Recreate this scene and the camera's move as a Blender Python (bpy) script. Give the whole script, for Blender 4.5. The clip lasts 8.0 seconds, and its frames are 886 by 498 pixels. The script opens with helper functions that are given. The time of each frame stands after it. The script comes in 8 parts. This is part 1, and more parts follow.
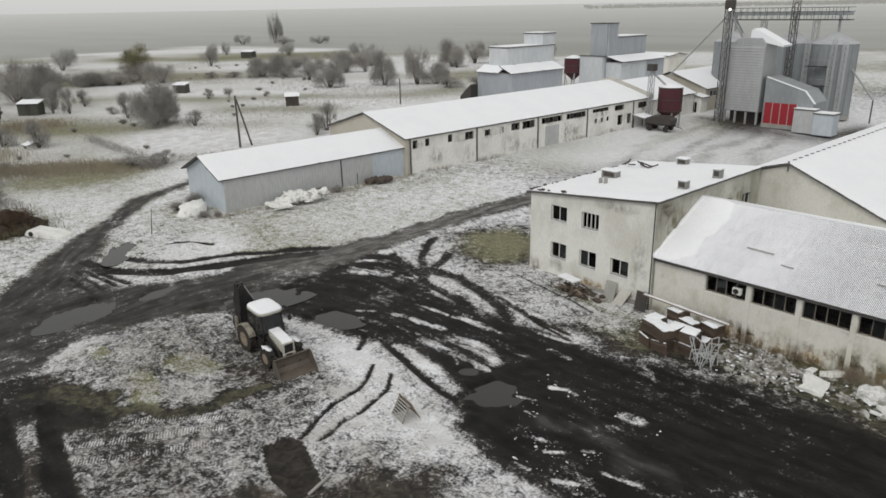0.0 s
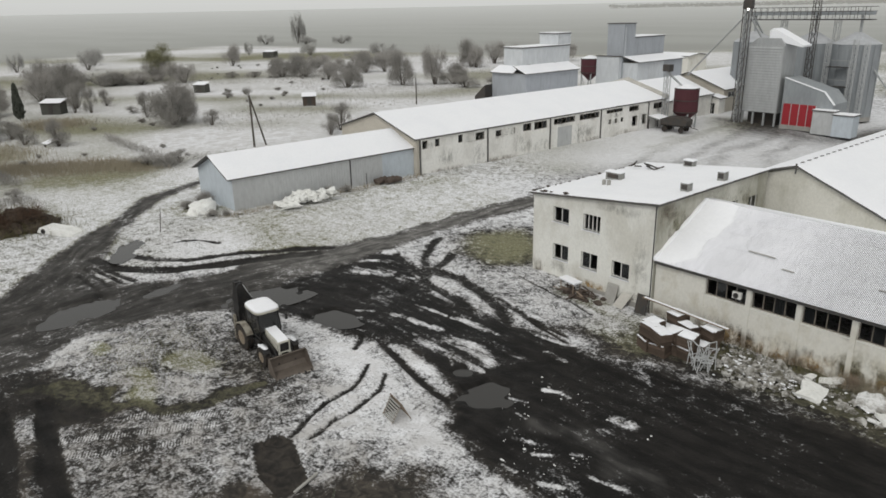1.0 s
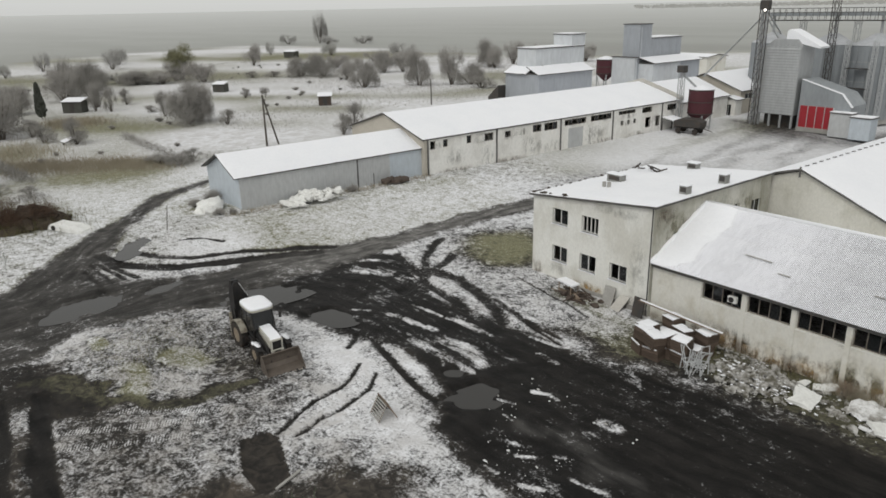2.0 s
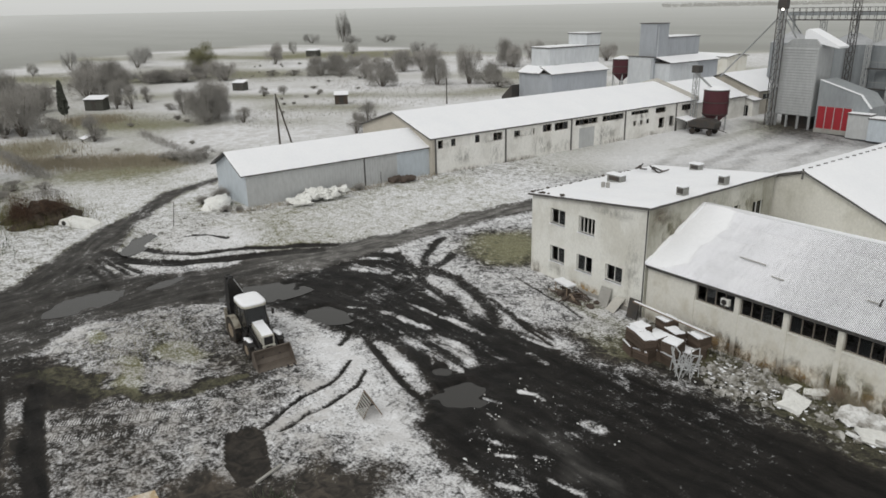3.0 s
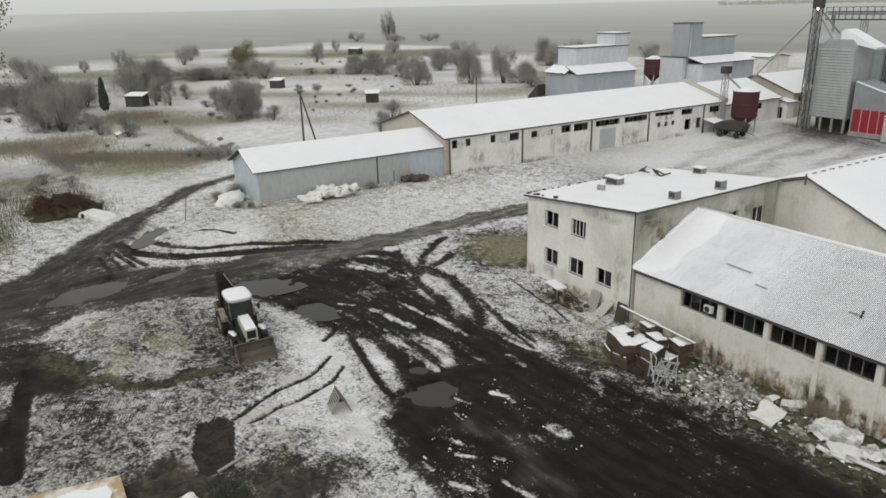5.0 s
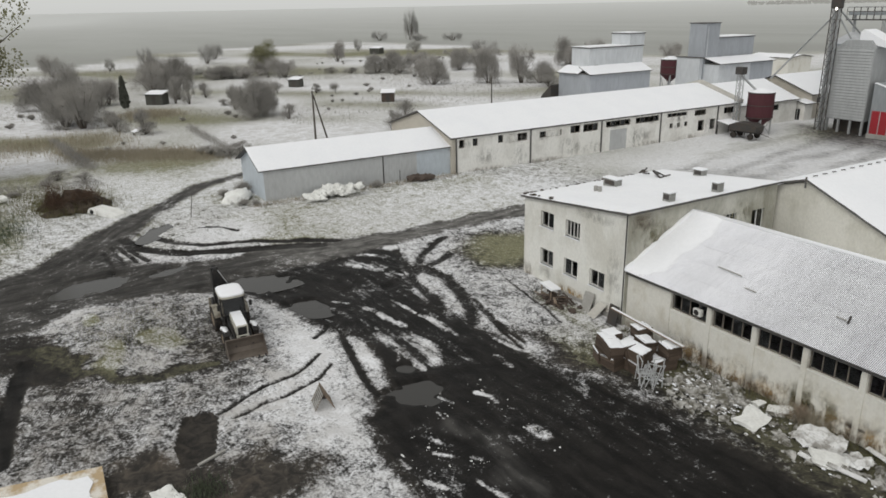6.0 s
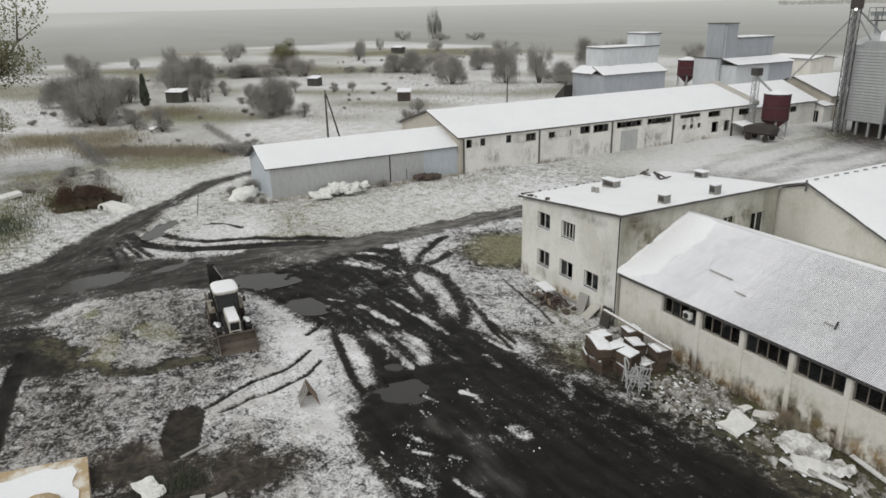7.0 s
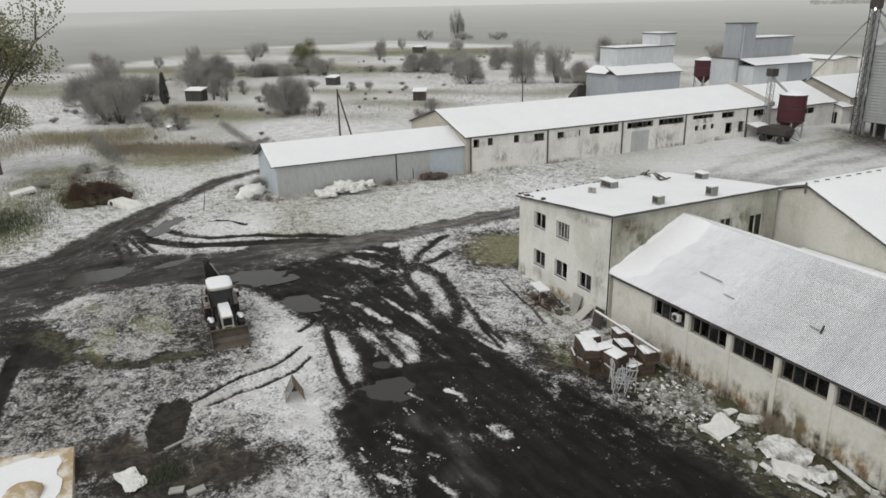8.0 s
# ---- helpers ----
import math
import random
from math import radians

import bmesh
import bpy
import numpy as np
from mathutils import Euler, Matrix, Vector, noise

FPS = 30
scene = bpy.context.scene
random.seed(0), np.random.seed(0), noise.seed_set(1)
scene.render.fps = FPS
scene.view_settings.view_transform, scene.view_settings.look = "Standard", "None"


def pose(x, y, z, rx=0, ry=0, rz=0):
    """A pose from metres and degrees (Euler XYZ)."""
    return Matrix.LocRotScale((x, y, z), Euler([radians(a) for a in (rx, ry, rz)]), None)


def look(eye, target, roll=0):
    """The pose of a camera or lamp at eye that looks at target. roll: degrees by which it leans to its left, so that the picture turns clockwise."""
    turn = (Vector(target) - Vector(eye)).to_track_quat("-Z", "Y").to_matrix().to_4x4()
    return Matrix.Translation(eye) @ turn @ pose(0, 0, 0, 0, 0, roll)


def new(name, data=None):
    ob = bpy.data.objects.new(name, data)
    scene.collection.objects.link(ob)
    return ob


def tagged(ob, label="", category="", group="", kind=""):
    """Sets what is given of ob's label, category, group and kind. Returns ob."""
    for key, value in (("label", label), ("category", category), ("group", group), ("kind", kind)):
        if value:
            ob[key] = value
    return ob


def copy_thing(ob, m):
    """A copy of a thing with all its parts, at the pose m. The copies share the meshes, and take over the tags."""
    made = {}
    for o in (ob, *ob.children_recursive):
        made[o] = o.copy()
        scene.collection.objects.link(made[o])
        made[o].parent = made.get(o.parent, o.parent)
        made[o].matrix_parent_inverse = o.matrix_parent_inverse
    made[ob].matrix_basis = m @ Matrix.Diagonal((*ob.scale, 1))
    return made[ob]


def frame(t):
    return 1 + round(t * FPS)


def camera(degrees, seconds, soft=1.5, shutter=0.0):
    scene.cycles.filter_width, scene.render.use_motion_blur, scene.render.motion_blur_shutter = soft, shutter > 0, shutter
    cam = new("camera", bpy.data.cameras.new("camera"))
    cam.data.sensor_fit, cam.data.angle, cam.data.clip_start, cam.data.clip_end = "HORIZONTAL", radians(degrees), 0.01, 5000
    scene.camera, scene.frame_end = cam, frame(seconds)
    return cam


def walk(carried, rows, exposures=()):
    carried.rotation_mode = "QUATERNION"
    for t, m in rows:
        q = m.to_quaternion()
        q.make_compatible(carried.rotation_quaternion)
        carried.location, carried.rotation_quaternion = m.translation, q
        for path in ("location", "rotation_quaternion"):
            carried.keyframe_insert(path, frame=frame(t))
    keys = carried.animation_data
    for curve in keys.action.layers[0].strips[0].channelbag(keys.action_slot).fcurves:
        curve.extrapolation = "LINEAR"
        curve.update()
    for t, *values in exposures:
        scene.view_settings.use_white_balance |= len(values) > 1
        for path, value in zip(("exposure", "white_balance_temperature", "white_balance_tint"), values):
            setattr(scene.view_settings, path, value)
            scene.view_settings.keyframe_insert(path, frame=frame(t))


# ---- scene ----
cam = camera(63.9, 8.0, soft=1.65)
PATH = [
    (0, (1.799, -4.647, 17.987), (0.392, -3.379, 17.343), -1.1),
    (0.5, (2.222, -4.192, 17.994), (0.796, -2.946, 17.352), -1.1),
    (1, (2.735, -3.619, 18.029), (1.287, -2.399, 17.386), -1.2),
    (1.5, (3.23, -3.081, 18.05), (1.762, -1.883, 17.408), -1.2),
    (3, (4.984, -1.236, 18.088), (3.457, -0.116, 17.445), -1.2),
    (3.5, (5.523, -0.598, 18.09), (3.978, 0.497, 17.448), -1.2),
    (4, (6.127, 0.131, 18.137), (4.562, 1.197, 17.493), -1.2),
    (4.5, (6.644, 0.772, 18.181), (5.062, 1.812, 17.536), -1.2),
    (6, (8.259, 3.003, 18.215), (6.625, 3.959, 17.57), -1.2),
    (6.5, (8.75, 3.722, 18.216), (7.1, 4.65, 17.57), -1.1),
    (7, (9.271, 4.493, 18.223), (7.605, 5.391, 17.578), -1.1),
    (7.5, (9.745, 5.241, 18.196), (8.063, 6.11, 17.551), -1.1),
    (8, (10.255, 6.041, 18.2), (8.558, 6.88, 17.555), -1.1),
]
walk(cam, [(t, look(eye, target, roll)) for t, eye, target, roll in PATH])

# ---- world and light: an overcast winter noon ----
SUN_ROT, SUN_EL = radians(158), radians(48)
world = bpy.data.worlds.new("overcast_sky")
scene.world = world
world.use_nodes = True
wn = world.node_tree
sky = wn.nodes.new("ShaderNodeTexSky")
sky.sky_type = "NISHITA"
sky.sun_disc = False
sky.sun_elevation, sky.sun_rotation = SUN_EL, SUN_ROT
sky.air_density, sky.dust_density, sky.ozone_density = 1.0, 1.0, 1.0
grey = wn.nodes.new("ShaderNodeHueSaturation")
grey.inputs["Saturation"].default_value = 0.06
wn.links.new(sky.outputs["Color"], grey.inputs["Color"])
cloud = wn.nodes.new("ShaderNodeMix")
cloud.data_type = "RGBA"
cloud.inputs["Factor"].default_value = 0.8
cloud.inputs["B"].default_value = (4.2, 4.25, 4.12, 1)
wn.links.new(grey.outputs["Color"], cloud.inputs["A"])
wn.links.new(cloud.outputs["Result"], wn.nodes["Background"].inputs["Color"])
wn.nodes["Background"].inputs["Strength"].default_value = 0.15
sun_data = bpy.data.lights.new("sun", "SUN")
sun_data.energy, sun_data.angle, sun_data.color = 1.0, radians(28), (1.0, 0.985, 0.93)
sun = new("sun", sun_data)
sun.matrix_world = look((math.sin(SUN_ROT) * 50, math.cos(SUN_ROT) * 50, math.tan(SUN_EL) * 50), (0, 0, 0))


# ---- materials ----
def material(name, base, rough=0.8, metal=0.0, var=None, scale=1.5, fine=14.0, bump=0.25, dist=0.02, streak=0.0, amount=0.5, rand=0.0, spec=0.3, grain=0.1, edge=(0.42, 0.68)):
    """A painted or natural surface: base colour mottled with var at two scales, fine relief, optional vertical streaks and change from piece to piece."""
    m = bpy.data.materials.new(name)
    m.use_nodes = True
    t = m.node_tree
    n, l = t.nodes, t.links
    b = n["Principled BSDF"]
    b.inputs["Roughness"].default_value, b.inputs["Metallic"].default_value = rough, metal
    b.inputs["Specular IOR Level"].default_value = spec
    geo = n.new("ShaderNodeNewGeometry")
    mp = n.new("ShaderNodeMapping")
    mp.inputs["Scale"].default_value = (1, 1, 1 - 0.85 * streak)
    l.new(geo.outputs["Position"], mp.inputs["Vector"])
    big, small = n.new("ShaderNodeTexNoise"), n.new("ShaderNodeTexNoise")
    for q, s in ((big, scale), (small, fine)):
        q.inputs["Scale"].default_value, q.inputs["Detail"].default_value, q.inputs["Roughness"].default_value = s, 6, 0.62
        l.new(mp.outputs["Vector"], q.inputs["Vector"])
    ramp = n.new("ShaderNodeMapRange")
    ramp.inputs["From Min"].default_value, ramp.inputs["From Max"].default_value = edge
    ramp.inputs["To Max"].default_value = amount
    l.new(big.outputs["Fac"], ramp.inputs["Value"])
    mix = n.new("ShaderNodeMix")
    mix.data_type = "RGBA"
    mix.inputs["A"].default_value = (*base, 1)
    mix.inputs["B"].default_value = (*(var or [c * 0.6 for c in base]), 1)
    l.new(ramp.outputs["Result"], mix.inputs["Factor"])
    val = n.new("ShaderNodeHueSaturation")
    add = n.new("ShaderNodeMapRange")
    add.inputs["From Min"].default_value, add.inputs["From Max"].default_value = 0.3, 0.7
    add.inputs["To Min"].default_value, add.inputs["To Max"].default_value = 1 - grain, 1 + grain * 0.8
    l.new(small.outputs["Fac"], add.inputs["Value"])
    l.new(mix.outputs["Result"], val.inputs["Color"])
    if rand:
        info, mr, mul = n.new("ShaderNodeObjectInfo"), n.new("ShaderNodeMapRange"), n.new("ShaderNodeMath")
        mr.inputs["To Min"].default_value, mr.inputs["To Max"].default_value = 1 - rand, 1 + rand
        mul.operation = "MULTIPLY"
        l.new(info.outputs["Random"], mr.inputs["Value"])
        l.new(mr.outputs["Result"], mul.inputs[0])
        l.new(add.outputs["Result"], mul.inputs[1])
        l.new(mul.outputs["Value"], val.inputs["Value"])
    else:
        l.new(add.outputs["Result"], val.inputs["Value"])
    l.new(val.outputs["Color"], b.inputs["Base Color"])
    bp = n.new("ShaderNodeBump")
    bp.inputs["Strength"].default_value, bp.inputs["Distance"].default_value = bump, dist
    l.new(small.outputs["Fac"], bp.inputs["Height"])
    l.new(bp.outputs["Normal"], b.inputs["Normal"])
    return m


SNOW = material("snow", (0.865, 0.87, 0.90), 0.75, var=(0.81, 0.82, 0.86), scale=0.35, fine=5, bump=0.14, dist=0.04, grain=0.03)
PLASTER = material("stained_plaster", (0.77, 0.765, 0.725), 0.9, var=(0.56, 0.54, 0.48), scale=0.5, fine=9, streak=0.45, amount=0.55, grain=0.08, edge=(0.47, 0.62))
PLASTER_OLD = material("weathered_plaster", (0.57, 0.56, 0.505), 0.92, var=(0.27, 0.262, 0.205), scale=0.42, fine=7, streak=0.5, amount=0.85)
PLASTER_CREAM = material("cream_plaster", (0.70, 0.685, 0.635), 0.9, var=(0.50, 0.46, 0.37), scale=0.7, fine=9, streak=0.35, amount=0.55, grain=0.08, edge=(0.49, 0.66))
PLASTER_GABLE = material("beige_gable_plaster", (0.62, 0.605, 0.55), 0.92, var=(0.43, 0.415, 0.35), scale=0.35, fine=7, streak=0.4, amount=0.75, edge=(0.44, 0.62))
SILO_STEEL = material("weathered_silo_steel", (0.32, 0.34, 0.355), 0.5, 0.2, var=(0.24, 0.255, 0.27), scale=0.4, fine=3, streak=0.85, bump=0.05)
SILO_ROOF = material("frosted_silo_roof", (0.42, 0.43, 0.45), 0.6, 0.1, var=(0.66, 0.67, 0.69), scale=0.5, fine=3, bump=0.05)
VENT = material("weathered_vent_casing", (0.24, 0.24, 0.225), 0.85, var=(0.42, 0.42, 0.40), scale=2.5, fine=10)
BRUSH = material("dark_brushwood", (0.085, 0.052, 0.036), 0.9, var=(0.13, 0.09, 0.06), scale=0.6, fine=4, bump=0)
WEED_GREEN = material("dark_green_weeds", (0.075, 0.095, 0.06), 0.9, var=(0.12, 0.125, 0.085), scale=0.7, fine=5, bump=0)
PANEL = material("whitewashed_panel", (0.83, 0.82, 0.79), 0.9, var=(0.55, 0.53, 0.49), scale=0.38, fine=4, streak=0.35, amount=0.5, edge=(0.46, 0.62))
RENDER = material("grey_render", (0.52, 0.50, 0.46), 0.9, var=(0.40, 0.38, 0.35), scale=0.8, fine=8, amount=0.8)
TARRED = material("tarred_boards", (0.085, 0.085, 0.075), 0.9, var=(0.055, 0.055, 0.05), scale=2)
BRICK_DARK = material("sooty_brick", (0.20, 0.175, 0.15), 0.9, var=(0.12, 0.105, 0.09), scale=3)
GABLE = material("bare_gable_plaster", (0.50, 0.465, 0.405), 0.9, var=(0.40, 0.37, 0.32), scale=0.6, fine=8, amount=0.6)
SIDING = material("grey_sheet_metal", (0.52, 0.53, 0.535), 0.55, 0.1, var=(0.47, 0.48, 0.49), scale=0.4, fine=3, streak=0.7, bump=0.05)
SIDING_BLUE = material("pale_blue_sheet_metal", (0.55, 0.60, 0.65), 0.55, 0.1, var=(0.49, 0.54, 0.58), scale=0.4, fine=3, streak=0.7, bump=0.05)
TOWER = material("tower_sheet_metal", (0.38, 0.40, 0.43), 0.55, 0.1, var=(0.34, 0.36, 0.39), scale=0.25, fine=2, streak=0.8, bump=0.05)
TOWER_PALE = material("pale_tower_sheet_metal", (0.60, 0.62, 0.64), 0.55, 0.1, var=(0.53, 0.55, 0.58), scale=0.3, fine=2, streak=0.8, bump=0.05)
GALV = material("galvanised_steel", (0.42, 0.43, 0.435), 0.5, 0.35, var=(0.33, 0.335, 0.34), scale=0.5, fine=3, streak=0.8, bump=0.05)
STEEL_DARK = material("dark_steel", (0.07, 0.068, 0.066), 0.55, 0.4, var=(0.11, 0.08, 0.06), scale=2, bump=0.1)
RED = material("red_painted_steel", (0.35, 0.03, 0.042), 0.5, 0.0, var=(0.28, 0.03, 0.03), scale=1, bump=0.08)
RED_OLD = material("faded_dark_red_steel", (0.088, 0.028, 0.036), 0.65, 0.1, var=(0.07, 0.028, 0.028), scale=1.2, bump=0.1)
WHITE_PAINT = material("white_painted_frame", (0.70, 0.70, 0.68), 0.6, var=(0.5, 0.48, 0.43), scale=4, bump=0.1)
FASCIA = material("dark_roof_edge", (0.10, 0.098, 0.095), 0.7, 0.1, var=(0.16, 0.14, 0.12), scale=2)
CONCRETE = material("grey_concrete", (0.36, 0.35, 0.33), 0.9, var=(0.22, 0.21, 0.19), scale=1.2, fine=10)
WOOD = material("weathered_timber", (0.22, 0.17, 0.13), 0.85, var=(0.13, 0.095, 0.07), scale=3, fine=20, rand=0.35)
POLE_WOOD = material("tarred_pole_timber", (0.09, 0.08, 0.07), 0.85, var=(0.14, 0.12, 0.10), scale=3)
CRATE = material("brown_crate_board", (0.105, 0.078, 0.06), 0.85, var=(0.075, 0.055, 0.045), scale=2, fine=12, rand=0.3)
EARTH = material("dark_earth", (0.055, 0.041, 0.032), 0.95, var=(0.10, 0.085, 0.065), scale=1.5, fine=8, bump=0.8, dist=0.08)
CREAM_PAINT = material("cream_machine_paint", (0.50, 0.49, 0.44), 0.42, var=(0.40, 0.35, 0.26), scale=3, fine=16, amount=0.5, bump=0.05)
CREAM_DIRTY = material("mud_splashed_cream_paint", (0.34, 0.32, 0.27), 0.6, var=(0.12, 0.095, 0.07), scale=3, fine=12, amount=0.9, edge=(0.42, 0.6))
RUBBER = material("muddy_rubber", (0.03, 0.028, 0.027), 0.85, var=(0.10, 0.075, 0.055), scale=5, fine=25, bump=0.4)
RIM = material("dirty_wheel_rim", (0.30, 0.25, 0.19), 0.7, var=(0.13, 0.09, 0.065), scale=5)
BUCKET = material("worn_bucket_steel", (0.16, 0.135, 0.115), 0.6, 0.3, var=(0.10, 0.08, 0.068), scale=2.5, fine=15)
BUCKET_EDGE = material("worn_cutting_edge", (0.40, 0.36, 0.31), 0.6, 0.3, var=(0.26, 0.22, 0.18), scale=4)
DARK = material("black_machine_parts", (0.022, 0.022, 0.023), 0.5, 0.1, var=(0.06, 0.05, 0.042), scale=4, bump=0.1)
CLAY = material("ochre_render", (0.45, 0.34, 0.21), 0.9, var=(0.72, 0.69, 0.64), scale=0.9, fine=9, amount=0.9, edge=(0.47, 0.58))
BARK = material("bark", (0.10, 0.085, 0.072), 0.9, var=(0.16, 0.145, 0.13), scale=3)
# both twig colours are lightened, with the haze over the plots painted in
TWIG = material("hazed_twigs", (0.37, 0.355, 0.335), 0.9, var=(0.41, 0.39, 0.365), scale=0.4, fine=3, bump=0)
TWIG_DARK = material("dark_twigs", (0.30, 0.288, 0.27), 0.9, var=(0.335, 0.32, 0.30), scale=0.4, fine=3, bump=0)
LEAF_OLIVE = material("yellow_olive_leaves", (0.24, 0.235, 0.14), 0.85, var=(0.185, 0.185, 0.12), scale=0.6, fine=3, bump=0)
LEAF_GREEN = material("dark_evergreen_needles", (0.085, 0.09, 0.075), 0.85, var=(0.12, 0.125, 0.105), scale=0.6, fine=3, bump=0)
# for far trees and woods: distance haze painted as a still paler twig colour
TWIG_PALE = material("pale_hazed_twigs", (0.40, 0.395, 0.38), 0.9, var=(0.44, 0.43, 0.415), scale=0.1, fine=1, bump=0)
REED = material("dry_reed", (0.37, 0.33, 0.255), 0.9, var=(0.27, 0.235, 0.175), scale=0.35, fine=4, bump=0)
GRASS = material("wilted_grass", (0.13, 0.125, 0.055), 0.9, var=(0.20, 0.17, 0.09), scale=0.8, fine=5, bump=0)
SACK = material("white_sacking", (0.78, 0.78, 0.76), 0.8, var=(0.55, 0.54, 0.51), scale=1.5, fine=8)
RUBBLE = material("broken_masonry", (0.46, 0.45, 0.43), 0.9, var=(0.09, 0.082, 0.06), scale=2.6, fine=9, amount=0.95, edge=(0.40, 0.6))
SHEETING = material("dirty_white_sheeting", (0.72, 0.72, 0.72), 0.7, var=(0.25, 0.235, 0.21), scale=1.4, fine=9, amount=0.85, edge=(0.46, 0.62))
RED_JUNK = material("rusty_plates", (0.095, 0.074, 0.062), 0.8, 0.1, var=(0.06, 0.045, 0.038), scale=3)
LAMP = bpy.data.materials.new("lit_floodlight")
LAMP.use_nodes = True
LAMP.node_tree.nodes["Principled BSDF"].inputs["Emission Color"].default_value = (1, 0.95, 0.85, 1)
LAMP.node_tree.nodes["Principled BSDF"].inputs["Emission Strength"].default_value = 3.0


def glass_material():
    m = bpy.data.materials.new("dusty_window_glass")
    m.use_nodes = True
    b = m.node_tree.nodes["Principled BSDF"]
    b.inputs["Base Color"].default_value = (0.035, 0.038, 0.04, 1)
    b.inputs["Roughness"].default_value = 0.06
    b.inputs["Specular IOR Level"].default_value = 0.3
    b.inputs["Transmission Weight"].default_value = 0.6
    return m


def water_material():
    m = bpy.data.materials.new("muddy_water")
    m.use_nodes = True
    n, l = m.node_tree.nodes, m.node_tree.links
    b = n["Principled BSDF"]
    b.inputs["Base Color"].default_value = (0.04, 0.038, 0.036, 1)
    b.inputs["Roughness"].default_value = 0.12
    b.inputs["Specular IOR Level"].default_value = 0.25
    geo, ns, bp = n.new("ShaderNodeNewGeometry"), n.new("ShaderNodeTexNoise"), n.new("ShaderNodeBump")
    ns.inputs["Scale"].default_value = 3.0
    bp.inputs["Strength"].default_value, bp.inputs["Distance"].default_value = 0.08, 0.01
    l.new(geo.outputs["Position"], ns.inputs["Vector"])
    l.new(ns.outputs["Fac"], bp.inputs["Height"])
    l.new(bp.outputs["Normal"], b.inputs["Normal"])
    return m


def stain_material(name, colour, strength=0.85):
    """A stain soaked into plaster: strongest in its middle, ragged at its rim."""
    m = bpy.data.materials.new(name)
    m.use_nodes = True
    n, l = m.node_tree.nodes, m.node_tree.links
    b = n["Principled BSDF"]
    b.inputs["Base Color"].default_value, b.inputs["Roughness"].default_value = (*colour, 1), 0.95
    b.inputs["Specular IOR Level"].default_value = 0.1
    geo, at, mr = n.new("ShaderNodeNewGeometry"), n.new("ShaderNodeAttribute"), n.new("ShaderNodeMapRange")
    at.attribute_name = "soak"
    mp, ns, mul = n.new("ShaderNodeMapping"), n.new("ShaderNodeTexNoise"), n.new("ShaderNodeMath")
    mp.inputs["Scale"].default_value = (1.6, 1.6, 0.8)
    ns.inputs["Scale"].default_value, ns.inputs["Detail"].default_value, ns.inputs["Roughness"].default_value = 1.1, 8, 0.7
    mul.operation = "MULTIPLY"
    mr.interpolation_type = "SMOOTHSTEP"
    mr.inputs["From Min"].default_value, mr.inputs["From Max"].default_value, mr.inputs["To Max"].default_value = 0.40, 0.66, strength
    l.new(geo.outputs["Position"], mp.inputs["Vector"])
    l.new(mp.outputs["Vector"], ns.inputs["Vector"])
    l.new(ns.outputs["Fac"], mr.inputs["Value"])
    l.new(mr.outputs["Result"], mul.inputs[0])
    l.new(at.outputs["Fac"], mul.inputs[1])
    l.new(mul.outputs["Value"], b.inputs["Alpha"])
    return m


GLASS, WATER = glass_material(), water_material()
STAIN_OCHRE, STAIN_BROWN = stain_material("ochre_damp", (0.44, 0.30, 0.14), 1.0), stain_material("brown_damp", (0.17, 0.125, 0.085))
STAIN_SOOT, STAIN_GREY, STAIN_MOSS = stain_material("soot", (0.05, 0.047, 0.043), 0.7), stain_material("grey_weathering", (0.29, 0.285, 0.265), 0.5), stain_material("mossy_damp", (0.15, 0.135, 0.06))


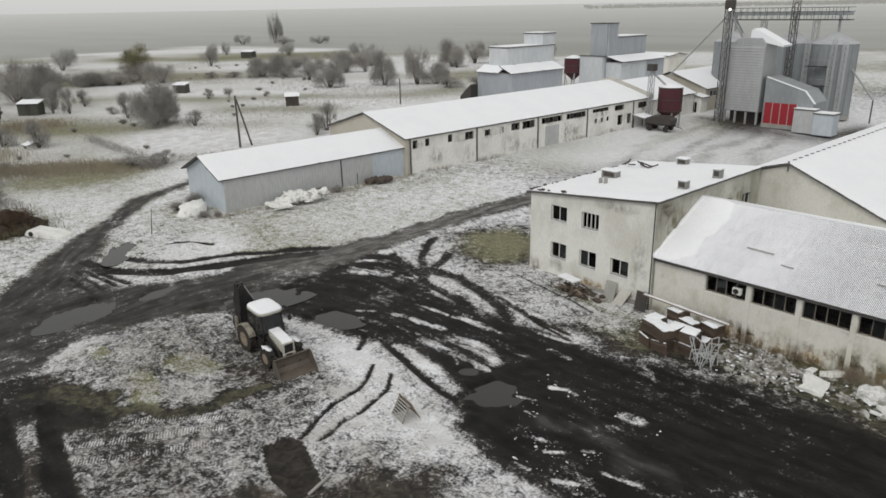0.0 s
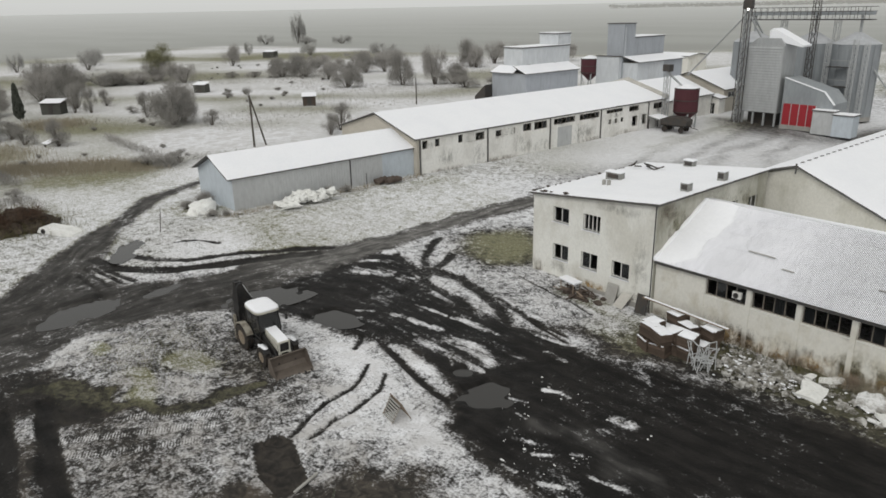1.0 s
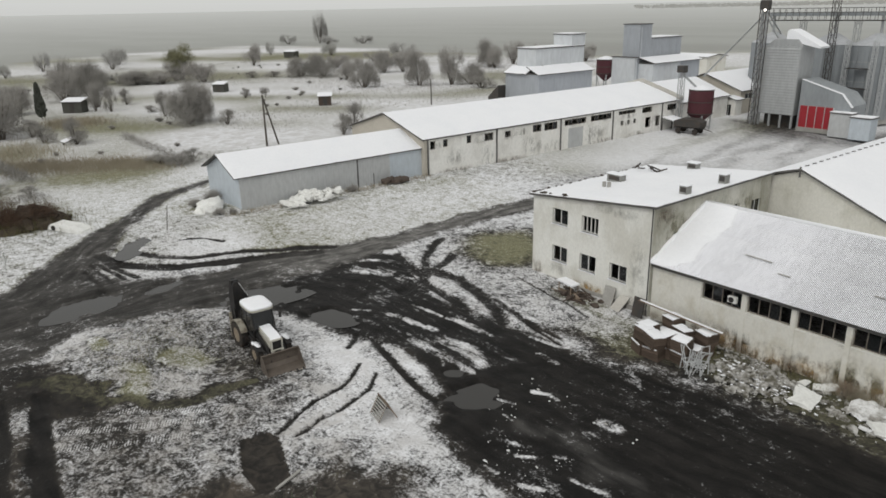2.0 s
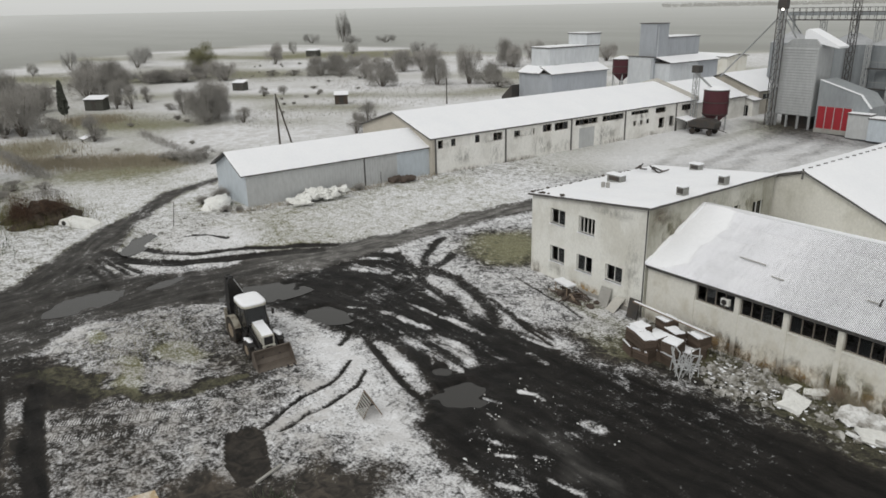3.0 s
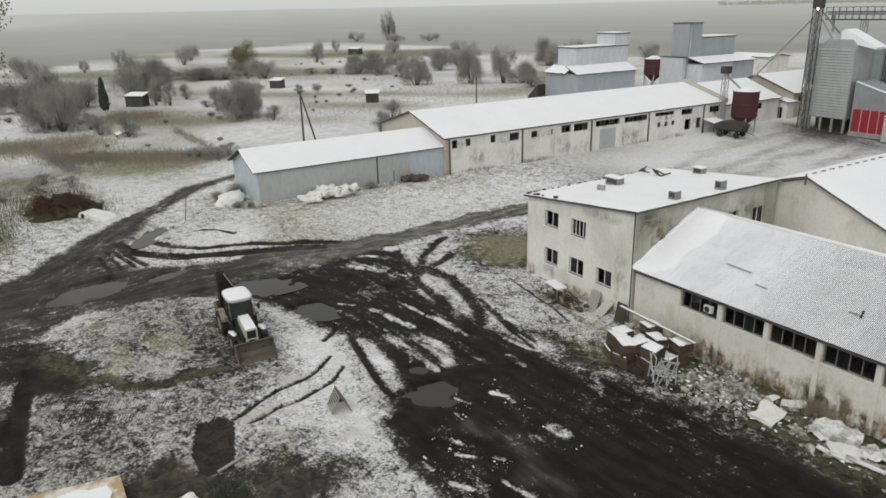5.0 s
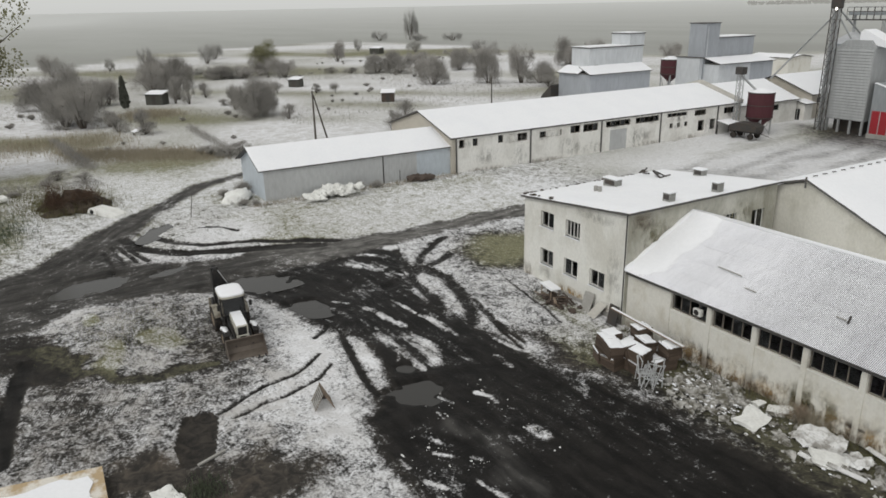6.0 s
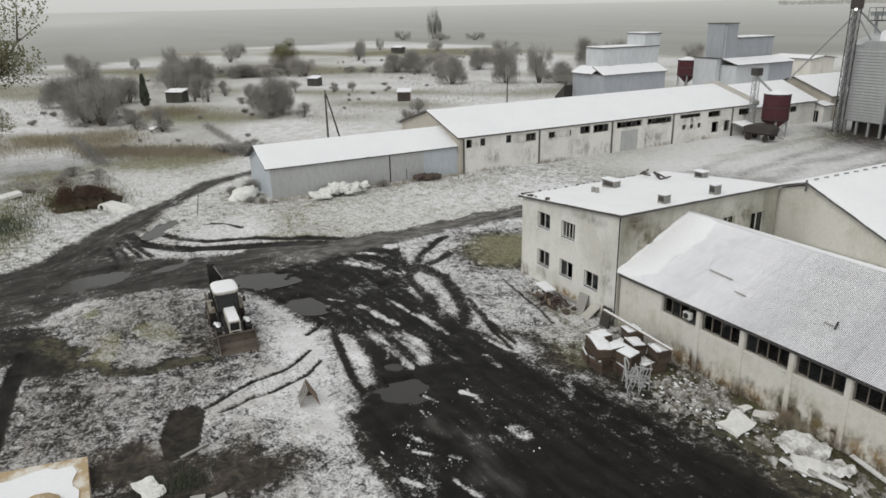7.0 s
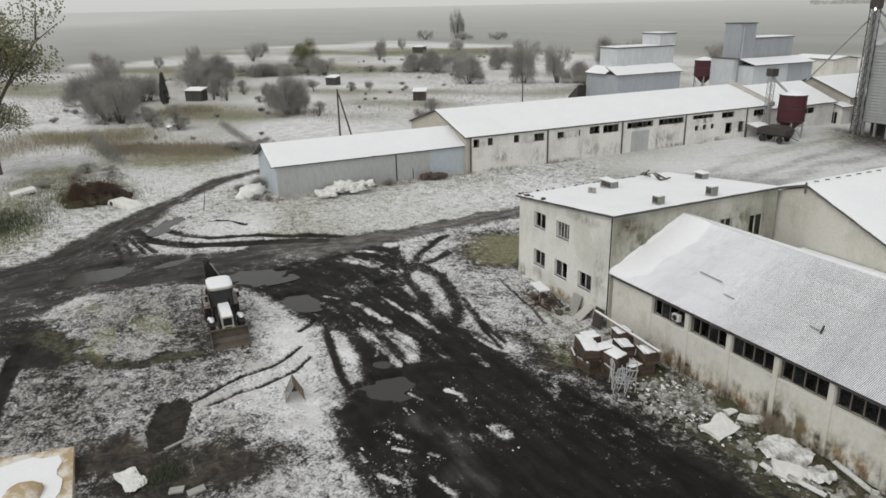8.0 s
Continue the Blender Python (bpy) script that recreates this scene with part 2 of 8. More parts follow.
def ground_material():
    """Snow lying on soil and wilted grass; the cover of each comes from the sheet's own attributes, broken up by noise."""
    m = bpy.data.materials.new("snowy_ground")
    m.use_nodes = True
    t = m.node_tree
    n, l = t.nodes, t.links
    b = n["Principled BSDF"]
    geo = n.new("ShaderNodeNewGeometry")

    def attr(name):
        a = n.new("ShaderNodeAttribute")
        a.attribute_name = name
        return a.outputs["Fac"]

    def tex(scale, detail=6, rough=0.6, stretch=None, warp=0.0):
        q = n.new("ShaderNodeTexNoise")
        q.inputs["Scale"].default_value, q.inputs["Detail"].default_value, q.inputs["Roughness"].default_value = scale, detail, rough
        q.inputs["Distortion"].default_value = warp
        v = geo.outputs["Position"]
        if stretch:
            mp = n.new("ShaderNodeMapping")
            mp.inputs["Scale"].default_value = (*stretch[:2], 1)
            mp.inputs["Rotation"].default_value = (0, 0, stretch[2])
            l.new(v, mp.inputs["Vector"])
            v = mp.outputs["Vector"]
        l.new(v, q.inputs["Vector"])
        return q.outputs["Fac"]

    def math_(op, a, c, clamp=False):
        q = n.new("ShaderNodeMath")
        q.operation, q.use_clamp = op, clamp
        for i, s in enumerate((a, c)):
            if isinstance(s, (int, float)):
                q.inputs[i].default_value = s
            else:
                l.new(s, q.inputs[i])
        return q.outputs["Value"]

    def step(v, lo, hi, to=1.0):
        q = n.new("ShaderNodeMapRange")
        q.interpolation_type = "SMOOTHSTEP"
        q.inputs["From Min"].default_value, q.inputs["From Max"].default_value, q.inputs["To Max"].default_value = lo, hi, to
        l.new(v, q.inputs["Value"])
        return q.outputs["Result"]

    def blend(f, a, c):
        q = n.new("ShaderNodeMix")
        q.data_type = "RGBA"
        l.new(f, q.inputs["Factor"])
        for s, v in (("A", a), ("B", c)):
            if isinstance(v, tuple):
                q.inputs[s].default_value = (*v, 1)
            else:
                l.new(v, q.inputs[s])
        return q.outputs["Result"]

    cover, grass, wet, streaks = attr("snow"), attr("grass"), attr("wet"), attr("streak")
    coarse, mid, fine = tex(0.8, 8, 0.62, warp=0.6), tex(2.1, 6, 0.6, warp=0.9), tex(8, 5, 0.65)
    way = n.new("ShaderNodeCombineXYZ")
    l.new(math_("MULTIPLY", attr("run"), 0.34), way.inputs["X"])
    l.new(math_("MULTIPLY", attr("side"), 2.0), way.inputs["Y"])
    tr = n.new("ShaderNodeTexNoise")
    tr.inputs["Scale"].default_value, tr.inputs["Detail"].default_value, tr.inputs["Roughness"].default_value = 1.0, 6, 0.58
    tr.inputs["Distortion"].default_value = 0.25
    l.new(way.outputs["Vector"], tr.inputs["Vector"])
    tracks = tr.outputs["Fac"]
    lugs = n.new("ShaderNodeTexWave")
    lugs.inputs["Scale"].default_value, lugs.inputs["Distortion"].default_value = 1.0, 0.6
    comb = n.new("ShaderNodeCombineXYZ")
    l.new(attr("along"), comb.inputs["X"])
    l.new(comb.outputs["Vector"], lugs.inputs["Vector"])
    lug = math_("MULTIPLY", math_("SUBTRACT", lugs.outputs["Fac"], 0.5), math_("MULTIPLY", attr("tread"), step(mid, 0.3, 0.62, 0.36)))
    n1 = math_("ADD", math_("MULTIPLY", math_("SUBTRACT", coarse, 0.5), 0.8), math_("MULTIPLY", math_("SUBTRACT", mid, 0.5), 1.25))
    n1 = math_("ADD", n1, math_("MULTIPLY", math_("SUBTRACT", fine, 0.5), 1.25))
    n1 = math_("MULTIPLY", n1, math_("SUBTRACT", 1.0, attr("calm")))
    n1 = math_("ADD", n1, math_("MULTIPLY", math_("SUBTRACT", tracks, 0.5), math_("MULTIPLY", streaks, 1.1)))
    s = math_("ADD", math_("ADD", cover, n1), lug)
    mask = step(s, 0.17, 0.80)
    soil = blend(step(mid, 0.35, 0.7), (0.028, 0.026, 0.024), (0.078, 0.068, 0.058))
    soil = blend(step(coarse, 0.5, 0.75, 0.6), soil, (0.12, 0.098, 0.078))
    turf = blend(step(fine, 0.3, 0.7), (0.14, 0.137, 0.08), (0.29, 0.28, 0.185))
    dry = blend(step(math_("ADD", grass, math_("MULTIPLY", math_("SUBTRACT", mid, 0.5), 0.8)), 0.3, 0.7), soil, turf)
    dry = blend(step(math_("ADD", grass, math_("MULTIPLY", n1, 0.45)), 0.6, 1.25, 0.8), dry, (0.10, 0.112, 0.046))
    lanes = step(math_("ADD", math_("MULTIPLY", tracks, 0.6), math_("MULTIPLY", coarse, 0.4)), 0.38, 0.62)
    dry = blend(wet, dry, blend(lanes, (0.0052, 0.0047, 0.0043), (0.0165, 0.0147, 0.0135)))
    dry = blend(attr("pale"), dry, blend(lanes, (0.062, 0.06, 0.057), (0.19, 0.182, 0.174)))
    white = blend(step(fine, 0.3, 0.7), (0.64, 0.64, 0.66), (0.85, 0.853, 0.88))
    white = blend(math_("MULTIPLY", attr("slush"), step(coarse, 0.35, 0.65)), white, (0.50, 0.485, 0.475))
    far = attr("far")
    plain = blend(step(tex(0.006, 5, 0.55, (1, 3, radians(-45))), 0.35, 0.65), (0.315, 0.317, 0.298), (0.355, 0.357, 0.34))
    # the far plain pales with distance: haze put into the ground colour
    plain = blend(attr("plain_haze"), plain, (0.56, 0.565, 0.555))
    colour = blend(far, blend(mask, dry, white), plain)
    l.new(colour, b.inputs["Base Color"])
    r = math_("SUBTRACT", 0.92, math_("MULTIPLY", math_("MULTIPLY", wet, 0.30), math_("SUBTRACT", 1.0, mask)))
    l.new(r, b.inputs["Roughness"])
    b.inputs["Specular IOR Level"].default_value = 0.16
    bp = n.new("ShaderNodeBump")
    bp.inputs["Strength"].default_value, bp.inputs["Distance"].default_value = 0.7, 0.09
    l.new(math_("ADD", math_("MULTIPLY", mid, 0.6), math_("ADD", math_("MULTIPLY", mask, 0.35), math_("MULTIPLY", fine, 0.35))), bp.inputs["Height"])
    l.new(bp.outputs["Normal"], b.inputs["Normal"])
    return m


def sheet_material():
    """Grey fibre-cement roofing under thin snow: it lies deep in the troughs, thin on the crests."""
    m = bpy.data.materials.new("snow_dusted_fibre_cement")
    m.use_nodes = True
    n, l = m.node_tree.nodes, m.node_tree.links
    b = n["Principled BSDF"]
    b.inputs["Roughness"].default_value = 0.85
    geo, at = n.new("ShaderNodeNewGeometry"), n.new("ShaderNodeAttribute")
    at.attribute_name = "crest"
    big, mid = n.new("ShaderNodeTexNoise"), n.new("ShaderNodeTexNoise")
    along = n.new("ShaderNodeMapping")
    along.inputs["Scale"].default_value = (1, 0.22, 0.22)
    l.new(geo.outputs["Position"], along.inputs["Vector"])
    for q, s in ((big, 0.32), (mid, 5.0)):
        q.inputs["Scale"].default_value, q.inputs["Detail"].default_value = s, 6
        l.new(along.outputs["Vector"], q.inputs["Vector"])
    sep = n.new("ShaderNodeSeparateXYZ")
    l.new(geo.outputs["Position"], sep.inputs["Vector"])
    drift = n.new("ShaderNodeMapRange")
    drift.inputs["From Min"].default_value, drift.inputs["From Max"].default_value = -17.0, -9.0
    drift.inputs["To Min"].default_value, drift.inputs["To Max"].default_value = 0.62, -0.12
    l.new(sep.outputs["X"], drift.inputs["Value"])

    def calc(op, a, c):
        q = n.new("ShaderNodeMath")
        q.operation = op
        for i, s in enumerate((a, c)):
            if isinstance(s, (int, float)):
                q.inputs[i].default_value = s
            else:
                l.new(s, q.inputs[i])
        return q.outputs["Value"]

    v = calc("ADD", calc("MULTIPLY", calc("SUBTRACT", big.outputs["Fac"], 0.5), 0.8), calc("MULTIPLY", calc("SUBTRACT", mid.outputs["Fac"], 0.5), 0.7))
    v = calc("ADD", v, drift.outputs["Result"])
    v = calc("ADD", v, calc("MULTIPLY", calc("SUBTRACT", 0.55, at.outputs["Fac"]), 1.5))
    mr = n.new("ShaderNodeMapRange")
    mr.interpolation_type = "SMOOTHSTEP"
    mr.inputs["From Min"].default_value, mr.inputs["From Max"].default_value = -0.55, 0.45
    l.new(v, mr.inputs["Value"])
    mx = n.new("ShaderNodeMix")
    mx.data_type = "RGBA"
    mx.inputs["A"].default_value, mx.inputs["B"].default_value = (0.25, 0.25, 0.265, 1), (0.80, 0.80, 0.84, 1)
    l.new(mr.outputs["Result"], mx.inputs["Factor"])
    l.new(mx.outputs["Result"], b.inputs["Base Color"])
    return m


GROUND_MAT, SHEET = ground_material(), sheet_material()


# ---- shapes ----
def box(bm, x0, x1, y0, y1, z0, z1):
    v = [bm.verts.new((x, y, z)) for z in (z0, z1) for y in (y0, y1) for x in (x0, x1)]
    for f in ((0, 2, 3, 1), (4, 5, 7, 6), (0, 1, 5, 4), (2, 6, 7, 3), (0, 4, 6, 2), (1, 3, 7, 5)):
        bm.faces.new([v[i] for i in f])
    return v


def soft_box(bm, x0, x1, y0, y1, z0, z1, r=0.04):
    """A box with bevelled edges."""
    part_bm = bmesh.new()
    box(part_bm, x0, x1, y0, y1, z0, z1)
    bmesh.ops.bevel(part_bm, geom=part_bm.edges[:], offset=r, segments=2, profile=0.5, affect="EDGES")
    join(bm, part_bm)


def join(bm, other, m=None):
    """Adds a bmesh to another, moved by m, and frees it."""
    if m is not None:
        other.transform(m)
    index = {v: bm.verts.new(v.co) for v in other.verts}
    for f in other.faces:
        bm.faces.new([index[v] for v in f.verts])
    other.free()


def prism(bm, pts, axis, a, b):
    """A polygon given in the two other axes, in order, drawn out along axis from a to b."""
    def at(p, s):
        return {"x": (s, *p), "y": (p[0], s, p[1]), "z": (*p, s)}[axis]
    lo, hi = [bm.verts.new(at(p, a)) for p in pts], [bm.verts.new(at(p, b)) for p in pts]
    faces = [bm.faces.new(lo), bm.faces.new(hi)]
    for i in range(len(pts)):
        j = (i + 1) % len(pts)
        faces.append(bm.faces.new((lo[i], lo[j], hi[j], hi[i])))
    bmesh.ops.recalc_face_normals(bm, faces=faces)


def tube(bm, a, b, r0, r1=None, n=8, caps=True):
    a, b = Vector(a), Vector(b)
    r1 = r0 if r1 is None else r1
    d = (b - a).normalized()
    u = d.orthogonal().normalized()
    w = d.cross(u)
    rings = []
    for p, r in ((a, r0), (b, r1)):
        rings.append([bm.verts.new(p + (u * math.cos(2 * math.pi * i / n) + w * math.sin(2 * math.pi * i / n)) * r) for i in range(n)])
    for i in range(n):
        j = (i + 1) % n
        bm.faces.new((rings[0][i], rings[0][j], rings[1][j], rings[1][i]))
    if caps:
        bm.faces.new(rings[0][::-1])
        bm.faces.new(rings[1])


def lump(bm, c, size, seed=0, sub=2, rough=0.25, flat=True):
    """An uneven stone or heap; flat: its foot is cut level."""
    o = bmesh.new()
    bmesh.ops.create_icosphere(o, subdivisions=sub, radius=1)
    for v in o.verts:
        k = 1 + rough * noise.noise(v.co * 1.7 + Vector((seed * 3.1, seed * 1.7, seed)))
        v.co = Vector((v.co.x * size[0] * k, v.co.y * size[1] * k, v.co.z * size[2] * k))
        if flat and v.co.z < -0.25 * size[2]:
            v.co.z = -0.25 * size[2]
    join(bm, o, Matrix.Translation(c))


def part(name, bm, mat, parent=None, label="", smooth=False, at=None):
    """One mesh object under a thing or a part."""
    me = bpy.data.meshes.new(name)
    bm.to_mesh(me)
    bm.free()
    me.materials.append(mat)
    if smooth:
        me.polygons.foreach_set("use_smooth", [True] * len(me.polygons))
    ob = new(name, me)
    if parent is not None:
        ob.parent = parent
    if at is not None:
        ob.matrix_basis = at
    return tagged(ob, label)


def thing(name, label, category, m=None, group="", kind=""):
    ob = new(name)
    ob.empty_display_size = 0.3
    if m is not None:
        ob.matrix_basis = m
    return tagged(ob, label, category, group, kind)


# ---- the lie of the land ----
def value_noise(x, y, size, seed):
    """Smooth noise, 0 to 1, with bumps about size metres across."""
    x, y = np.asarray(x, float) / size, np.asarray(y, float) / size
    i, j = np.floor(x), np.floor(y)
    u, v = x - i, y - j
    u, v = u * u * (3 - 2 * u), v * v * (3 - 2 * v)

    def h(a, b):
        s = np.sin(a * 127.1 + b * 311.7 + seed * 74.7) * 43758.5453
        return s - np.floor(s)
    return (h(i, j) * (1 - u) + h(i + 1, j) * u) * (1 - v) + (h(i, j + 1) * (1 - u) + h(i + 1, j + 1) * u) * v


def near_line(x, y, pts):
    """Distance to a polyline, and the way along it."""
    best, along, run = np.full(np.shape(x), 1e9), np.zeros(np.shape(x)), 0.0
    for (ax, ay), (bx, by) in zip(pts, pts[1:]):
        dx, dy = bx - ax, by - ay
        ln = math.hypot(dx, dy)
        t = np.clip(((x - ax) * dx + (y - ay) * dy) / ln ** 2, 0, 1)
        d = np.hypot(x - ax - t * dx, y - ay - t * dy)
        along = np.where(d < best, run + t * ln, along)
        best = np.minimum(best, d)
        run += ln
    return best, along


def in_polygon(x, y, pts):
    inside = np.zeros(np.shape(x), bool)
    for (ax, ay), (bx, by) in zip(pts, pts[1:] + pts[:1]):
        cross = ((ay > y) != (by > y)) & (x < (bx - ax) * (y - ay) / ((by - ay) or 1e-9) + ax)
        inside ^= cross
    return inside


def soft(d, inner, outer):
    t = np.clip((outer - d) / (outer - inner), 0, 1)
    return t * t * (3 - 2 * t)


def base_height(x, y):
    t = np.clip((-np.asarray(x, float) - 15) / 37, 0, 1)
    return 1.75 * t


POOLS = [  # middle, half axes, turn in degrees
    (-41.4, 5.1, 2.4, 1.25, 105), (-50.4, 10.7, 2.4, 0.9, 149), (-41.3, 9.8, 1.3, 0.65, 106), (-36.6, 14.6, 2.9, 1.7, 74),
    (-31.0, 16.3, 1.55, 1.0, 27), (-19.35, 17.3, 1.75, 1.2, 88), (-21.6, 18.0, 0.62, 0.45, 18),
]


def in_pool(x, y, pool):
    """How far out from a pool's middle, 1 at its rim, by its two axes."""
    px, py, a, b, turn = pool
    c, s = math.cos(radians(turn)), math.sin(radians(turn))
    return ((x - px) * c + (y - py) * s) / a, ((y - py) * c - (x - px) * s) / b


MOUND = (-34.0, 6.6)


def pool_level(pool):
    return float(base_height(pool[0] + 0.8 * max(pool[2] * abs(math.cos(radians(pool[4]))), pool[3]), 0)) - 0.05


def height(x, y):
    """The ground's height, with heaps, ruts and hollows."""
    x, y = np.asarray(x, float), np.asarray(y, float)
    z = base_height(x, y)
    near = soft(np.hypot(x + 25, y - 18), 45, 110)
    z = z + near * ((value_noise(x, y, 2.3, 1) - 0.5) * 0.16 + (value_noise(x, y, 0.7, 2) - 0.5) * 0.07)
    z = z + 0.45 * np.exp(-((x - MOUND[0]) / 3.6) ** 2 - ((y - MOUND[1]) / 3.2) ** 2)
    for pool in POOLS:
        d = np.hypot(*in_pool(x, y, pool)) + (value_noise(x, y, 1.6, 5) - 0.5) * 0.55 + (value_noise(x, y, 0.5, 6) - 0.5) * 0.5
        k = soft(d, 0.7, 1.35)
        z = z * (1 - k) + (pool_level(pool) - 0.05) * k
    return z + far_rise(x, y)


def far_rise(x, y):
    """The plain climbs slowly towards the skyline."""
    t = np.clip((np.hypot(x, y) - 700) / 3300, 0, 1)
    return 21 * t * t * (3 - 2 * t)


def z_at(x, y):
    return float(height(x, y))

# ---- ground: one sheet to the horizon ----
# outlines of the trodden mud
YARD = [(-36.0, 12.1), (-33.8, 14.0), (-31.9, 14.8), (-29.5, 15.6), (-27.9, 16.5), (-26.4, 17.2), (-24.1, 17.2), (-22.4, 17.1), (-20.6, 16.7), (-20.1, 15.6), (-19.0, 15.1), (-18.3, 14.2), (-16.4, 14.0), (-14.2, 13.95), (-12.0, 13.95), (0, 13.6),
        (30, 8), (30, 29), (4, 27.8), (-5.0, 27.2), (-7.7, 27.0), (-10.1, 27.0), (-12.5, 26.4), (-14.1, 25.9), (-16.8, 25.0), (-19.8, 24.3), (-22.3, 24.0), (-24.2, 23.8), (-26.4, 23.0), (-28, 22.8), (-30, 22.7), (-32, 23.6), (-34.3, 25.0), (-36.5, 25.6), (-37.7, 24.4), (-37.6, 17)]
MAIN_ROAD = [(-41.6, 70), (-41.4, 44.5), (-41.2, 38.5), (-40.7, 32.8), (-40.8, 28.2), (-41.1, 23.1), (-42.0, 19.9), (-42.4, 17.2), (-41.6, 14.5), (-41.8, 12), (-42.6, 10.2), (-43.7, 8.3), (-45.6, 7.2), (-48.0, 6.8), (-49.4, 4.0), (-46.6, 1.8), (-44, -3), (-36, -4),
             (-35.9, -0.2), (-36.5, 1.4), (-37.6, 2.8), (-37.7, 5.2), (-37.8, 8.0), (-37.1, 10.5), (-36.0, 12.1), (-37.0, 17), (-37.8, 23.1), (-38.2, 25.7), (-38.4, 28.5), (-38.7, 32.3), (-39.1, 37.8), (-38.9, 41.9), (-39, 70)]
TRACK = [(-76, 31.6), (-69.2, 24.6), (-66.4, 20.1), (-64.6, 16.6), (-59.1, 12.3), (-55.4, 9.1), (-51.8, 6.2), (-48, 3.6), (-45.8, 1.6), (-44, 4), (-46.5, 6.8), (-49.2, 8.4), (-51.3, 9.5), (-54.9, 11.7), (-58.9, 14.5), (-63.2, 18.0), (-66.6, 22.6), (-74.5, 32)]
WAYS = [  # the lines that wheels follow
    [(-40.2, 70), (-40.2, 45), (-40.0, 34.7), (-39.7, 29.6), (-39.8, 22.3), (-40.3, 16.2), (-40.4, 10.0), (-39.7, 4.4), (-38.9, 0), (-38.6, -6)],
    [(-75, 31.8), (-68.4, 23.6), (-65.0, 18.5), (-62.4, 15.7), (-57.7, 12.1), (-53.5, 9.0), (-48.7, 5.4), (-45.0, 2.0), (-43, -3)],
]
RUTS = [  # half width, way
    (0.26, [(-37.4, 29.9), (-36.8, 28.6), (-35.6, 27.1), (-32.4, 24.4), (-30.5, 23.0)]), (0.32, [(-34.4, 28.6), (-33.2, 26.0), (-32.1, 23.7), (-31.3, 21.7)]),
    (0.38, [(-35.5, 23.7), (-34.2, 24.4), (-32.9, 25.4), (-30.8, 26.0), (-28.0, 25.4), (-25.9, 24.7), (-24.2, 23.9)]),
    (0.33, [(-32.4, 24.0), (-30.0, 23.7), (-28.0, 23.4), (-26.4, 23.1)]), (0.29, [(-37.0, 25.4), (-34.7, 24.7), (-32.7, 24.5)]),
    (0.18, [(-27.2, 16.8), (-24.4, 16.2), (-21.9, 15.7), (-20.0, 15.7)]), (0.16, [(-28.2, 16.3), (-27.6, 15.7), (-27.2, 15.2)]),
    (0.10, [(-25.2, 14.7), (-24.4, 13.7), (-23.8, 12.6), (-23.6, 11.2), (-23.1, 10.0), (-22.5, 9.1), (-22.2, 8.4)]),
    (0.10, [(-23.9, 14.8), (-22.9, 13.7), (-22.6, 12.8), (-22.2, 11.5), (-22.1, 10.6), (-21.7, 9.7), (-21.6, 9.1)]),
]
RUTS_WEST = [
    (0.50, [(-49.6, 8.1), (-47.4, 8.7), (-45.7, 10.1), (-44.4, 11.5), (-43.5, 13.6), (-42.8, 15.7), (-42.2, 18.1), (-41.0, 21.0)]), (0.34, [(-48.9, 10.3), (-47.0, 11.3), (-45.5, 13.1), (-44.7, 15.7), (-43.5, 18.3), (-41.4, 22.5)]),
    (0.15, [(-49.6, 13.9), (-48.8, 15.4), (-47.4, 16.3)]), (0.13, [(-48.0, 7.1), (-45.6, 7.3), (-44.0, 7.4)]), (0.16, [(-47.9, 7.6), (-45.7, 8.0), (-44.2, 8.3)]), (0.18, [(-48.0, 8.0), (-46.0, 8.5), (-44.1, 9.0)]), (0.13, [(-47.0, 6.4), (-44.9, 6.7), (-43.0, 6.7)]),
    (0.10, [(-25.9, 25.3), (-22.8, 24.9), (-20.2, 24.6)]), (0.10, [(-26.7, 25.6), (-23.5, 25.2), (-20.8, 25.1)]), (0.06, [(-28.6, 29.4), (-24.0, 28.9), (-21.6, 28.4)]),
]
TRENCHES = [(0.45, [(-31.7, 0.9), (-29.1, 0.4), (-26.5, 0.0), (-23.2, -0.5)]), (0.5, [(-32.0, -1.0), (-29.0, -1.3), (-25.7, -1.8), (-22, -2.4)])]
# snow left lying between the wheel marks: half width, way
ISLES = [
    (0.62, [(-36.1, 21.4), (-35.3, 22.4), (-34.4, 22.9)]), (0.30, [(-37.3, 22.8), (-36.1, 24.2)]), (0.45, [(-33.1, 23.1), (-32.3, 23.5)]), (0.45, [(-36.5, 26.1), (-37.0, 27.3), (-37.6, 28.5)]), (0.6, [(-34.3, 26.9), (-35.6, 29.0)]),
    (0.45, [(-31.9, 25.0), (-29.6, 24.8), (-27.1, 24.5), (-24.8, 23.9)]), (0.36, [(-30.6, 23.0), (-29.6, 23.0), (-28.0, 23.0)]),
    (0.10, [(-26.4, 18.8), (-23.3, 18.4), (-22.3, 17.9)]), (0.38, [(-25.4, 18.4), (-23.1, 18.6), (-21.1, 18.8)]), (0.44, [(-24.7, 20.0), (-22.7, 20.1), (-21.1, 19.7)]), (0.24, [(-29.2, 19.4), (-26.7, 20.1), (-25.8, 20.3)]),
    (0.2, [(-26.5, 21.6), (-24.6, 22.1), (-23.3, 22.2)]), (0.14, [(-29.1, 21.1), (-26.9, 21.5)]),
]
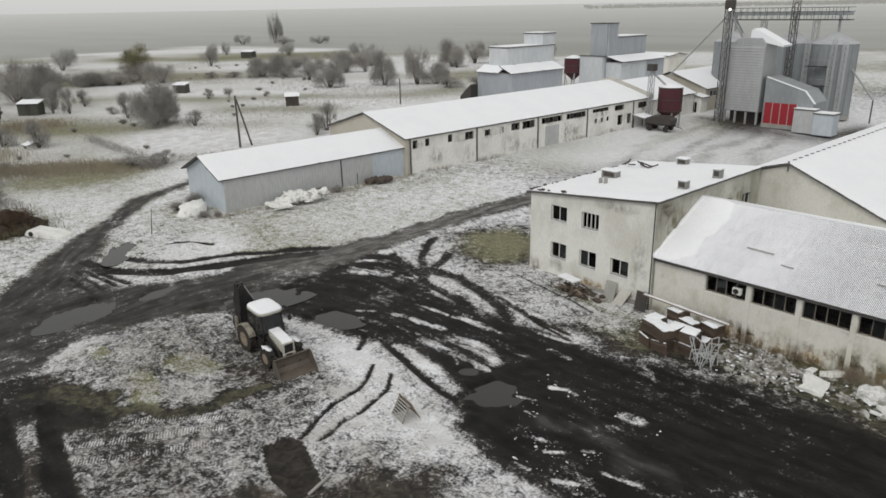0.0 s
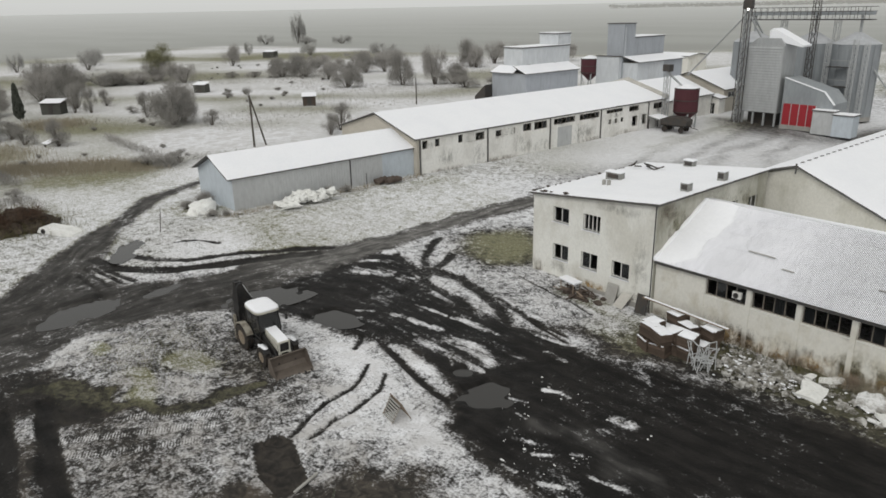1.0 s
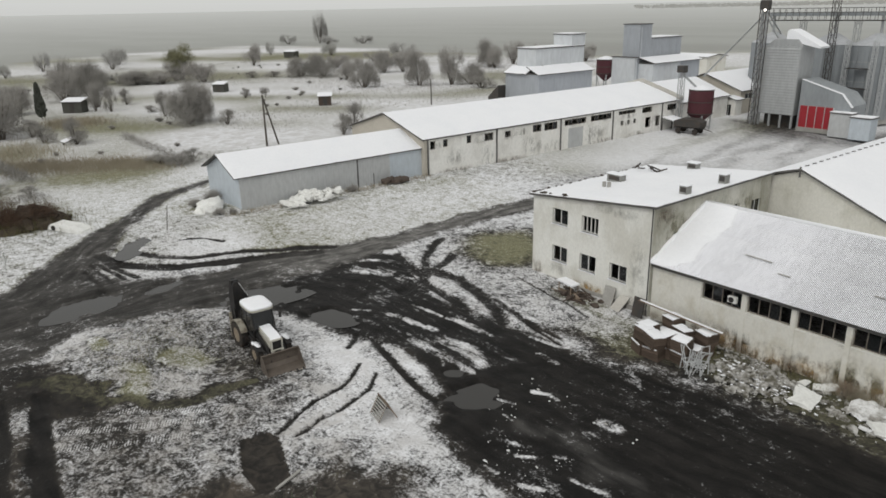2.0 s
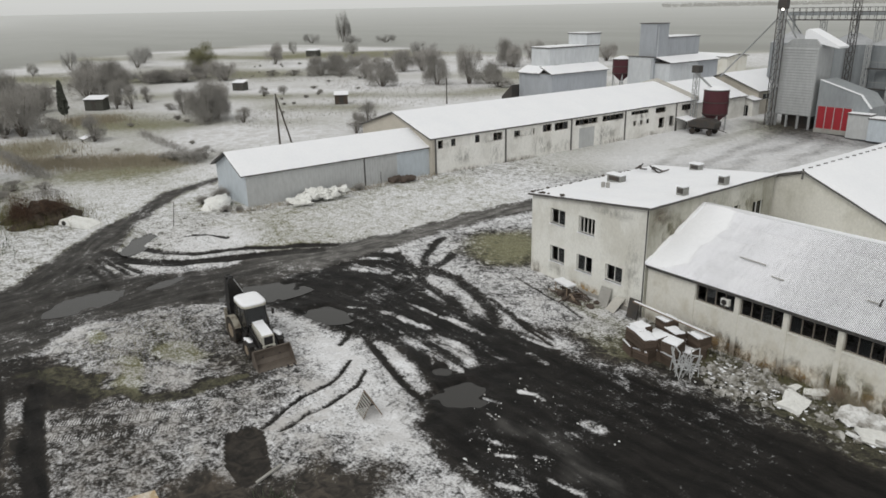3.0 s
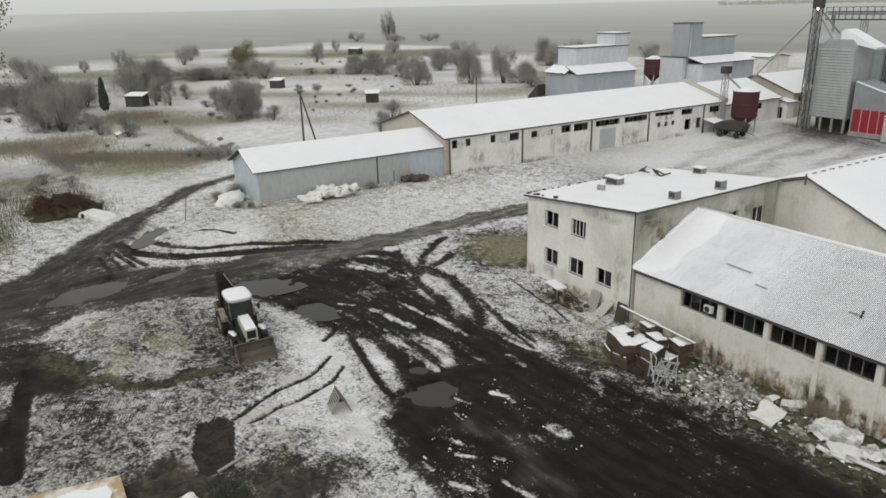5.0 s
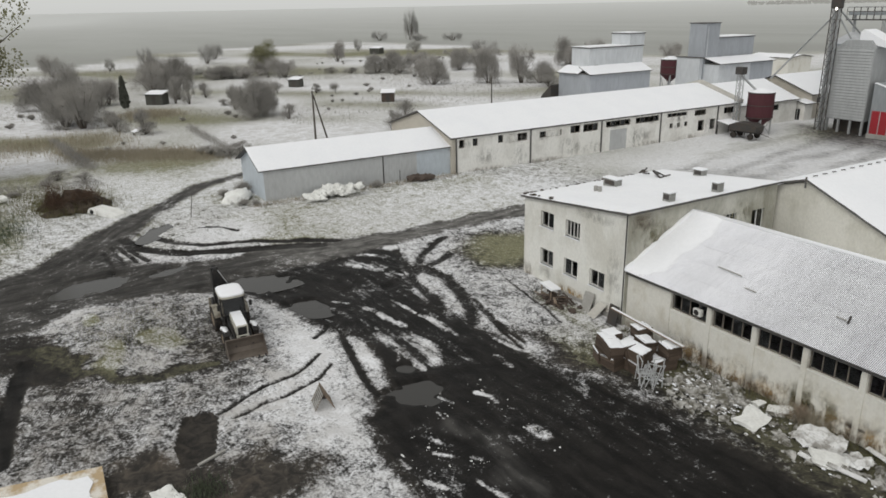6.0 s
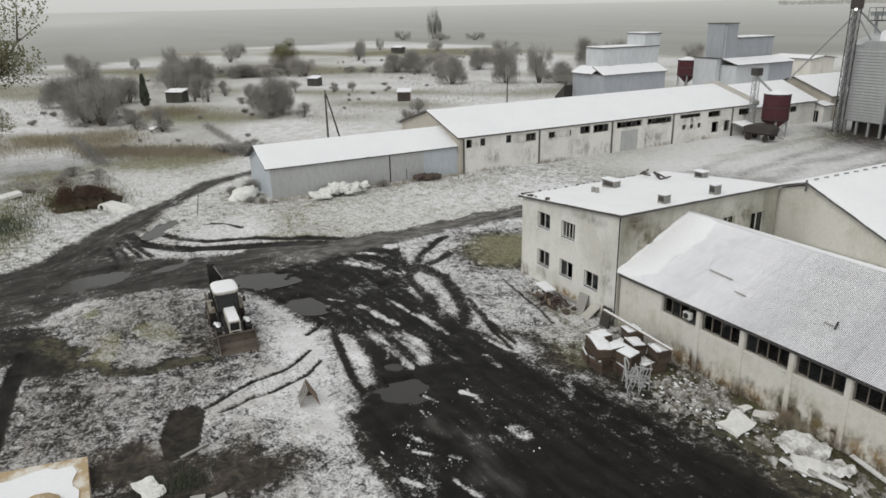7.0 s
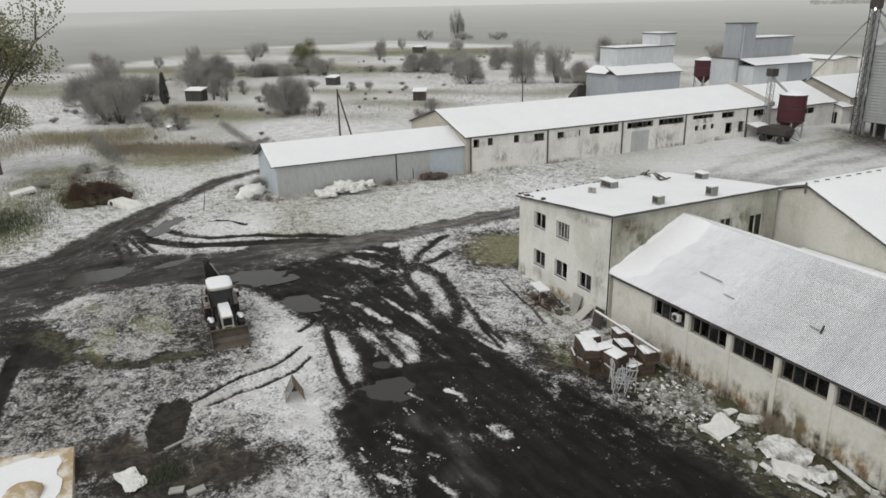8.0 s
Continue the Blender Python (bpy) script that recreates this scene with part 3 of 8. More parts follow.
ISLES_2 = [
    (0.42, [(-25.8, 16.95), (-24.1, 16.65), (-22.6, 16.55), (-21.0, 16.35)]), (0.14, [(-31.3, 18.0), (-30.3, 18.6)]), (0.2, [(-21.7, 23.7), (-19.8, 24.5)]), (0.22, [(-20.2, 22.8), (-19.2, 22.8)]), (0.17, [(-17.9, 20.0), (-17.3, 20.4)]), (0.14, [(-17.1, 20.3), (-16.6, 20.3)]), (0.13, [(-18.4, 18.2), (-17.5, 18.5)]),
    (0.34, [(-14.0, 20.4), (-13.4, 20.5), (-12.8, 20.5)]), (0.11, [(-17.3, 17.4), (-16.6, 17.4)]), (0.16, [(-15.9, 15.9), (-15.1, 16.3)]), (0.12, [(-14.5, 15.9), (-14.0, 16.2)]), (0.13, [(-13.4, 16.8), (-13.0, 17.0)]),
    (0.12, [(-11.9, 16.3), (-11.0, 16.5), (-10.4, 16.5)]), (0.12, [(-13.0, 14.6), (-12.2, 15.0)]), (0.1, [(-15.1, 14.4), (-14.1, 14.4)]), (0.3, [(-47.6, 10.4), (-45.2, 12.2), (-44.1, 14.6), (-43.1, 17.6)]),
    (0.35, [(-45.4, 9.2), (-43.9, 10.2), (-43.0, 12.6), (-42.2, 14.8)]),
]
SMEAR = [(-16.3, 17.7), (-14.6, 17.8), (-13.0, 17.65), (-11.4, 17.75), (-10.2, 17.6)]
TREADS = [(0.28, [(-29.6, 1.9), (-28.3, 3.4), (-27.3, 5.2), (-26.0, 6.7), (-25.2, 7.6)]), (0.28, [(-28.3, 0.6), (-27.1, 2.7), (-26.2, 4.6), (-25.2, 6.4)]), (0.26, [(-27.0, 0.5), (-26.0, 2.2), (-25.2, 4.0), (-24.4, 5.6)]),
          (0.7, [(-37.4, 18.5), (-36.2, 20.0), (-35.0, 20.9)]), (0.3, [(-25.4, 18.4), (-23.1, 18.6), (-21.1, 18.8)]), (0.4, [(-24.7, 20.0), (-22.7, 20.1), (-21.1, 19.7)])]
# cover: middle, half widths, snow to be added, grass to be added
PATCHES = [
    (-31.3, 7.9, 1.6, 1.4, -0.08, 0.72), (-34.6, 5.2, 1.6, 1.5, 0.06, 0.1), (-30.6, 5.0, 1.8, 0.9, -0.14, 0.6), (-35.6, 3.6, 0.9, 0.7, -0.16, 0.8), (-28.6, 10.2, 2.0, 1.8, -0.08, 0.1), (-36.8, 1.0, 1.0, 0.9, -0.3, 0.0),
    (-22.5, 12.4, 3.2, 2.4, 0.24, -0.2), (-18.8, 12.8, 2.2, 1.6, 0.24, -0.2), (-26.4, 14.6, 2.6, 1.8, 0.32, 0), (-26.5, -1.2, 3.6, 1.7, -0.35, 0), (-23.4, 17.0, 1.3, 0.6, 0.5, -0.2),
    (-28.4, 9.0, 2.6, 1.4, -0.14, 0.1), (-17.2, 9.3, 1.9, 1.1, -0.45, 0.15), (-16.0, 6.4, 2.6, 1.2, -0.16, 0.2), (-19.0, 4.6, 1.0, 2.2, -0.32, 0.12), (-19.6, 5.2, 1.4, 1.0, -0.35, 0.05),
    (-40, 93, 12, 4.5, -0.22, -0.2), (-29, 102, 6, 8, -0.45, -0.1), (-48, 96, 6, 3, -0.25, -0.2),
]
PATCHES_2 = [
    (-109.2, -1.2, 6.0, 4.0, -0.3, 0.45), (-104.0, 2.4, 6.0, 4.0, -0.3, 0.45), (-124.5, -0.1, 6.0, 4.0, -0.3, 0.45), (-120.2, -3.9, 6.0, 4.0, -0.3, 0.45),
    (-21.6, 25.5, 1.7, 1.0, -0.30, -0.08), (-18.9, 25.6, 1.7, 1.0, -0.30, -0.08), (-16.8, 25.9, 1.7, 1.0, -0.30, -0.08), (-14.7, 26.1, 1.7, 1.0, -0.30, -0.08),
    (-33.2, 33.0, 3.8, 4.4, -0.6, 0.42), (-22.5, 29.8, 4.0, 1.3, -0.2, 0.4), (-13.5, 29.6, 5.0, 2.0, -0.42, 0.35), (-5.0, 29.8, 5.0, 1.8, -0.4, 0.25), (-19.0, 27.2, 4.2, 2.0, -0.26, 0.3),
    (-45.5, 31, 5.5, 12, 0.10, 0.35), (-46.5, 14.5, 4.0, 2.6, 0.25, 0), (-48.6, 17.4, 4.5, 2.0, 0.2, 0), (-58, 19, 3, 3, -0.1, 0.3), (-64, 5.5, 5.0, 3.4, -0.3, 0.3), (-57, -1.0, 8.5, 3.0, -0.34, 0.3), (-68, -3.5, 6, 5, -0.3, 0.4), (-75, 2.0, 5.5, 5.0, -0.42, 0.35),
    (-79, 17, 6.0, 11, -0.35, 0.7), (-100, 8, 9, 7, -0.35, 0.6), (-88, 2, 7, 6.5, 0.4, -0.4), (-92, 34, 11, 9, 0.22, -0.2), (-37.5, 25.0, 0.8, 0.7, 0.5, 0), (-34.4, 20.0, 0.5, 0.8, 0.2, 0),
]


LANES = [[(-38, 62), (-41, 74), (-44, 88), (-47, 94)], [(-36, 64), (-39, 76), (-41, 92)], [(-31, 70), (-36, 80), (-38, 92)], [(-46, 70), (-46.5, 80), (-48, 90)], [(-42, 60), (-45, 72), (-49, 80)]]
REMNANTS = [(-6.2, 19.4, 3.4, 0.8, 0.18), (-11, 22.6, 3.0, 0.6, 0.08), (-9.6, 16.6, 1.8, 0.5, 0.2), (-15.6, 24.2, 1.2, 0.3, 0.3), (-16.2, 16.3, 1.6, 0.5, 0.2), (-12.6, 15.2, 2.4, 0.7, 0.22)]
HEAP = [(-36.2, 2.7), (-37.3, 4.2), (-37.2, 5.6), (-36.3, 7.2), (-34.4, 9.0), (-32.6, 10.0), (-29.8, 9.4), (-28.3, 8.2), (-28.8, 6.4), (-29.7, 4.6), (-30.9, 3.2), (-32.7, 2.6), (-34.6, 2.4)]
DARK_BAND = [(-33.5, 0.8), (-33.0, 1.9), (-31.0, 2.5), (-29.3, 3.8), (-28.3, 5.5), (-27.0, 7.6), (-26.8, 9.0)]
BLOT = [(-39.5, -3.0), (-36.0, -0.1), (-35.4, 1.2), (-34.4, 2.1), (-31.5, 2.3), (-29.3, 3.8), (-28.6, 3.2), (-29.8, 1.3), (-31.0, 0.4), (-31.5, -4.0)]
BARE_SOIL = [(-20.8, 3.4), (-19.7, 5.6), (-18.4, 7.7), (-16.8, 9.5), (-17.3, 11.1), (-16.2, 12.2), (-14.9, 10.9), (-15.4, 8.6), (-15.8, 7.0), (-16.6, 4.4), (-18.7, 3.2)]
TRAFFIC = [(-40, 14), (-37.5, 17.0), (-34, 18.6), (-30, 19.4), (-26, 19.6), (-16, 20.6), (0, 21.8), (30, 22.6)]


def side_of(x, y, pts):
    """Which side of a polyline a point lies on: 1 or -1."""
    best, sign = np.full(np.shape(x), 1e9), np.ones(np.shape(x))
    for (ax, ay), (bx, by) in zip(pts, pts[1:]):
        t = np.clip(((x - ax) * (bx - ax) + (y - ay) * (by - ay)) / ((bx - ax) ** 2 + (by - ay) ** 2), 0, 1)
        d = np.hypot(x - ax - t * (bx - ax), y - ay - t * (by - ay))
        c = (bx - ax) * (y - ay) - (by - ay) * (x - ax)
        sign = np.where(d < best, np.where(c > 0, 1.0, -1.0), sign)
        best = np.minimum(best, d)
    return sign


def axis_steps(lo, hi, step, far_lo, far_hi, grow=1.055):
    """Grid lines: even from lo to hi, wider and wider beyond."""
    mid = list(np.arange(lo, hi, step))
    out, s, v = [], step, hi
    while v < far_hi:
        out.append(v)
        s *= grow
        v += s
    back, s, v = [], step, lo - step
    while v > far_lo:
        back.append(v)
        s *= grow
        v -= s
    return np.array(back[::-1] + mid + out)


def build_ground():
    xs, ys = axis_steps(-58, -2, 0.11, -4400, 900), axis_steps(-3, 33, 0.11, -900, 4400)
    X, Y = (a.ravel() for a in np.meshgrid(xs, ys))
    Z = height(X, Y)
    wob_x = X + (value_noise(X, Y, 1.3, 7) - 0.5) * 1.1 + (value_noise(X, Y, 4.5, 8) - 0.5) * 1.3
    wob_y = Y + (value_noise(X, Y, 1.3, 9) - 0.5) * 1.1 + (value_noise(X, Y, 4.5, 10) - 0.5) * 1.3
    snow, grass = np.full(X.shape, 0.58), np.full(X.shape, 0.22)
    fore = soft(np.hypot((X + 25) / 14, (Y - 6) / 7), 0.7, 1.3)
    snow -= (0.17 + 0.22 * (value_noise(X, Y, 3.1, 27) - 0.4)) * fore
    grass -= 0.1 * fore
    open_field = soft(-X, 200, 56)
    snow += 0.08 * (1 - soft(-X, 45, 70)) + (value_noise(X, Y, 9, 21) - 0.5) * 0.25 + (value_noise(X, Y, 23, 23) - 0.5) * 0.35 * (1 - soft(-X, 70, 100))
    grass += 0.30 * (1 - soft(-X, 41, 47)) + 0.35 * (1 - soft(-X, 45, 70)) * value_noise(X, Y, 14, 22)
    paddock = soft(np.hypot((X + 44) / 22, (Y - 84) / 34), 0.8, 1.1)
    snow += 0.02 * paddock
    grass += 0.12 * paddock
    for px, py, rx, ry, ds, dg in PATCHES + PATCHES_2:
        k = soft(np.hypot((wob_x - px) / rx, (wob_y - py) / ry), 0.3, 1.4)
        snow += ds * k
        grass += dg * k
    mud, road, black = np.zeros(X.shape), np.zeros(X.shape), np.zeros(X.shape)
    heap, _ = near_line(wob_x, wob_y, HEAP + HEAP[:1])
    snow += 0.08 * np.where(in_polygon(wob_x, wob_y, HEAP), np.clip(0.5 + heap, 0, 1), np.clip(0.5 - heap, 0, 1))
    d, a = near_line(wob_x, wob_y, DARK_BAND)
    k = soft(d, 0.25, 1.1 - 0.06 * a)
    snow, grass, band = snow - 0.46 * k, grass + 0.34 * k, k
    k = soft(np.hypot((wob_x + 26.5) / 5, (wob_y - 1.5) / 3.5), 0.4, 1.3)
    snow -= 0.13 * k
    foot = soft(np.abs(wob_y - 29.1), 2.0, 3.2) * soft(np.abs(X + 6), 10, 14)
    snow, grass = snow - 0.44 * foot, grass + 0.1 * foot
    def outline(pts, wobble, edge):
        """1 within the outline, 0 outside, soft at the rim."""
        ex, ey = X + (wob_x - X) * wobble, Y + (wob_y - Y) * wobble
        d, _ = near_line(ex, ey, pts + pts[:1])
        ins = in_polygon(ex, ey, pts)
        return np.where(ins, 0.5 + 0.5 * np.clip(d / edge, 0, 1), soft(d, 0, edge) * 0.5), ins, d

    fade = np.where(Y > 50, soft(Y, 50, 68), 1)
    main, _, _ = outline(MAIN_ROAD, 0.5, 0.45)
    track, _, _ = outline(TRACK, 0.5, 0.5)
    road = np.maximum(main * fade, track)
    black = np.maximum(main * (1 - soft(-Y, -21, -13)), track * 0.9)
    for way in LANES:
        d, _ = near_line(wob_x, wob_y, way)
        road = np.maximum(road, soft(d, 0.2, 1.2) * 0.22)
    mud, inside, edge = outline(YARD, 0.35, 0.5)
    pit = in_polygon(X + (wob_x - X) * 0.25, Y + (wob_y - Y) * 0.25, [(-22.9, 7.1), (-22.6, 8.3), (-21.9, 8.4), (-20.8, 8.0), (-19.3, 7.5), (-18.9, 7.0), (-19.3, 6.1), (-21.0, 6.4)])
    rut = np.zeros(X.shape)
    for hw, way in RUTS + RUTS_WEST + TRENCHES:
        d, _ = near_line(X + (wob_x - X) * 0.13, Y + (wob_y - Y) * 0.13, way)
        rut = np.maximum(rut, (1.0 if hw > 0.13 else 0.9) * soft(d, hw * (0.85 if hw > 0.4 else 0.5), hw * (1.25 if hw > 0.4 else 1.8)) * np.clip(1.6 - 0.9 * value_noise(X, Y, 1.7, 33), 0, 1))
    Z -= 0.10 * rut
    trench = np.zeros(X.shape)
    for hw, way in TRENCHES:
        d, _ = near_line(X + (wob_x - X) * 0.5 + 0.5 * (value_noise(X, Y, 0.5, 71) - 0.5), Y + (wob_y - Y) * 0.5, way)
        trench = np.maximum(trench, soft(d, hw * 0.8, hw * 1.3))
    pale = np.clip(road - mud, 0, 1) * (1 - 0.8 * rut) * (1 - 0.74 * black)
    d, _ = near_line(wob_x, wob_y, SMEAR)
    pale = np.maximum(pale, 0.26 * soft(d, 0.0, 0.9))
    soil, _, _ = outline(BARE_SOIL, 0.8, 0.6)
    snow -= 0.34 * soil * np.clip(0.5 + value_noise(X, Y, 0.9, 61), 0, 1)
    grass -= 0.1 * soil
    wet = np.maximum(np.maximum(mud, rut * 0.9), trench)
    blot, _ = near_line(wob_x, wob_y, BLOT + BLOT[:1])
    blot = np.where(in_polygon(wob_x, wob_y, BLOT), np.clip(0.5 + blot, 0, 1), np.clip(0.5 - blot, 0, 1))
    snow -= 0.52 * blot
    wet = np.maximum(np.maximum(wet, 0.75 * blot), black * road * 0.8)
    wet = np.maximum(np.maximum(wet, 0.45 * foot), 0.5 * band)
    wet = np.where(pit, 0.4, wet)
    Z -= np.where(pit, 0.12, 0)
    mud = np.maximum(np.maximum(mud, rut * 0.9), road * 0.95)
    mud = np.where(pit, 1, mud)
    run, side = X * 1.0, Y * 1.0
    for k, way in enumerate(WAYS):
        d, a = near_line(X, Y, way)
        on = (main if k == 0 else track) > 0.05
        run, side = np.where(on, a + 40 * k, run), np.where(on, side_of(X, Y, way) * d + 9 * k, side)
    d, a = near_line(X, Y, TRAFFIC)
    run, side = np.where(inside | (edge < 0.8), a, run), np.where(inside | (edge < 0.8), side_of(X, Y, TRAFFIC) * d, side)
    tread, along = np.zeros(X.shape), np.zeros(X.shape)
    for hw, way in TREADS:
        d, a = near_line(X, Y, way)
        k = soft(d, hw * 0.75, hw)
        tread, along = np.where(k > tread, k, tread), np.where(k > tread, a, along)
    fan = 0.55 * soft(np.hypot((X + 25.5) / 6.0, (Y - 20.6) / 2.6), 0.5, 1.2)
    streak = mud * (1 - rut) * np.where(pit, 0, 1) * (1 + 0.9 * fan) * (1 - 0.45 * (1 - soft(X, -23, -17)) * inside)
    snow = snow * (1 - mud) + (-0.07 + 0.38 * (value_noise(X, Y, 3.5, 31) - 0.5)) * mud - np.where(pit, 0.4, 0) + 0.07 * road * (1 - rut)
    snow += 0.24 * fan * mud + 0.05 * tread
    left, wx, wy = np.zeros(X.shape), X + (wob_x - X) * 0.3, Y + (wob_y - Y) * 0.3
    for hw, way in ISLES + ISLES_2:
        d, _ = near_line(wx, wy, way)
        left = np.maximum(left, soft(d, hw * 0.3, hw * 1.6) * (0.58 + 0.6 * value_noise(X, Y, 0.45, 62)))
    lines = value_noise(run * 0.16, side, 0.26, 63)
    left *= (1 - rut) * np.where(mud > 0.5, 0.5 + 0.9 * np.clip(lines, 0, 1), 1)
    snow = np.maximum(snow, 0.62 * left + snow * (1 - left))
    wet *= 1 - 0.6 * left
    for px, py, rx, ry, ds in REMNANTS:
        snow += ds * soft(np.hypot((wob_x - px) / rx, (wob_y - py) / ry), 0.3, 1.3)
    grass = np.where(mud > 0.5, 0, grass)
    # distance: bands of fields, then the bare grey plain
    belt = (-X * 0.72 + Y * 0.69)
    fields = value_noise(belt, Y * 0 + 3, 26, 41) - 0.5 + 0.7 * (value_noise(X, Y, 40, 42) - 0.5)
    away = np.clip((np.hypot(X, Y) - 110) / 90, 0, 1)
    snow += away * fields * 0.75
    grass += away * 0.25 * value_noise(X, Y, 33, 43)
    heading = np.degrees(np.arctan2(Y, -X))
    brink = np.interp(heading, [-40, 0, 4, 10, 16, 24, 32, 38, 50, 90], [225, 230, 245, 320, 345, 385, 320, 275, 245, 300])
    plain = np.clip((np.hypot(X, Y) + (value_noise(X, Y, 24, 44) - 0.5) * 22 - brink) / 10, 0, 1)
    strip = soft(np.hypot((X + 255) / 22, (Y - 8) / 6), 0.6, 1.1)
    plain = np.clip(plain - strip, 0, 1)
    # painted haze: grows with distance, stronger towards -x
    plain_haze = np.clip(np.log(np.maximum(np.hypot(X, Y), 1) / 300) / math.log(9), 0, 1)
    plain_haze = np.clip(plain_haze + 0.5 * soft(heading, 1, 9) * np.clip((np.hypot(X, Y) - 900) / 500, 0, 1), 0, 1)
    lateral, depth = 0.66 * X + 0.72 * Y, -0.72 * X + 0.66 * Y
    plots = (value_noise(lateral * 0.3, depth, 9, 51) - 0.5) * (1 - soft(-X, 66, 90)) * (1 - away)
    snow, grass = snow + 0.62 * plots, grass - 0.7 * np.minimum(plots, 0)
    verge = soft(np.abs(X + 46.5), 4.5, 6.5) * soft(np.abs(Y - 30), 11, 15) + 0.8 * soft(np.hypot((X + 66) / 8, (Y - 12) / 10), 0.7, 1.2)
    calm = np.clip(0.6 * paddock + 0.45 * (1 - soft(-X, 56, 80)) + 0.2 * verge + 0.12 * paddock, 0, 0.72)
    grass = np.where(X < -38.5, np.minimum(grass + 0.3 * np.clip(verge, 0, 1) * (1 - mud), 0.74), grass)
    snow -= 0.06 * np.clip(verge, 0, 1) * (1 - mud)
    beyond = (1 - soft(-X, 64, 80)) * (1 - plain)
    snow, grass = snow - 0.03 * beyond, np.where(X < -38.5, np.minimum(grass + 0.1 * beyond, 0.72), grass)
    slush = np.clip(0.75 * (1 - soft(-X, 66, 84)) + 0.5 * fore + 0.45 * soft(np.hypot((X + 26) / 30, (Y - 16) / 22), 0.7, 1.2) + 0.35 * paddock, 0, 1)
    nx, ny = len(xs), len(ys)
    i = np.arange(nx * ny).reshape(ny, nx)
    quads = np.stack([i[:-1, :-1], i[:-1, 1:], i[1:, 1:], i[1:, :-1]], -1).reshape(-1, 4)
    me = bpy.data.meshes.new("ground")
    me.from_pydata(np.stack([X, Y, Z], 1).tolist(), [], quads.tolist())
    for key, values in (("snow", snow), ("grass", grass), ("wet", wet), ("pale", np.where(pit, 0, pale)), ("streak", streak), ("tread", tread), ("along", along * 2.6), ("run", run), ("side", side), ("far", plain), ("slush", slush), ("calm", calm), ("plain_haze", plain_haze)):
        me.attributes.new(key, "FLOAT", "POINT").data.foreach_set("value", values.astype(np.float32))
    me.polygons.foreach_set("use_smooth", [True] * len(me.polygons))
    me.materials.append(GROUND_MAT)
    tagged(new("ground", me), "patchy thawing snow over black mud and wilted grass", "ground", kind="structure")


build_ground()


def puddle(pool):
    """A flat sheet of water that fills the hollow; the shore is where the ground rises through it."""
    px, py, rx, ry, turn = pool
    bm = bmesh.new()
    c, s = math.cos(radians(turn)), math.sin(radians(turn))
    ring = [(1.3 * rx * math.cos(a), 1.3 * ry * math.sin(a)) for a in np.linspace(0, 2 * math.pi, 40, endpoint=False)]
    bm.faces.new([bm.verts.new((px + u * c - v * s, py + u * s + v * c, pool_level(pool))) for u, v in ring])
    ob = part("puddle", bm, WATER)
    tagged(ob, "flat grey puddle of meltwater lying in the mud", "puddle", "puddles")


for pool in POOLS:
    puddle(pool)


def snow_crumbs():
    """Small crumbs and rags of snow trodden into the mud, in drifts along the wheel lines."""
    rng = random.Random(51)
    vs, fs = [], []
    inside = []
    for _, way in ISLES_2:
        if way[0][0] > -20:
            for _ in range(9):
                a = rng.choice(way)
                inside.append((a[0] + rng.gauss(0, 0.55), a[1] + rng.gauss(0, 0.22)))
    zs = height([p[0] for p in inside], [p[1] for p in inside]).tolist()
    for (x, y), z in zip(inside, zs):
        r, k = 0.018 + 0.05 * rng.random() ** 4, len(vs)
        long, lean = rng.uniform(1.0, 2.6), rng.uniform(-0.2, 0.5)
        vs.append((x, y, z + 0.03 + r * 0.5))
        for i in range(7):
            a = 2 * math.pi * i / 7
            u, v = r * long * math.cos(a) * rng.uniform(0.6, 1.2), r * math.sin(a) * rng.uniform(0.6, 1.2)
            vs.append((x + u * math.cos(lean) - v * math.sin(lean), y + u * math.sin(lean) + v * math.cos(lean), z - 0.01))
        fs += [(k, k + 1 + i, k + 1 + (i + 1) % 7) for i in range(7)]
    me = bpy.data.meshes.new("snow_crumbs")
    me.from_pydata(vs, [], fs)
    me.materials.append(SHEETING)
    tagged(new("snow_crumbs", me), "crumbs of dirty snow trodden into black mud", "snow", kind="stuff")


snow_crumbs()


# ---- buildings: common pieces ----
def facade(bm, place, length, z0, z1, holes=(), thick=0.3, z1b=None):
    """A wall that runs along +x of place with its outer face at y = 0, from z0 to z1 (to z1b at its far end), pierced by holes (u0, u1, low, high)."""
    z1b = z1 if z1b is None else z1b
    cuts = sorted({0.0, length, *(h[0] for h in holes), *(h[1] for h in holes)})
    o = bmesh.new()
    for a, b in zip(cuts, cuts[1:]):
        tops = [z1 + (z1b - z1) * u / length for u in (a, b)]
        spans, low = [], z0
        for h in sorted((h for h in holes if h[0] <= a + 1e-6 and h[1] >= b - 1e-6), key=lambda h: h[2]):
            spans.append((low, h[2], h[2]))
            low = h[3]
        spans.append((low, *tops))
        for s, ta, tb in spans:
            v = [o.verts.new(p) for p in ((a, 0, s), (b, 0, s), (b, thick, s), (a, thick, s), (a, 0, ta), (b, 0, tb), (b, thick, tb), (a, thick, ta))]
            for f in ((3, 2, 1, 0), (4, 5, 6, 7), (0, 1, 5, 4), (1, 2, 6, 5), (2, 3, 7, 6), (3, 0, 4, 7)):
                o.faces.new([v[k] for k in f])
    bmesh.ops.remove_doubles(o, verts=o.verts[:], dist=1e-4)
    join(bm, o, place)


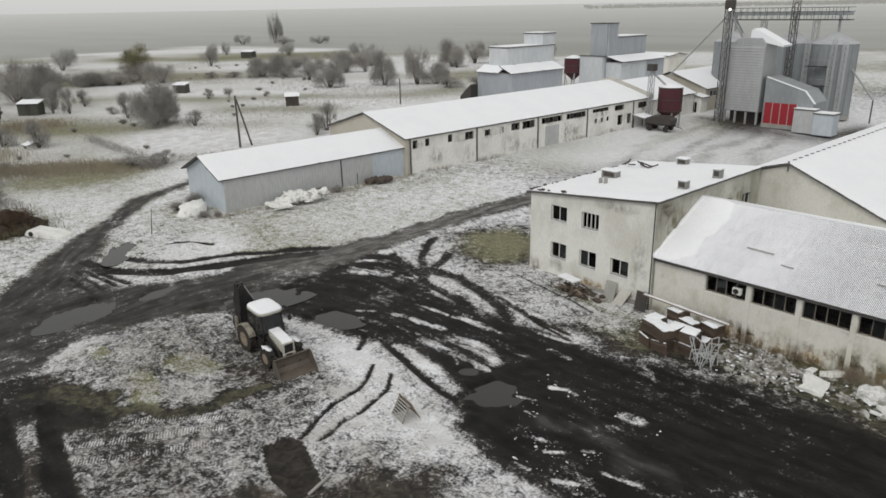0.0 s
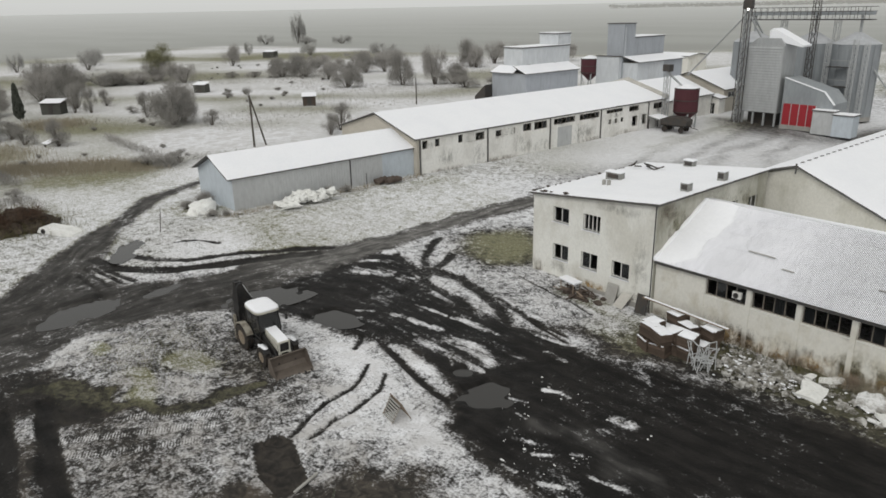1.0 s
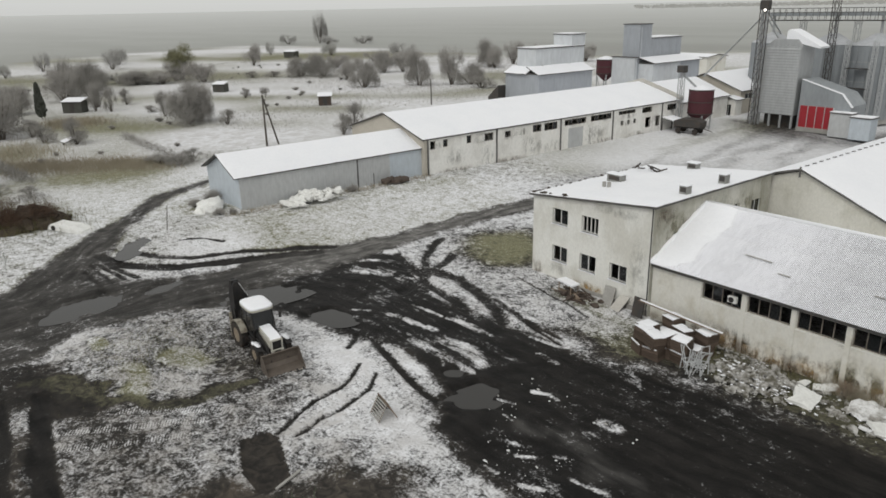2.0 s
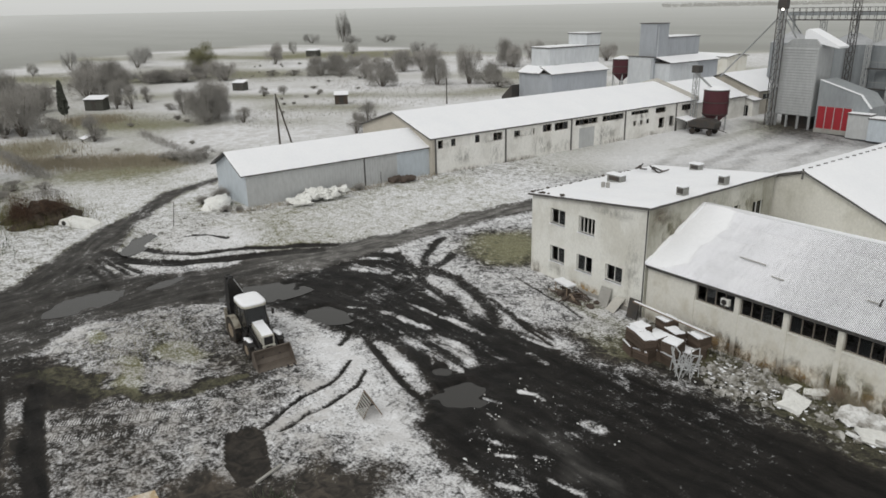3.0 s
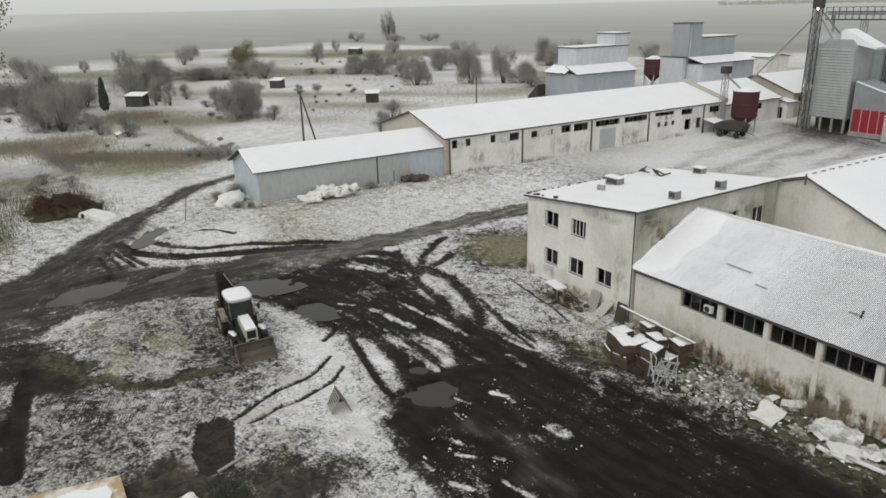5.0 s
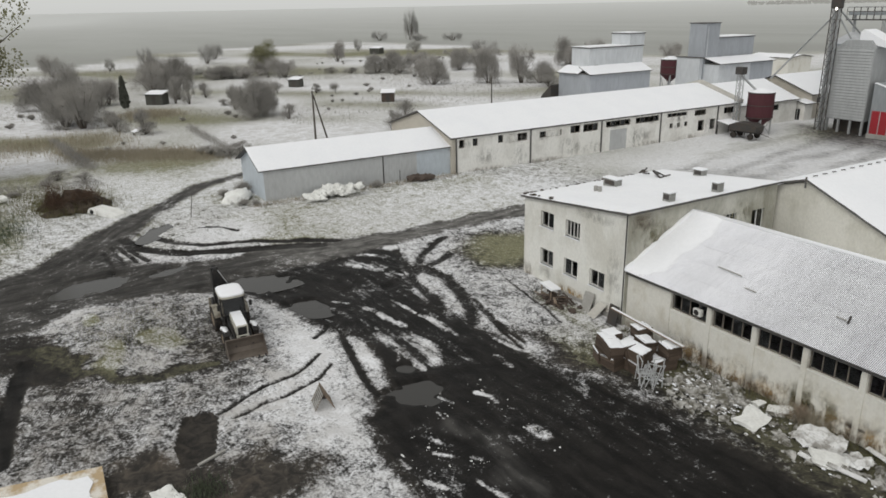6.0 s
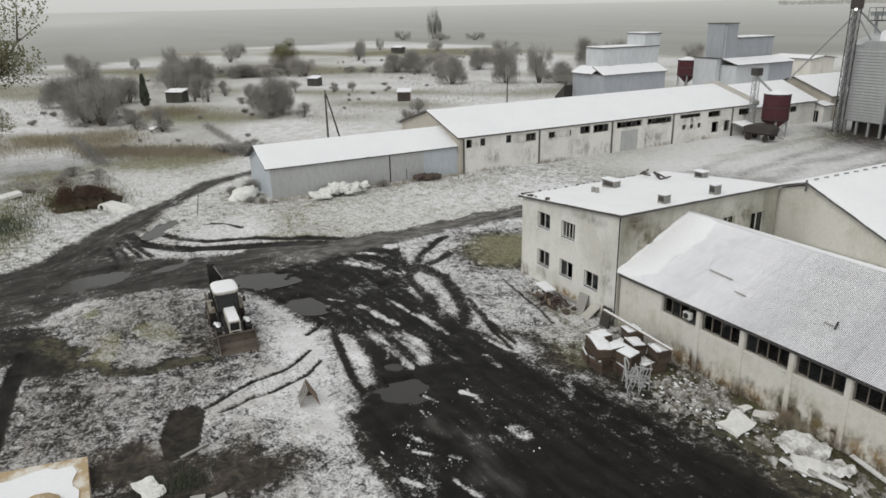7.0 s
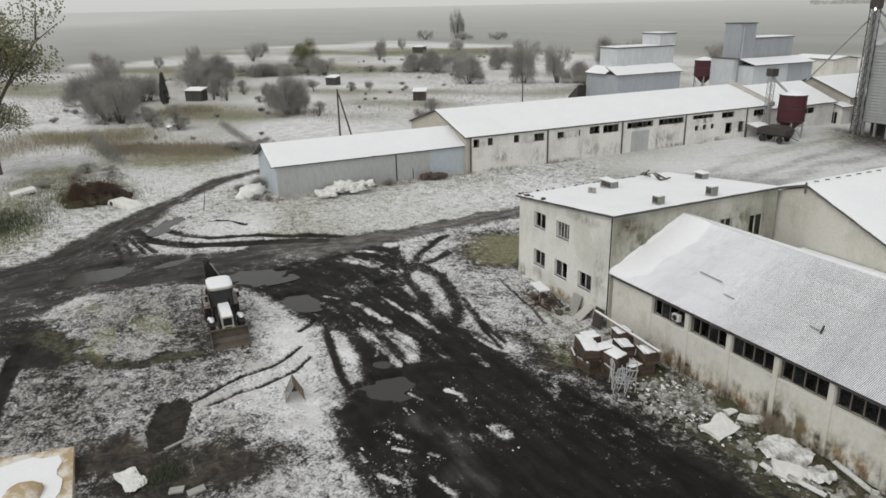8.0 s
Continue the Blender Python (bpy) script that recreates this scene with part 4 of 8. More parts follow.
def stain(parent, place, u, z, w, h, mat, off=0.004):
    """A patch of damp, soot or weathering on a facade: middle u, z and its size."""
    n = 12
    vs, fs, soak = [], [], []
    for j in range(n + 1):
        for i in range(n + 1):
            a, c = 2 * i / n - 1, 2 * j / n - 1
            vs.append((u + a * w / 2, -off, z + c * h / 2))
            soak.append(max(0.0, 1 - math.hypot(a, c) ** 1.5))
    for j in range(n):
        for i in range(n):
            k = j * (n + 1) + i
            fs.append((k, k + 1, k + n + 2, k + n + 1))
    me = bpy.data.meshes.new("stain")
    me.from_pydata(vs, [], fs)
    me.attributes.new("soak", "FLOAT", "POINT").data.foreach_set("value", soak)
    me.materials.append(mat)
    ob = new("stain", me)
    ob.parent, ob.matrix_basis = parent, place


def window(parent, place, u0, u1, z0, z1, columns=2, rows=1, gone=(), set_back=0.12, frame_mat=None, w=0.06, sill=True):
    """A window in a facade's hole: frame with its bars, panes (gone: those broken out), and a sill."""
    fm = frame_mat or WHITE_PAINT
    bm = bmesh.new()
    y0 = set_back
    cu, cz = (u1 - u0 - w) / columns, (z1 - z0 - w) / rows
    lights = [(w + cu * c, cu * (c + 1), z0 + w + cz * r, z0 + cz * (r + 1)) for c in range(columns) for r in range(rows)]
    facade(bm, Matrix.Translation((u0, y0, 0)), u1 - u0, z0, z1, lights, thick=0.06)
    ob = part("window", bm, fm, parent, at=place)
    k = 0
    for c in range(columns):
        for r in range(rows):
            if k not in gone:
                p = bmesh.new()
                box(p, u0 + (u1 - u0) * c / columns + w / 2, u0 + (u1 - u0) * (c + 1) / columns - w / 2, y0 + 0.025, y0 + 0.033,
                    z0 + (z1 - z0) * r / rows + w / 2, z0 + (z1 - z0) * (r + 1) / rows - w / 2)
                part("pane", p, GLASS, ob)
            k += 1
    if sill:
        s = bmesh.new()
        box(s, u0 - 0.05, u1 + 0.05, -0.07, set_back, z0 - 0.05, z0)
        part("sill", s, SNOW, ob)
    return ob


def snow_slab(parent, p00, p10, p11, p01, depth=0.14, step=0.45, seed=0, uneven=0.05, mat=None, name="snow_cover"):
    """Snow on a roof slope with corners p00 to p01: uneven on top, rounded off at the edges."""
    p = [Vector(q) for q in (p00, p10, p11, p01)]
    nu, nv = max(3, int((p[1] - p[0]).length / step)), max(3, int((p[3] - p[0]).length / step))
    bm, grid = bmesh.new(), []
    for j in range(nv + 1):
        row = []
        for i in range(nu + 1):
            u, v = i / nu, j / nv
            q = (p[0] * (1 - u) + p[1] * u) * (1 - v) + (p[3] * (1 - u) + p[2] * u) * v
            rim = i in (0, nu) or j in (0, nv)
            h = 0.0 if rim else depth + uneven * noise.noise(q * 0.6 + Vector((seed, 0, 0))) + uneven * 0.5 * noise.noise(q * 2.1)
            if not rim and (i in (1, nu - 1) or j in (1, nv - 1)):
                h *= 0.8
            if rim:
                q = q + Vector((noise.noise(q * 1.3), noise.noise(q * 1.3 + Vector((9, 0, 0))), 0)) * 0.06
            row.append(bm.verts.new(q + Vector((0, 0, h + 0.006))))
        grid.append(row)
    for j in range(nv):
        for i in range(nu):
            bm.faces.new((grid[j][i], grid[j][i + 1], grid[j + 1][i + 1], grid[j + 1][i]))
    bmesh.ops.recalc_face_normals(bm, faces=bm.faces[:])
    return part(name, bm, mat or SNOW, parent, "white roof snow", smooth=True)


def roof_deck(parent, p00, p10, p11, p01, thick=0.12, mat=None, name="roof"):
    bm = bmesh.new()
    top = [bm.verts.new(q) for q in (p00, p10, p11, p01)]
    low = [bm.verts.new((q[0], q[1], q[2] - thick)) for q in (p00, p10, p11, p01)]
    faces = [bm.faces.new(top), bm.faces.new(low[::-1])]
    for i in range(4):
        faces.append(bm.faces.new((top[i], low[i], low[(i + 1) % 4], top[(i + 1) % 4])))
    bmesh.ops.recalc_face_normals(bm, faces=faces)
    return part(name, bm, mat or FASCIA, parent)


def face_east(x, y):
    """Place of a facade whose outer face looks towards +x, running towards +y from (x, y)."""
    return pose(x, y, 0, 0, 0, 90)


# ---- two-storey office block ----
def office_block():
    o = thing("office_building", "two-storey pale plastered building with empty windows and a snowy flat roof", "building")
    x0, x1, y0, y1 = -29.0, -19.4, 31.3, 44.45
    zl, zr, foot = 6.02, 6.98, -0.2
    front = [(1.75, 3.08, 4.43, 5.47), (4.25, 5.6, 4.40, 5.47), (1.80, 3.12, 1.83, 2.91), (4.2, 5.52, 1.81, 2.91), (6.62, 7.93, 1.86, 2.91)]
    south = pose(x0, y0, 0)
    bm = bmesh.new()
    facade(bm, south, x1 - x0, foot, zl, front, z1b=zr)
    part("front_wall", bm, PLASTER, o, "stained off-white plaster wall")
    gone = ((0, 2), (0, 1, 2, 3), (0,), (1,), (0,))
    for h, g in zip(front, gone):
        window(o, south, *h, columns=4 if g == (0, 1, 2, 3) else 2, gone=g)
    side = [(8.35, 9.35, 4.7, 5.62), (10.85, 12.1, 4.0, 5.5)]
    east = face_east(x1, y0 + 0.3)
    bm = bmesh.new()
    side = [(a - 0.3, b - 0.3, c, d) for a, b, c, d in side]
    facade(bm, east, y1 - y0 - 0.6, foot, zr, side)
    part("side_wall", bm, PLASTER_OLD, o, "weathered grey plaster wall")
    for h in side:
        window(o, east, *h, columns=2, gone=(0,))
    bm = bmesh.new()
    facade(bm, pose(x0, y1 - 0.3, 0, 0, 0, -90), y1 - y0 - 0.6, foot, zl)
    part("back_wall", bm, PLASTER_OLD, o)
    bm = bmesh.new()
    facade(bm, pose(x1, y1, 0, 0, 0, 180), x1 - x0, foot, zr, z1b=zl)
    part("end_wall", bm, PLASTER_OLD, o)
    bm = bmesh.new()
    box(bm, x0 + 0.3, x1 - 0.3, y0 + 0.3, y1 - 0.3, 3.2, 3.4)
    part("upper_floor", bm, CONCRETE, o)
    e = 0.22
    sl = (zr - zl) / (x1 - x0)
    c = [(x0 - e, y0 - e, zl + 0.13 - e * sl), (x1 + e, y0 - e, zr + 0.13 + e * sl), (x1 + e, y1 + 0.05, zr + 0.13 + e * sl), (x0 - e, y1 + 0.05, zl + 0.13 - e * sl)]
    roof_deck(o, *c, thick=0.13)
    snow_slab(o, *c, depth=0.10, seed=3)
    for u, z, w, h, mat in ((0.5, 0.8, 1.6, 1.6, STAIN_BROWN), (2.4, 1.3, 2.0, 1.0, STAIN_GREY), (8.7, 3.0, 1.4, 4.5, STAIN_GREY), (5.0, 0.7, 4.0, 0.9, STAIN_OCHRE), (8.4, 0.7, 2.2, 1.1, STAIN_BROWN), (7.2, 6.2, 4.5, 0.8, STAIN_GREY)):
        stain(o, south, u, z, w, h, mat)
    for u, z, w, h, mat in ((2.0, 5.2, 4.0, 2.6, STAIN_MOSS), (6.0, 5.6, 5.0, 2.4, STAIN_GREY), (0.8, 6.2, 2.4, 1.6, STAIN_BROWN), (9.6, 5.0, 4.0, 3.0, STAIN_MOSS)):
        stain(o, east, u, z, w, h, mat)
    # lighter repair band and plinth edge of the walls
    bm = bmesh.new()
    box(bm, x0 - 0.04, x1 + 0.02, y0 - 0.05, y0 - 0.002, foot, 0.62)
    part("plinth", bm, CONCRETE, o)
    bm = bmesh.new()
    box(bm, x1 + 0.001, x1 + 0.005, y0, y0 + 0.3, foot, zr)
    part("corner_coat", bm, PLASTER_OLD, o)
    bm = bmesh.new()
    tube(bm, (x1 - 0.06, y0 - 0.05, 0.3), (x1 - 0.06, y0 - 0.05, zr), 0.035, n=8)
    part("downpipe", bm, STEEL_DARK, o)
    roof = lambda x: zl + 0.22 + (x - x0) * sl
    for x, y, sx, sy, h in ((-26.4, 36.7, 0.6, 0.27, 0.5), (-19.75, 39.0, 0.24, 0.26, 0.55), (-19.85, 34.9, 0.27, 0.24, 0.50), (-24.6, 43.2, 0.38, 0.25, 0.42)):
        bm = bmesh.new()
        box(bm, x - sx, x + sx, y - sy, y + sy, roof(x) - 0.2, roof(x) + h)
        v = part("roof_vent", bm, VENT, o, "grey louvred roof vent capped with snow")
        bm = bmesh.new()
        box(bm, x - sx * 0.75, x + sx * 0.75, y - sy - 0.012, y - sy - 0.002, roof(x) + h * 0.25, roof(x) + h * 0.85)
        part("louvre", bm, STEEL_DARK, v)
        bm = bmesh.new()
        soft_box(bm, x - sx - 0.06, x + sx + 0.06, y - sy - 0.06, y + sy + 0.06, roof(x) + h, roof(x) + h + 0.11, 0.05)
        part("vent_cap", bm, SNOW, v)
    for x in (-25.75, -25.35):
        bm = bmesh.new()
        tube(bm, (x, 34.6, roof(x) - 0.1), (x, 34.6, roof(x) + 0.35), 0.13, n=10)
        part("roof_pipe", bm, CONCRETE, o)
    rng = random.Random(4)
    bm = bmesh.new()
    for k in range(34):
        x, y = (x0 + rng.uniform(0.0, 0.25), y0 + 12.5 * rng.random() ** 1.4) if k % 4 else (x0 + 3.0 * rng.random(), y0 + rng.uniform(-0.1, 0.1))
        lump(bm, (x, y, roof(x) - 0.01), (rng.uniform(0.06, 0.2), rng.uniform(0.06, 0.16), rng.uniform(0.04, 0.1)), k, 1, 0.9, False)
    tagged(part("edge_moss", bm, EARTH, o, "dark moss clumps along the roof edge"), kind="stuff")
    bm = bmesh.new()
    for k in range(9):
        a = Vector((-27.0 + rng.uniform(-1.2, 1.2), 41.2 + rng.uniform(-0.5, 0.5), roof(-26.4) + 0.05))
        tube(bm, a, a + Vector((rng.uniform(-1.1, 1.1), rng.uniform(-0.6, 0.6), rng.uniform(0.05, 0.35))), 0.055, n=5)
    tagged(part("roof_debris", bm, STEEL_DARK), "tangle of dark metal bars lying on the snowy roof", "debris")


office_block()


# ---- low workshop with the corrugated roof ----
def workshop():
    o = thing("workshop", "long low plastered workshop with a corrugated roof under thin snow", "building")
    x0, x1, y0, y1 = -19.35, 9.0, 31.5, 41.8
    top, foot = 3.62, -0.4
    bays = [-16.25 + 2.66 * k for k in range(10)]
    holes = [(b - x0 + 0.16, b - x0 + 2.50, 2.45, 3.53) for b in bays[:-1]]
    south = pose(x0, y0, 0)
    bm = bmesh.new()
    facade(bm, south, x1 - x0, foot, top, holes)
    part("front_wall", bm, PLASTER_CREAM, o, "stained cream plaster wall")
    rng = random.Random(8)
    for k, h in enumerate(holes):
        window(o, south, *h, columns=4, gone=[i for i in range(4) if rng.random() < 0.6], w=0.045, frame_mat=BRICK_DARK, sill=False)
        bm = bmesh.new()
        box(bm, h[0] - 0.02, h[1] + 0.02, -0.03, 0.0, h[2] - 0.07, h[2] - 0.005)
        part("sill", bm, PLASTER, o, at=south)
    for b in bays:
        bm = bmesh.new()
        box(bm, b - x0 - 0.13, b - x0 + 0.13, -0.05, -0.002, foot, top - 0.02)
        part("pilaster", bm, PLASTER_CREAM, o, at=south)
    for k, b in enumerate(bays[:-1]):
        u = b - x0 + 1.33
        stain(o, south, u + rng.uniform(-0.3, 0.3), rng.uniform(0.3, 0.55), 3.6, rng.uniform(1.3, 1.8), STAIN_OCHRE)
        stain(o, south, u + rng.uniform(-0.5, 0.5), 0.1, 3.0, rng.uniform(0.9, 1.5), STAIN_BROWN, 0.006)
        stain(o, south, u + rng.uniform(-0.4, 0.4), 1.0, 3.4, rng.uniform(0.5, 0.9), STAIN_GREY, 0.005)
        stain(o, south, holes[k][rng.choice((0, 1))] + rng.uniform(-0.15, 0.15), rng.uniform(2.5, 2.9), rng.uniform(0.7, 1.2), rng.uniform(0.6, 1.0), STAIN_SOOT, 0.007)
    stain(o, south, -7.8 - x0, 0.8, 3.0, 2.4, STAIN_MOSS, 0.008)
    stain(o, south, 1.2, 0.2, 3.4, 1.3, STAIN_BROWN)
    for b in bays:
        stain(o, south, b - x0 + rng.uniform(-0.1, 0.1), 0.2, 0.9, 1.6, STAIN_BROWN, 0.054)
    for name, place, ln in (("back_wall", pose(x1, y1, 0, 0, 0, 180), x1 - x0), ):
        bm = bmesh.new()
        facade(bm, place, ln, foot, top)
        part(name, bm, PLASTER_OLD, o)
    ridge_y, ridge_z, ey, ez = 36.65, 6.38, 31.2, 3.68
    bm = bmesh.new()
    prism(bm, [(y0 + 0.3, foot), (y1 - 0.3, foot), (y1 - 0.3, top), (ridge_y, ridge_z - 0.2), (y0 + 0.3, top)], "x", x1 - 0.3, x1)
    part("end_wall", bm, PLASTER_OLD, o)
    # roof timbers and boarding under the sheets
    roof_deck(o, (x0 + 0.05, ey + 0.12, ez - 0.03), (x1 + 0.2, ey + 0.12, ez - 0.03), (x1 + 0.2, ridge_y, ridge_z - 0.06), (x0 + 0.05, ridge_y, ridge_z - 0.06), 0.10, WOOD, "boarding")
    back = [(x0 + 0.05, ridge_y, ridge_z), (x1 + 0.2, ridge_y, ridge_z), (x1 + 0.2, y1 + 0.3, ez), (x0 + 0.05, y1 + 0.3, ez)]
    roof_deck(o, *back, 0.06, CONCRETE, "back_roof")
    snow_slab(o, *back, depth=0.07, step=0.8, seed=11)
    bm = bmesh.new()
    tube(bm, (x0 + 0.1, ridge_y, ridge_z + 0.02), (x1 + 0.2, ridge_y, ridge_z + 0.02), 0.13, n=10)
    part("ridge_cap", bm, SNOW, o, smooth=True)
    bm = bmesh.new()
    box(bm, x0, x1 + 0.1, ey + 0.1, ey + 0.16, ez - 0.2, ez - 0.04)
    part("eaves_board", bm, FASCIA, o)
    # corrugated sheets, laid in courses
    slope = Vector((0, ridge_y - ey, ridge_z - ez))
    rows, wide, waves = 5, 1.13, 15
    run = slope.length / rows
    tilt = math.atan2(slope.z, slope.y)
    me = bpy.data.meshes.new("roof_sheet")
    n = waves * 6
    vs, fs, crest = [], [], []
    for j in range(2):
        for i in range(n + 1):
            c = math.cos(2 * math.pi * i / 6)
            vs.append((wide * i / n, (-0.07 if j == 0 else run), 0.017 * c + (0.012 if j == 0 else 0.0)))
            crest.append(0.5 + 0.5 * c)
    for i in range(n):
        fs.append((i, i + 1, n + 2 + i, n + 1 + i))
    me.from_pydata(vs, [], fs)
    me.attributes.new("crest", "FLOAT", "POINT").data.foreach_set("value", crest)
    me.polygons.foreach_set("use_smooth", [True] * len(me.polygons))
    me.materials.append(SHEET)
    for r in range(rows):
        base = Vector((0, ey, ez + 0.06)) + slope * (r / rows)
        for c in range(int((x1 + 0.2 - x0) / wide)):
            sh = new("roof_sheet", me)
            sh.parent = o
            sh.matrix_basis = Matrix.Translation((x0 + 0.02 + c * wide, base.y, base.z + rng.uniform(0, 0.005))) @ Matrix.Rotation(tilt + rng.uniform(-0.0012, 0.0012), 4, "X")
    # snow that has not slid off, thinning out away from the office
    nx, ns = 60, 36
    vs, fs = [], []
    up = Vector((0, -slope.z, slope.y)).normalized()
    for j in range(ns + 1):
        for i in range(nx + 1):
            q = Vector((x0 + 0.02 + 12.5 * i / nx, ey - 0.05, ez + 0.06)) + slope * (j / ns)
            lift = 0.05 - 0.10 * max(0.0, min(1.0, (q.x - x0 - 0.9 - 0.8 * j / ns + 1.0 * noise.noise(q * 0.45) + 0.5 * noise.noise(q * 1.7)) / 1.6)) - 0.03 * max(0, 1 - j / 4)
            vs.append(tuple(q + up * max(lift, -0.02)))
    for j in range(ns):
        for i in range(nx):
            k = j * (nx + 1) + i
            fs.append((k, k + 1, k + nx + 2, k + nx + 1))
    bm, rings = bmesh.new(), []
    for k in range(61):
        q = Vector((x0 + 0.02, ey - 0.05, ez + 0.11)) + slope * (k / 60)
        r = 0.10 * (1 + 0.75 * noise.noise(q * 1.9) + 0.4 * noise.noise(q * 5.1)) * min(1, (60 - k) / 2 + 0.2, k / 2 + 0.2)
        rings.append([bm.verts.new(q + Vector((math.cos(a) * r * 1.3, 0, math.sin(a) * r))) for a in np.linspace(0, 2 * math.pi, 9)[:-1]])
    for a, b in zip(rings, rings[1:]):
        for i in range(8):
            bm.faces.new((a[i], a[(i + 1) % 8], b[(i + 1) % 8], b[i]))
    bmesh.ops.recalc_face_normals(bm, faces=bm.faces[:])
    part("verge_snow", bm, SNOW, o, "lumpy snow along the roof's edge", smooth=True)
    me = bpy.data.meshes.new("snow_cover")
    me.from_pydata(vs, [], fs)
    me.polygons.foreach_set("use_smooth", [True] * len(me.polygons))
    me.materials.append(SNOW)
    new("snow_cover", me).parent = o
    for x, s, ln in ((-14.8, 0.40, 1.6), (-12.6, 0.28, 0.7), (-8.0, 0.32, 0.5)):
        p = Vector((x, ey, ez + 0.13)) + slope * s
        bm = bmesh.new()
        box(bm, 0, ln, -0.03, 0.03, 0, 0.03)
        part("loose_batten", bm, CONCRETE, o, at=Matrix.Translation(p) @ pose(0, 0, 0, 28, 0, -6))
    bm = bmesh.new()
    p = Vector((-7.4, ey, ez + 0.1)) + slope * 0.3
    tube(bm, p, p + Vector((0.05, 0.1, 0.35)), 0.05, n=8)
    part("vent_pipe", bm, STEEL_DARK, o)
    # low snowed-up roof between the ridge and the hall's gable
    link = [(-17.3, 42.15, 3.55), (9, 42.15, 3.55), (9, 44.75, 3.6), (-17.3, 44.75, 3.6)]
    roof_deck(o, *link, 0.15, FASCIA, "link_roof")
    snow_slab(o, *link, depth=0.14, step=0.7, seed=17, uneven=0.08)
    # outdoor unit of an air conditioner by the second pier
    a = thing("air_conditioner", "white outdoor air conditioner unit fixed beside a workshop window", "air conditioner", pose(-14.15, 31.42, 2.82) @ Matrix.Scale(0.74, 4))
    bm = bmesh.new()
    soft_box(bm, -0.33, 0.33, -0.28, 0.0, 0.0, 0.5, 0.03)
    part("casing", bm, WHITE_PAINT, a)
    bm = bmesh.new()
    tube(bm, (-0.05, -0.295, 0.25), (-0.05, -0.27, 0.25), 0.21, n=20)
    part("fan_grille", bm, DARK, a, "round black grille")
    for x in (-0.28, 0.28):
        bm = bmesh.new()
        box(bm, x - 0.02, x + 0.02, -0.32, 0.05, -0.05, 0.0)
        part("bracket", bm, STEEL_DARK, a)


workshop()


# ---- hall behind the workshop ----
def hall():
    o = thing("hall", "large hall with a weathered gable wall and a wide snow-covered roof", "building")
    ya, yb, ax, az = 44.85, 86.0, -17.6, 7.45
    lx, lz, rx, rz = -20.0, 6.7, -6.0, 2.36
    bm = bmesh.new()
    prism(bm, [(lx + 0.2, -0.3), (rx - 0.2, -0.3), (rx - 0.2, rz), (ax, az - 0.1), (lx + 0.2, lz)], "y", ya, ya + 0.35)
    part("gable_wall", bm, PLASTER_GABLE, o, "stained beige gable wall")
    for x, z, name in ((lx + 0.2, lz, "side_wall"), (rx - 0.5, rz, "side_wall")):
        bm = bmesh.new()
        box(bm, x, x + 0.3, ya + 0.35, yb - 0.35, -0.3, z)
        part(name, bm, PLASTER_OLD, o)
    bm = bmesh.new()
    prism(bm, [(lx + 0.2, -0.3), (rx - 0.2, -0.3), (rx - 0.2, rz), (ax, az - 0.1), (lx + 0.2, lz)], "y", yb - 0.35, yb)
    part("end_wall", bm, PLASTER_OLD, o)
    for a, b, s in (((lx - 0.2, lz), (ax, az), 21), ((ax, az), (rx + 0.2, rz), 22)):
        c = [(a[0], ya - 0.25, a[1] + 0.12), (b[0], ya - 0.25, b[1] + 0.12), (b[0], yb + 0.2, b[1] + 0.12), (a[0], yb + 0.2, a[1] + 0.12)]
        roof_deck(o, *c, 0.14)
        snow_slab(o, *c, depth=0.11, step=0.7, seed=s)
    bm = bmesh.new()
    box(bm, ax - 0.05, ax + 0.05, ya - 0.32, ya - 0.26, az - 0.45, az + 0.25)
    part("ridge_bracket", bm, FASCIA, o)
    for k in range(40):
        bm = bmesh.new()
        tube(bm, (ax - 0.07, ya + 0.5 + k * 1.0, az + 0.2), (ax + 0.07, ya + 0.75 + k * 1.0, az + 0.22), 0.035, n=6)
        part("ridge_clip", bm, FASCIA, o)


hall()


# ---- grey metal store ----
def ribbed(bm, place, length, z0, z1, pitch=0.28, depth=0.02, thick=0.08, holes=()):
    """Upright-ribbed sheet cladding in one run along +x of place, outer face near y = 0."""
    o = bmesh.new()
    pts, k = [(0, 0)], 0.05
    while k < length - 0.12:
        pts += [(k, 0), (k, -depth), (k + 0.07, -depth), (k + 0.07, 0)]
        k += pitch
    prism(o, pts + [(length, 0), (length, thick), (0, thick)], "z", z0, z1)
    join(bm, o, place)


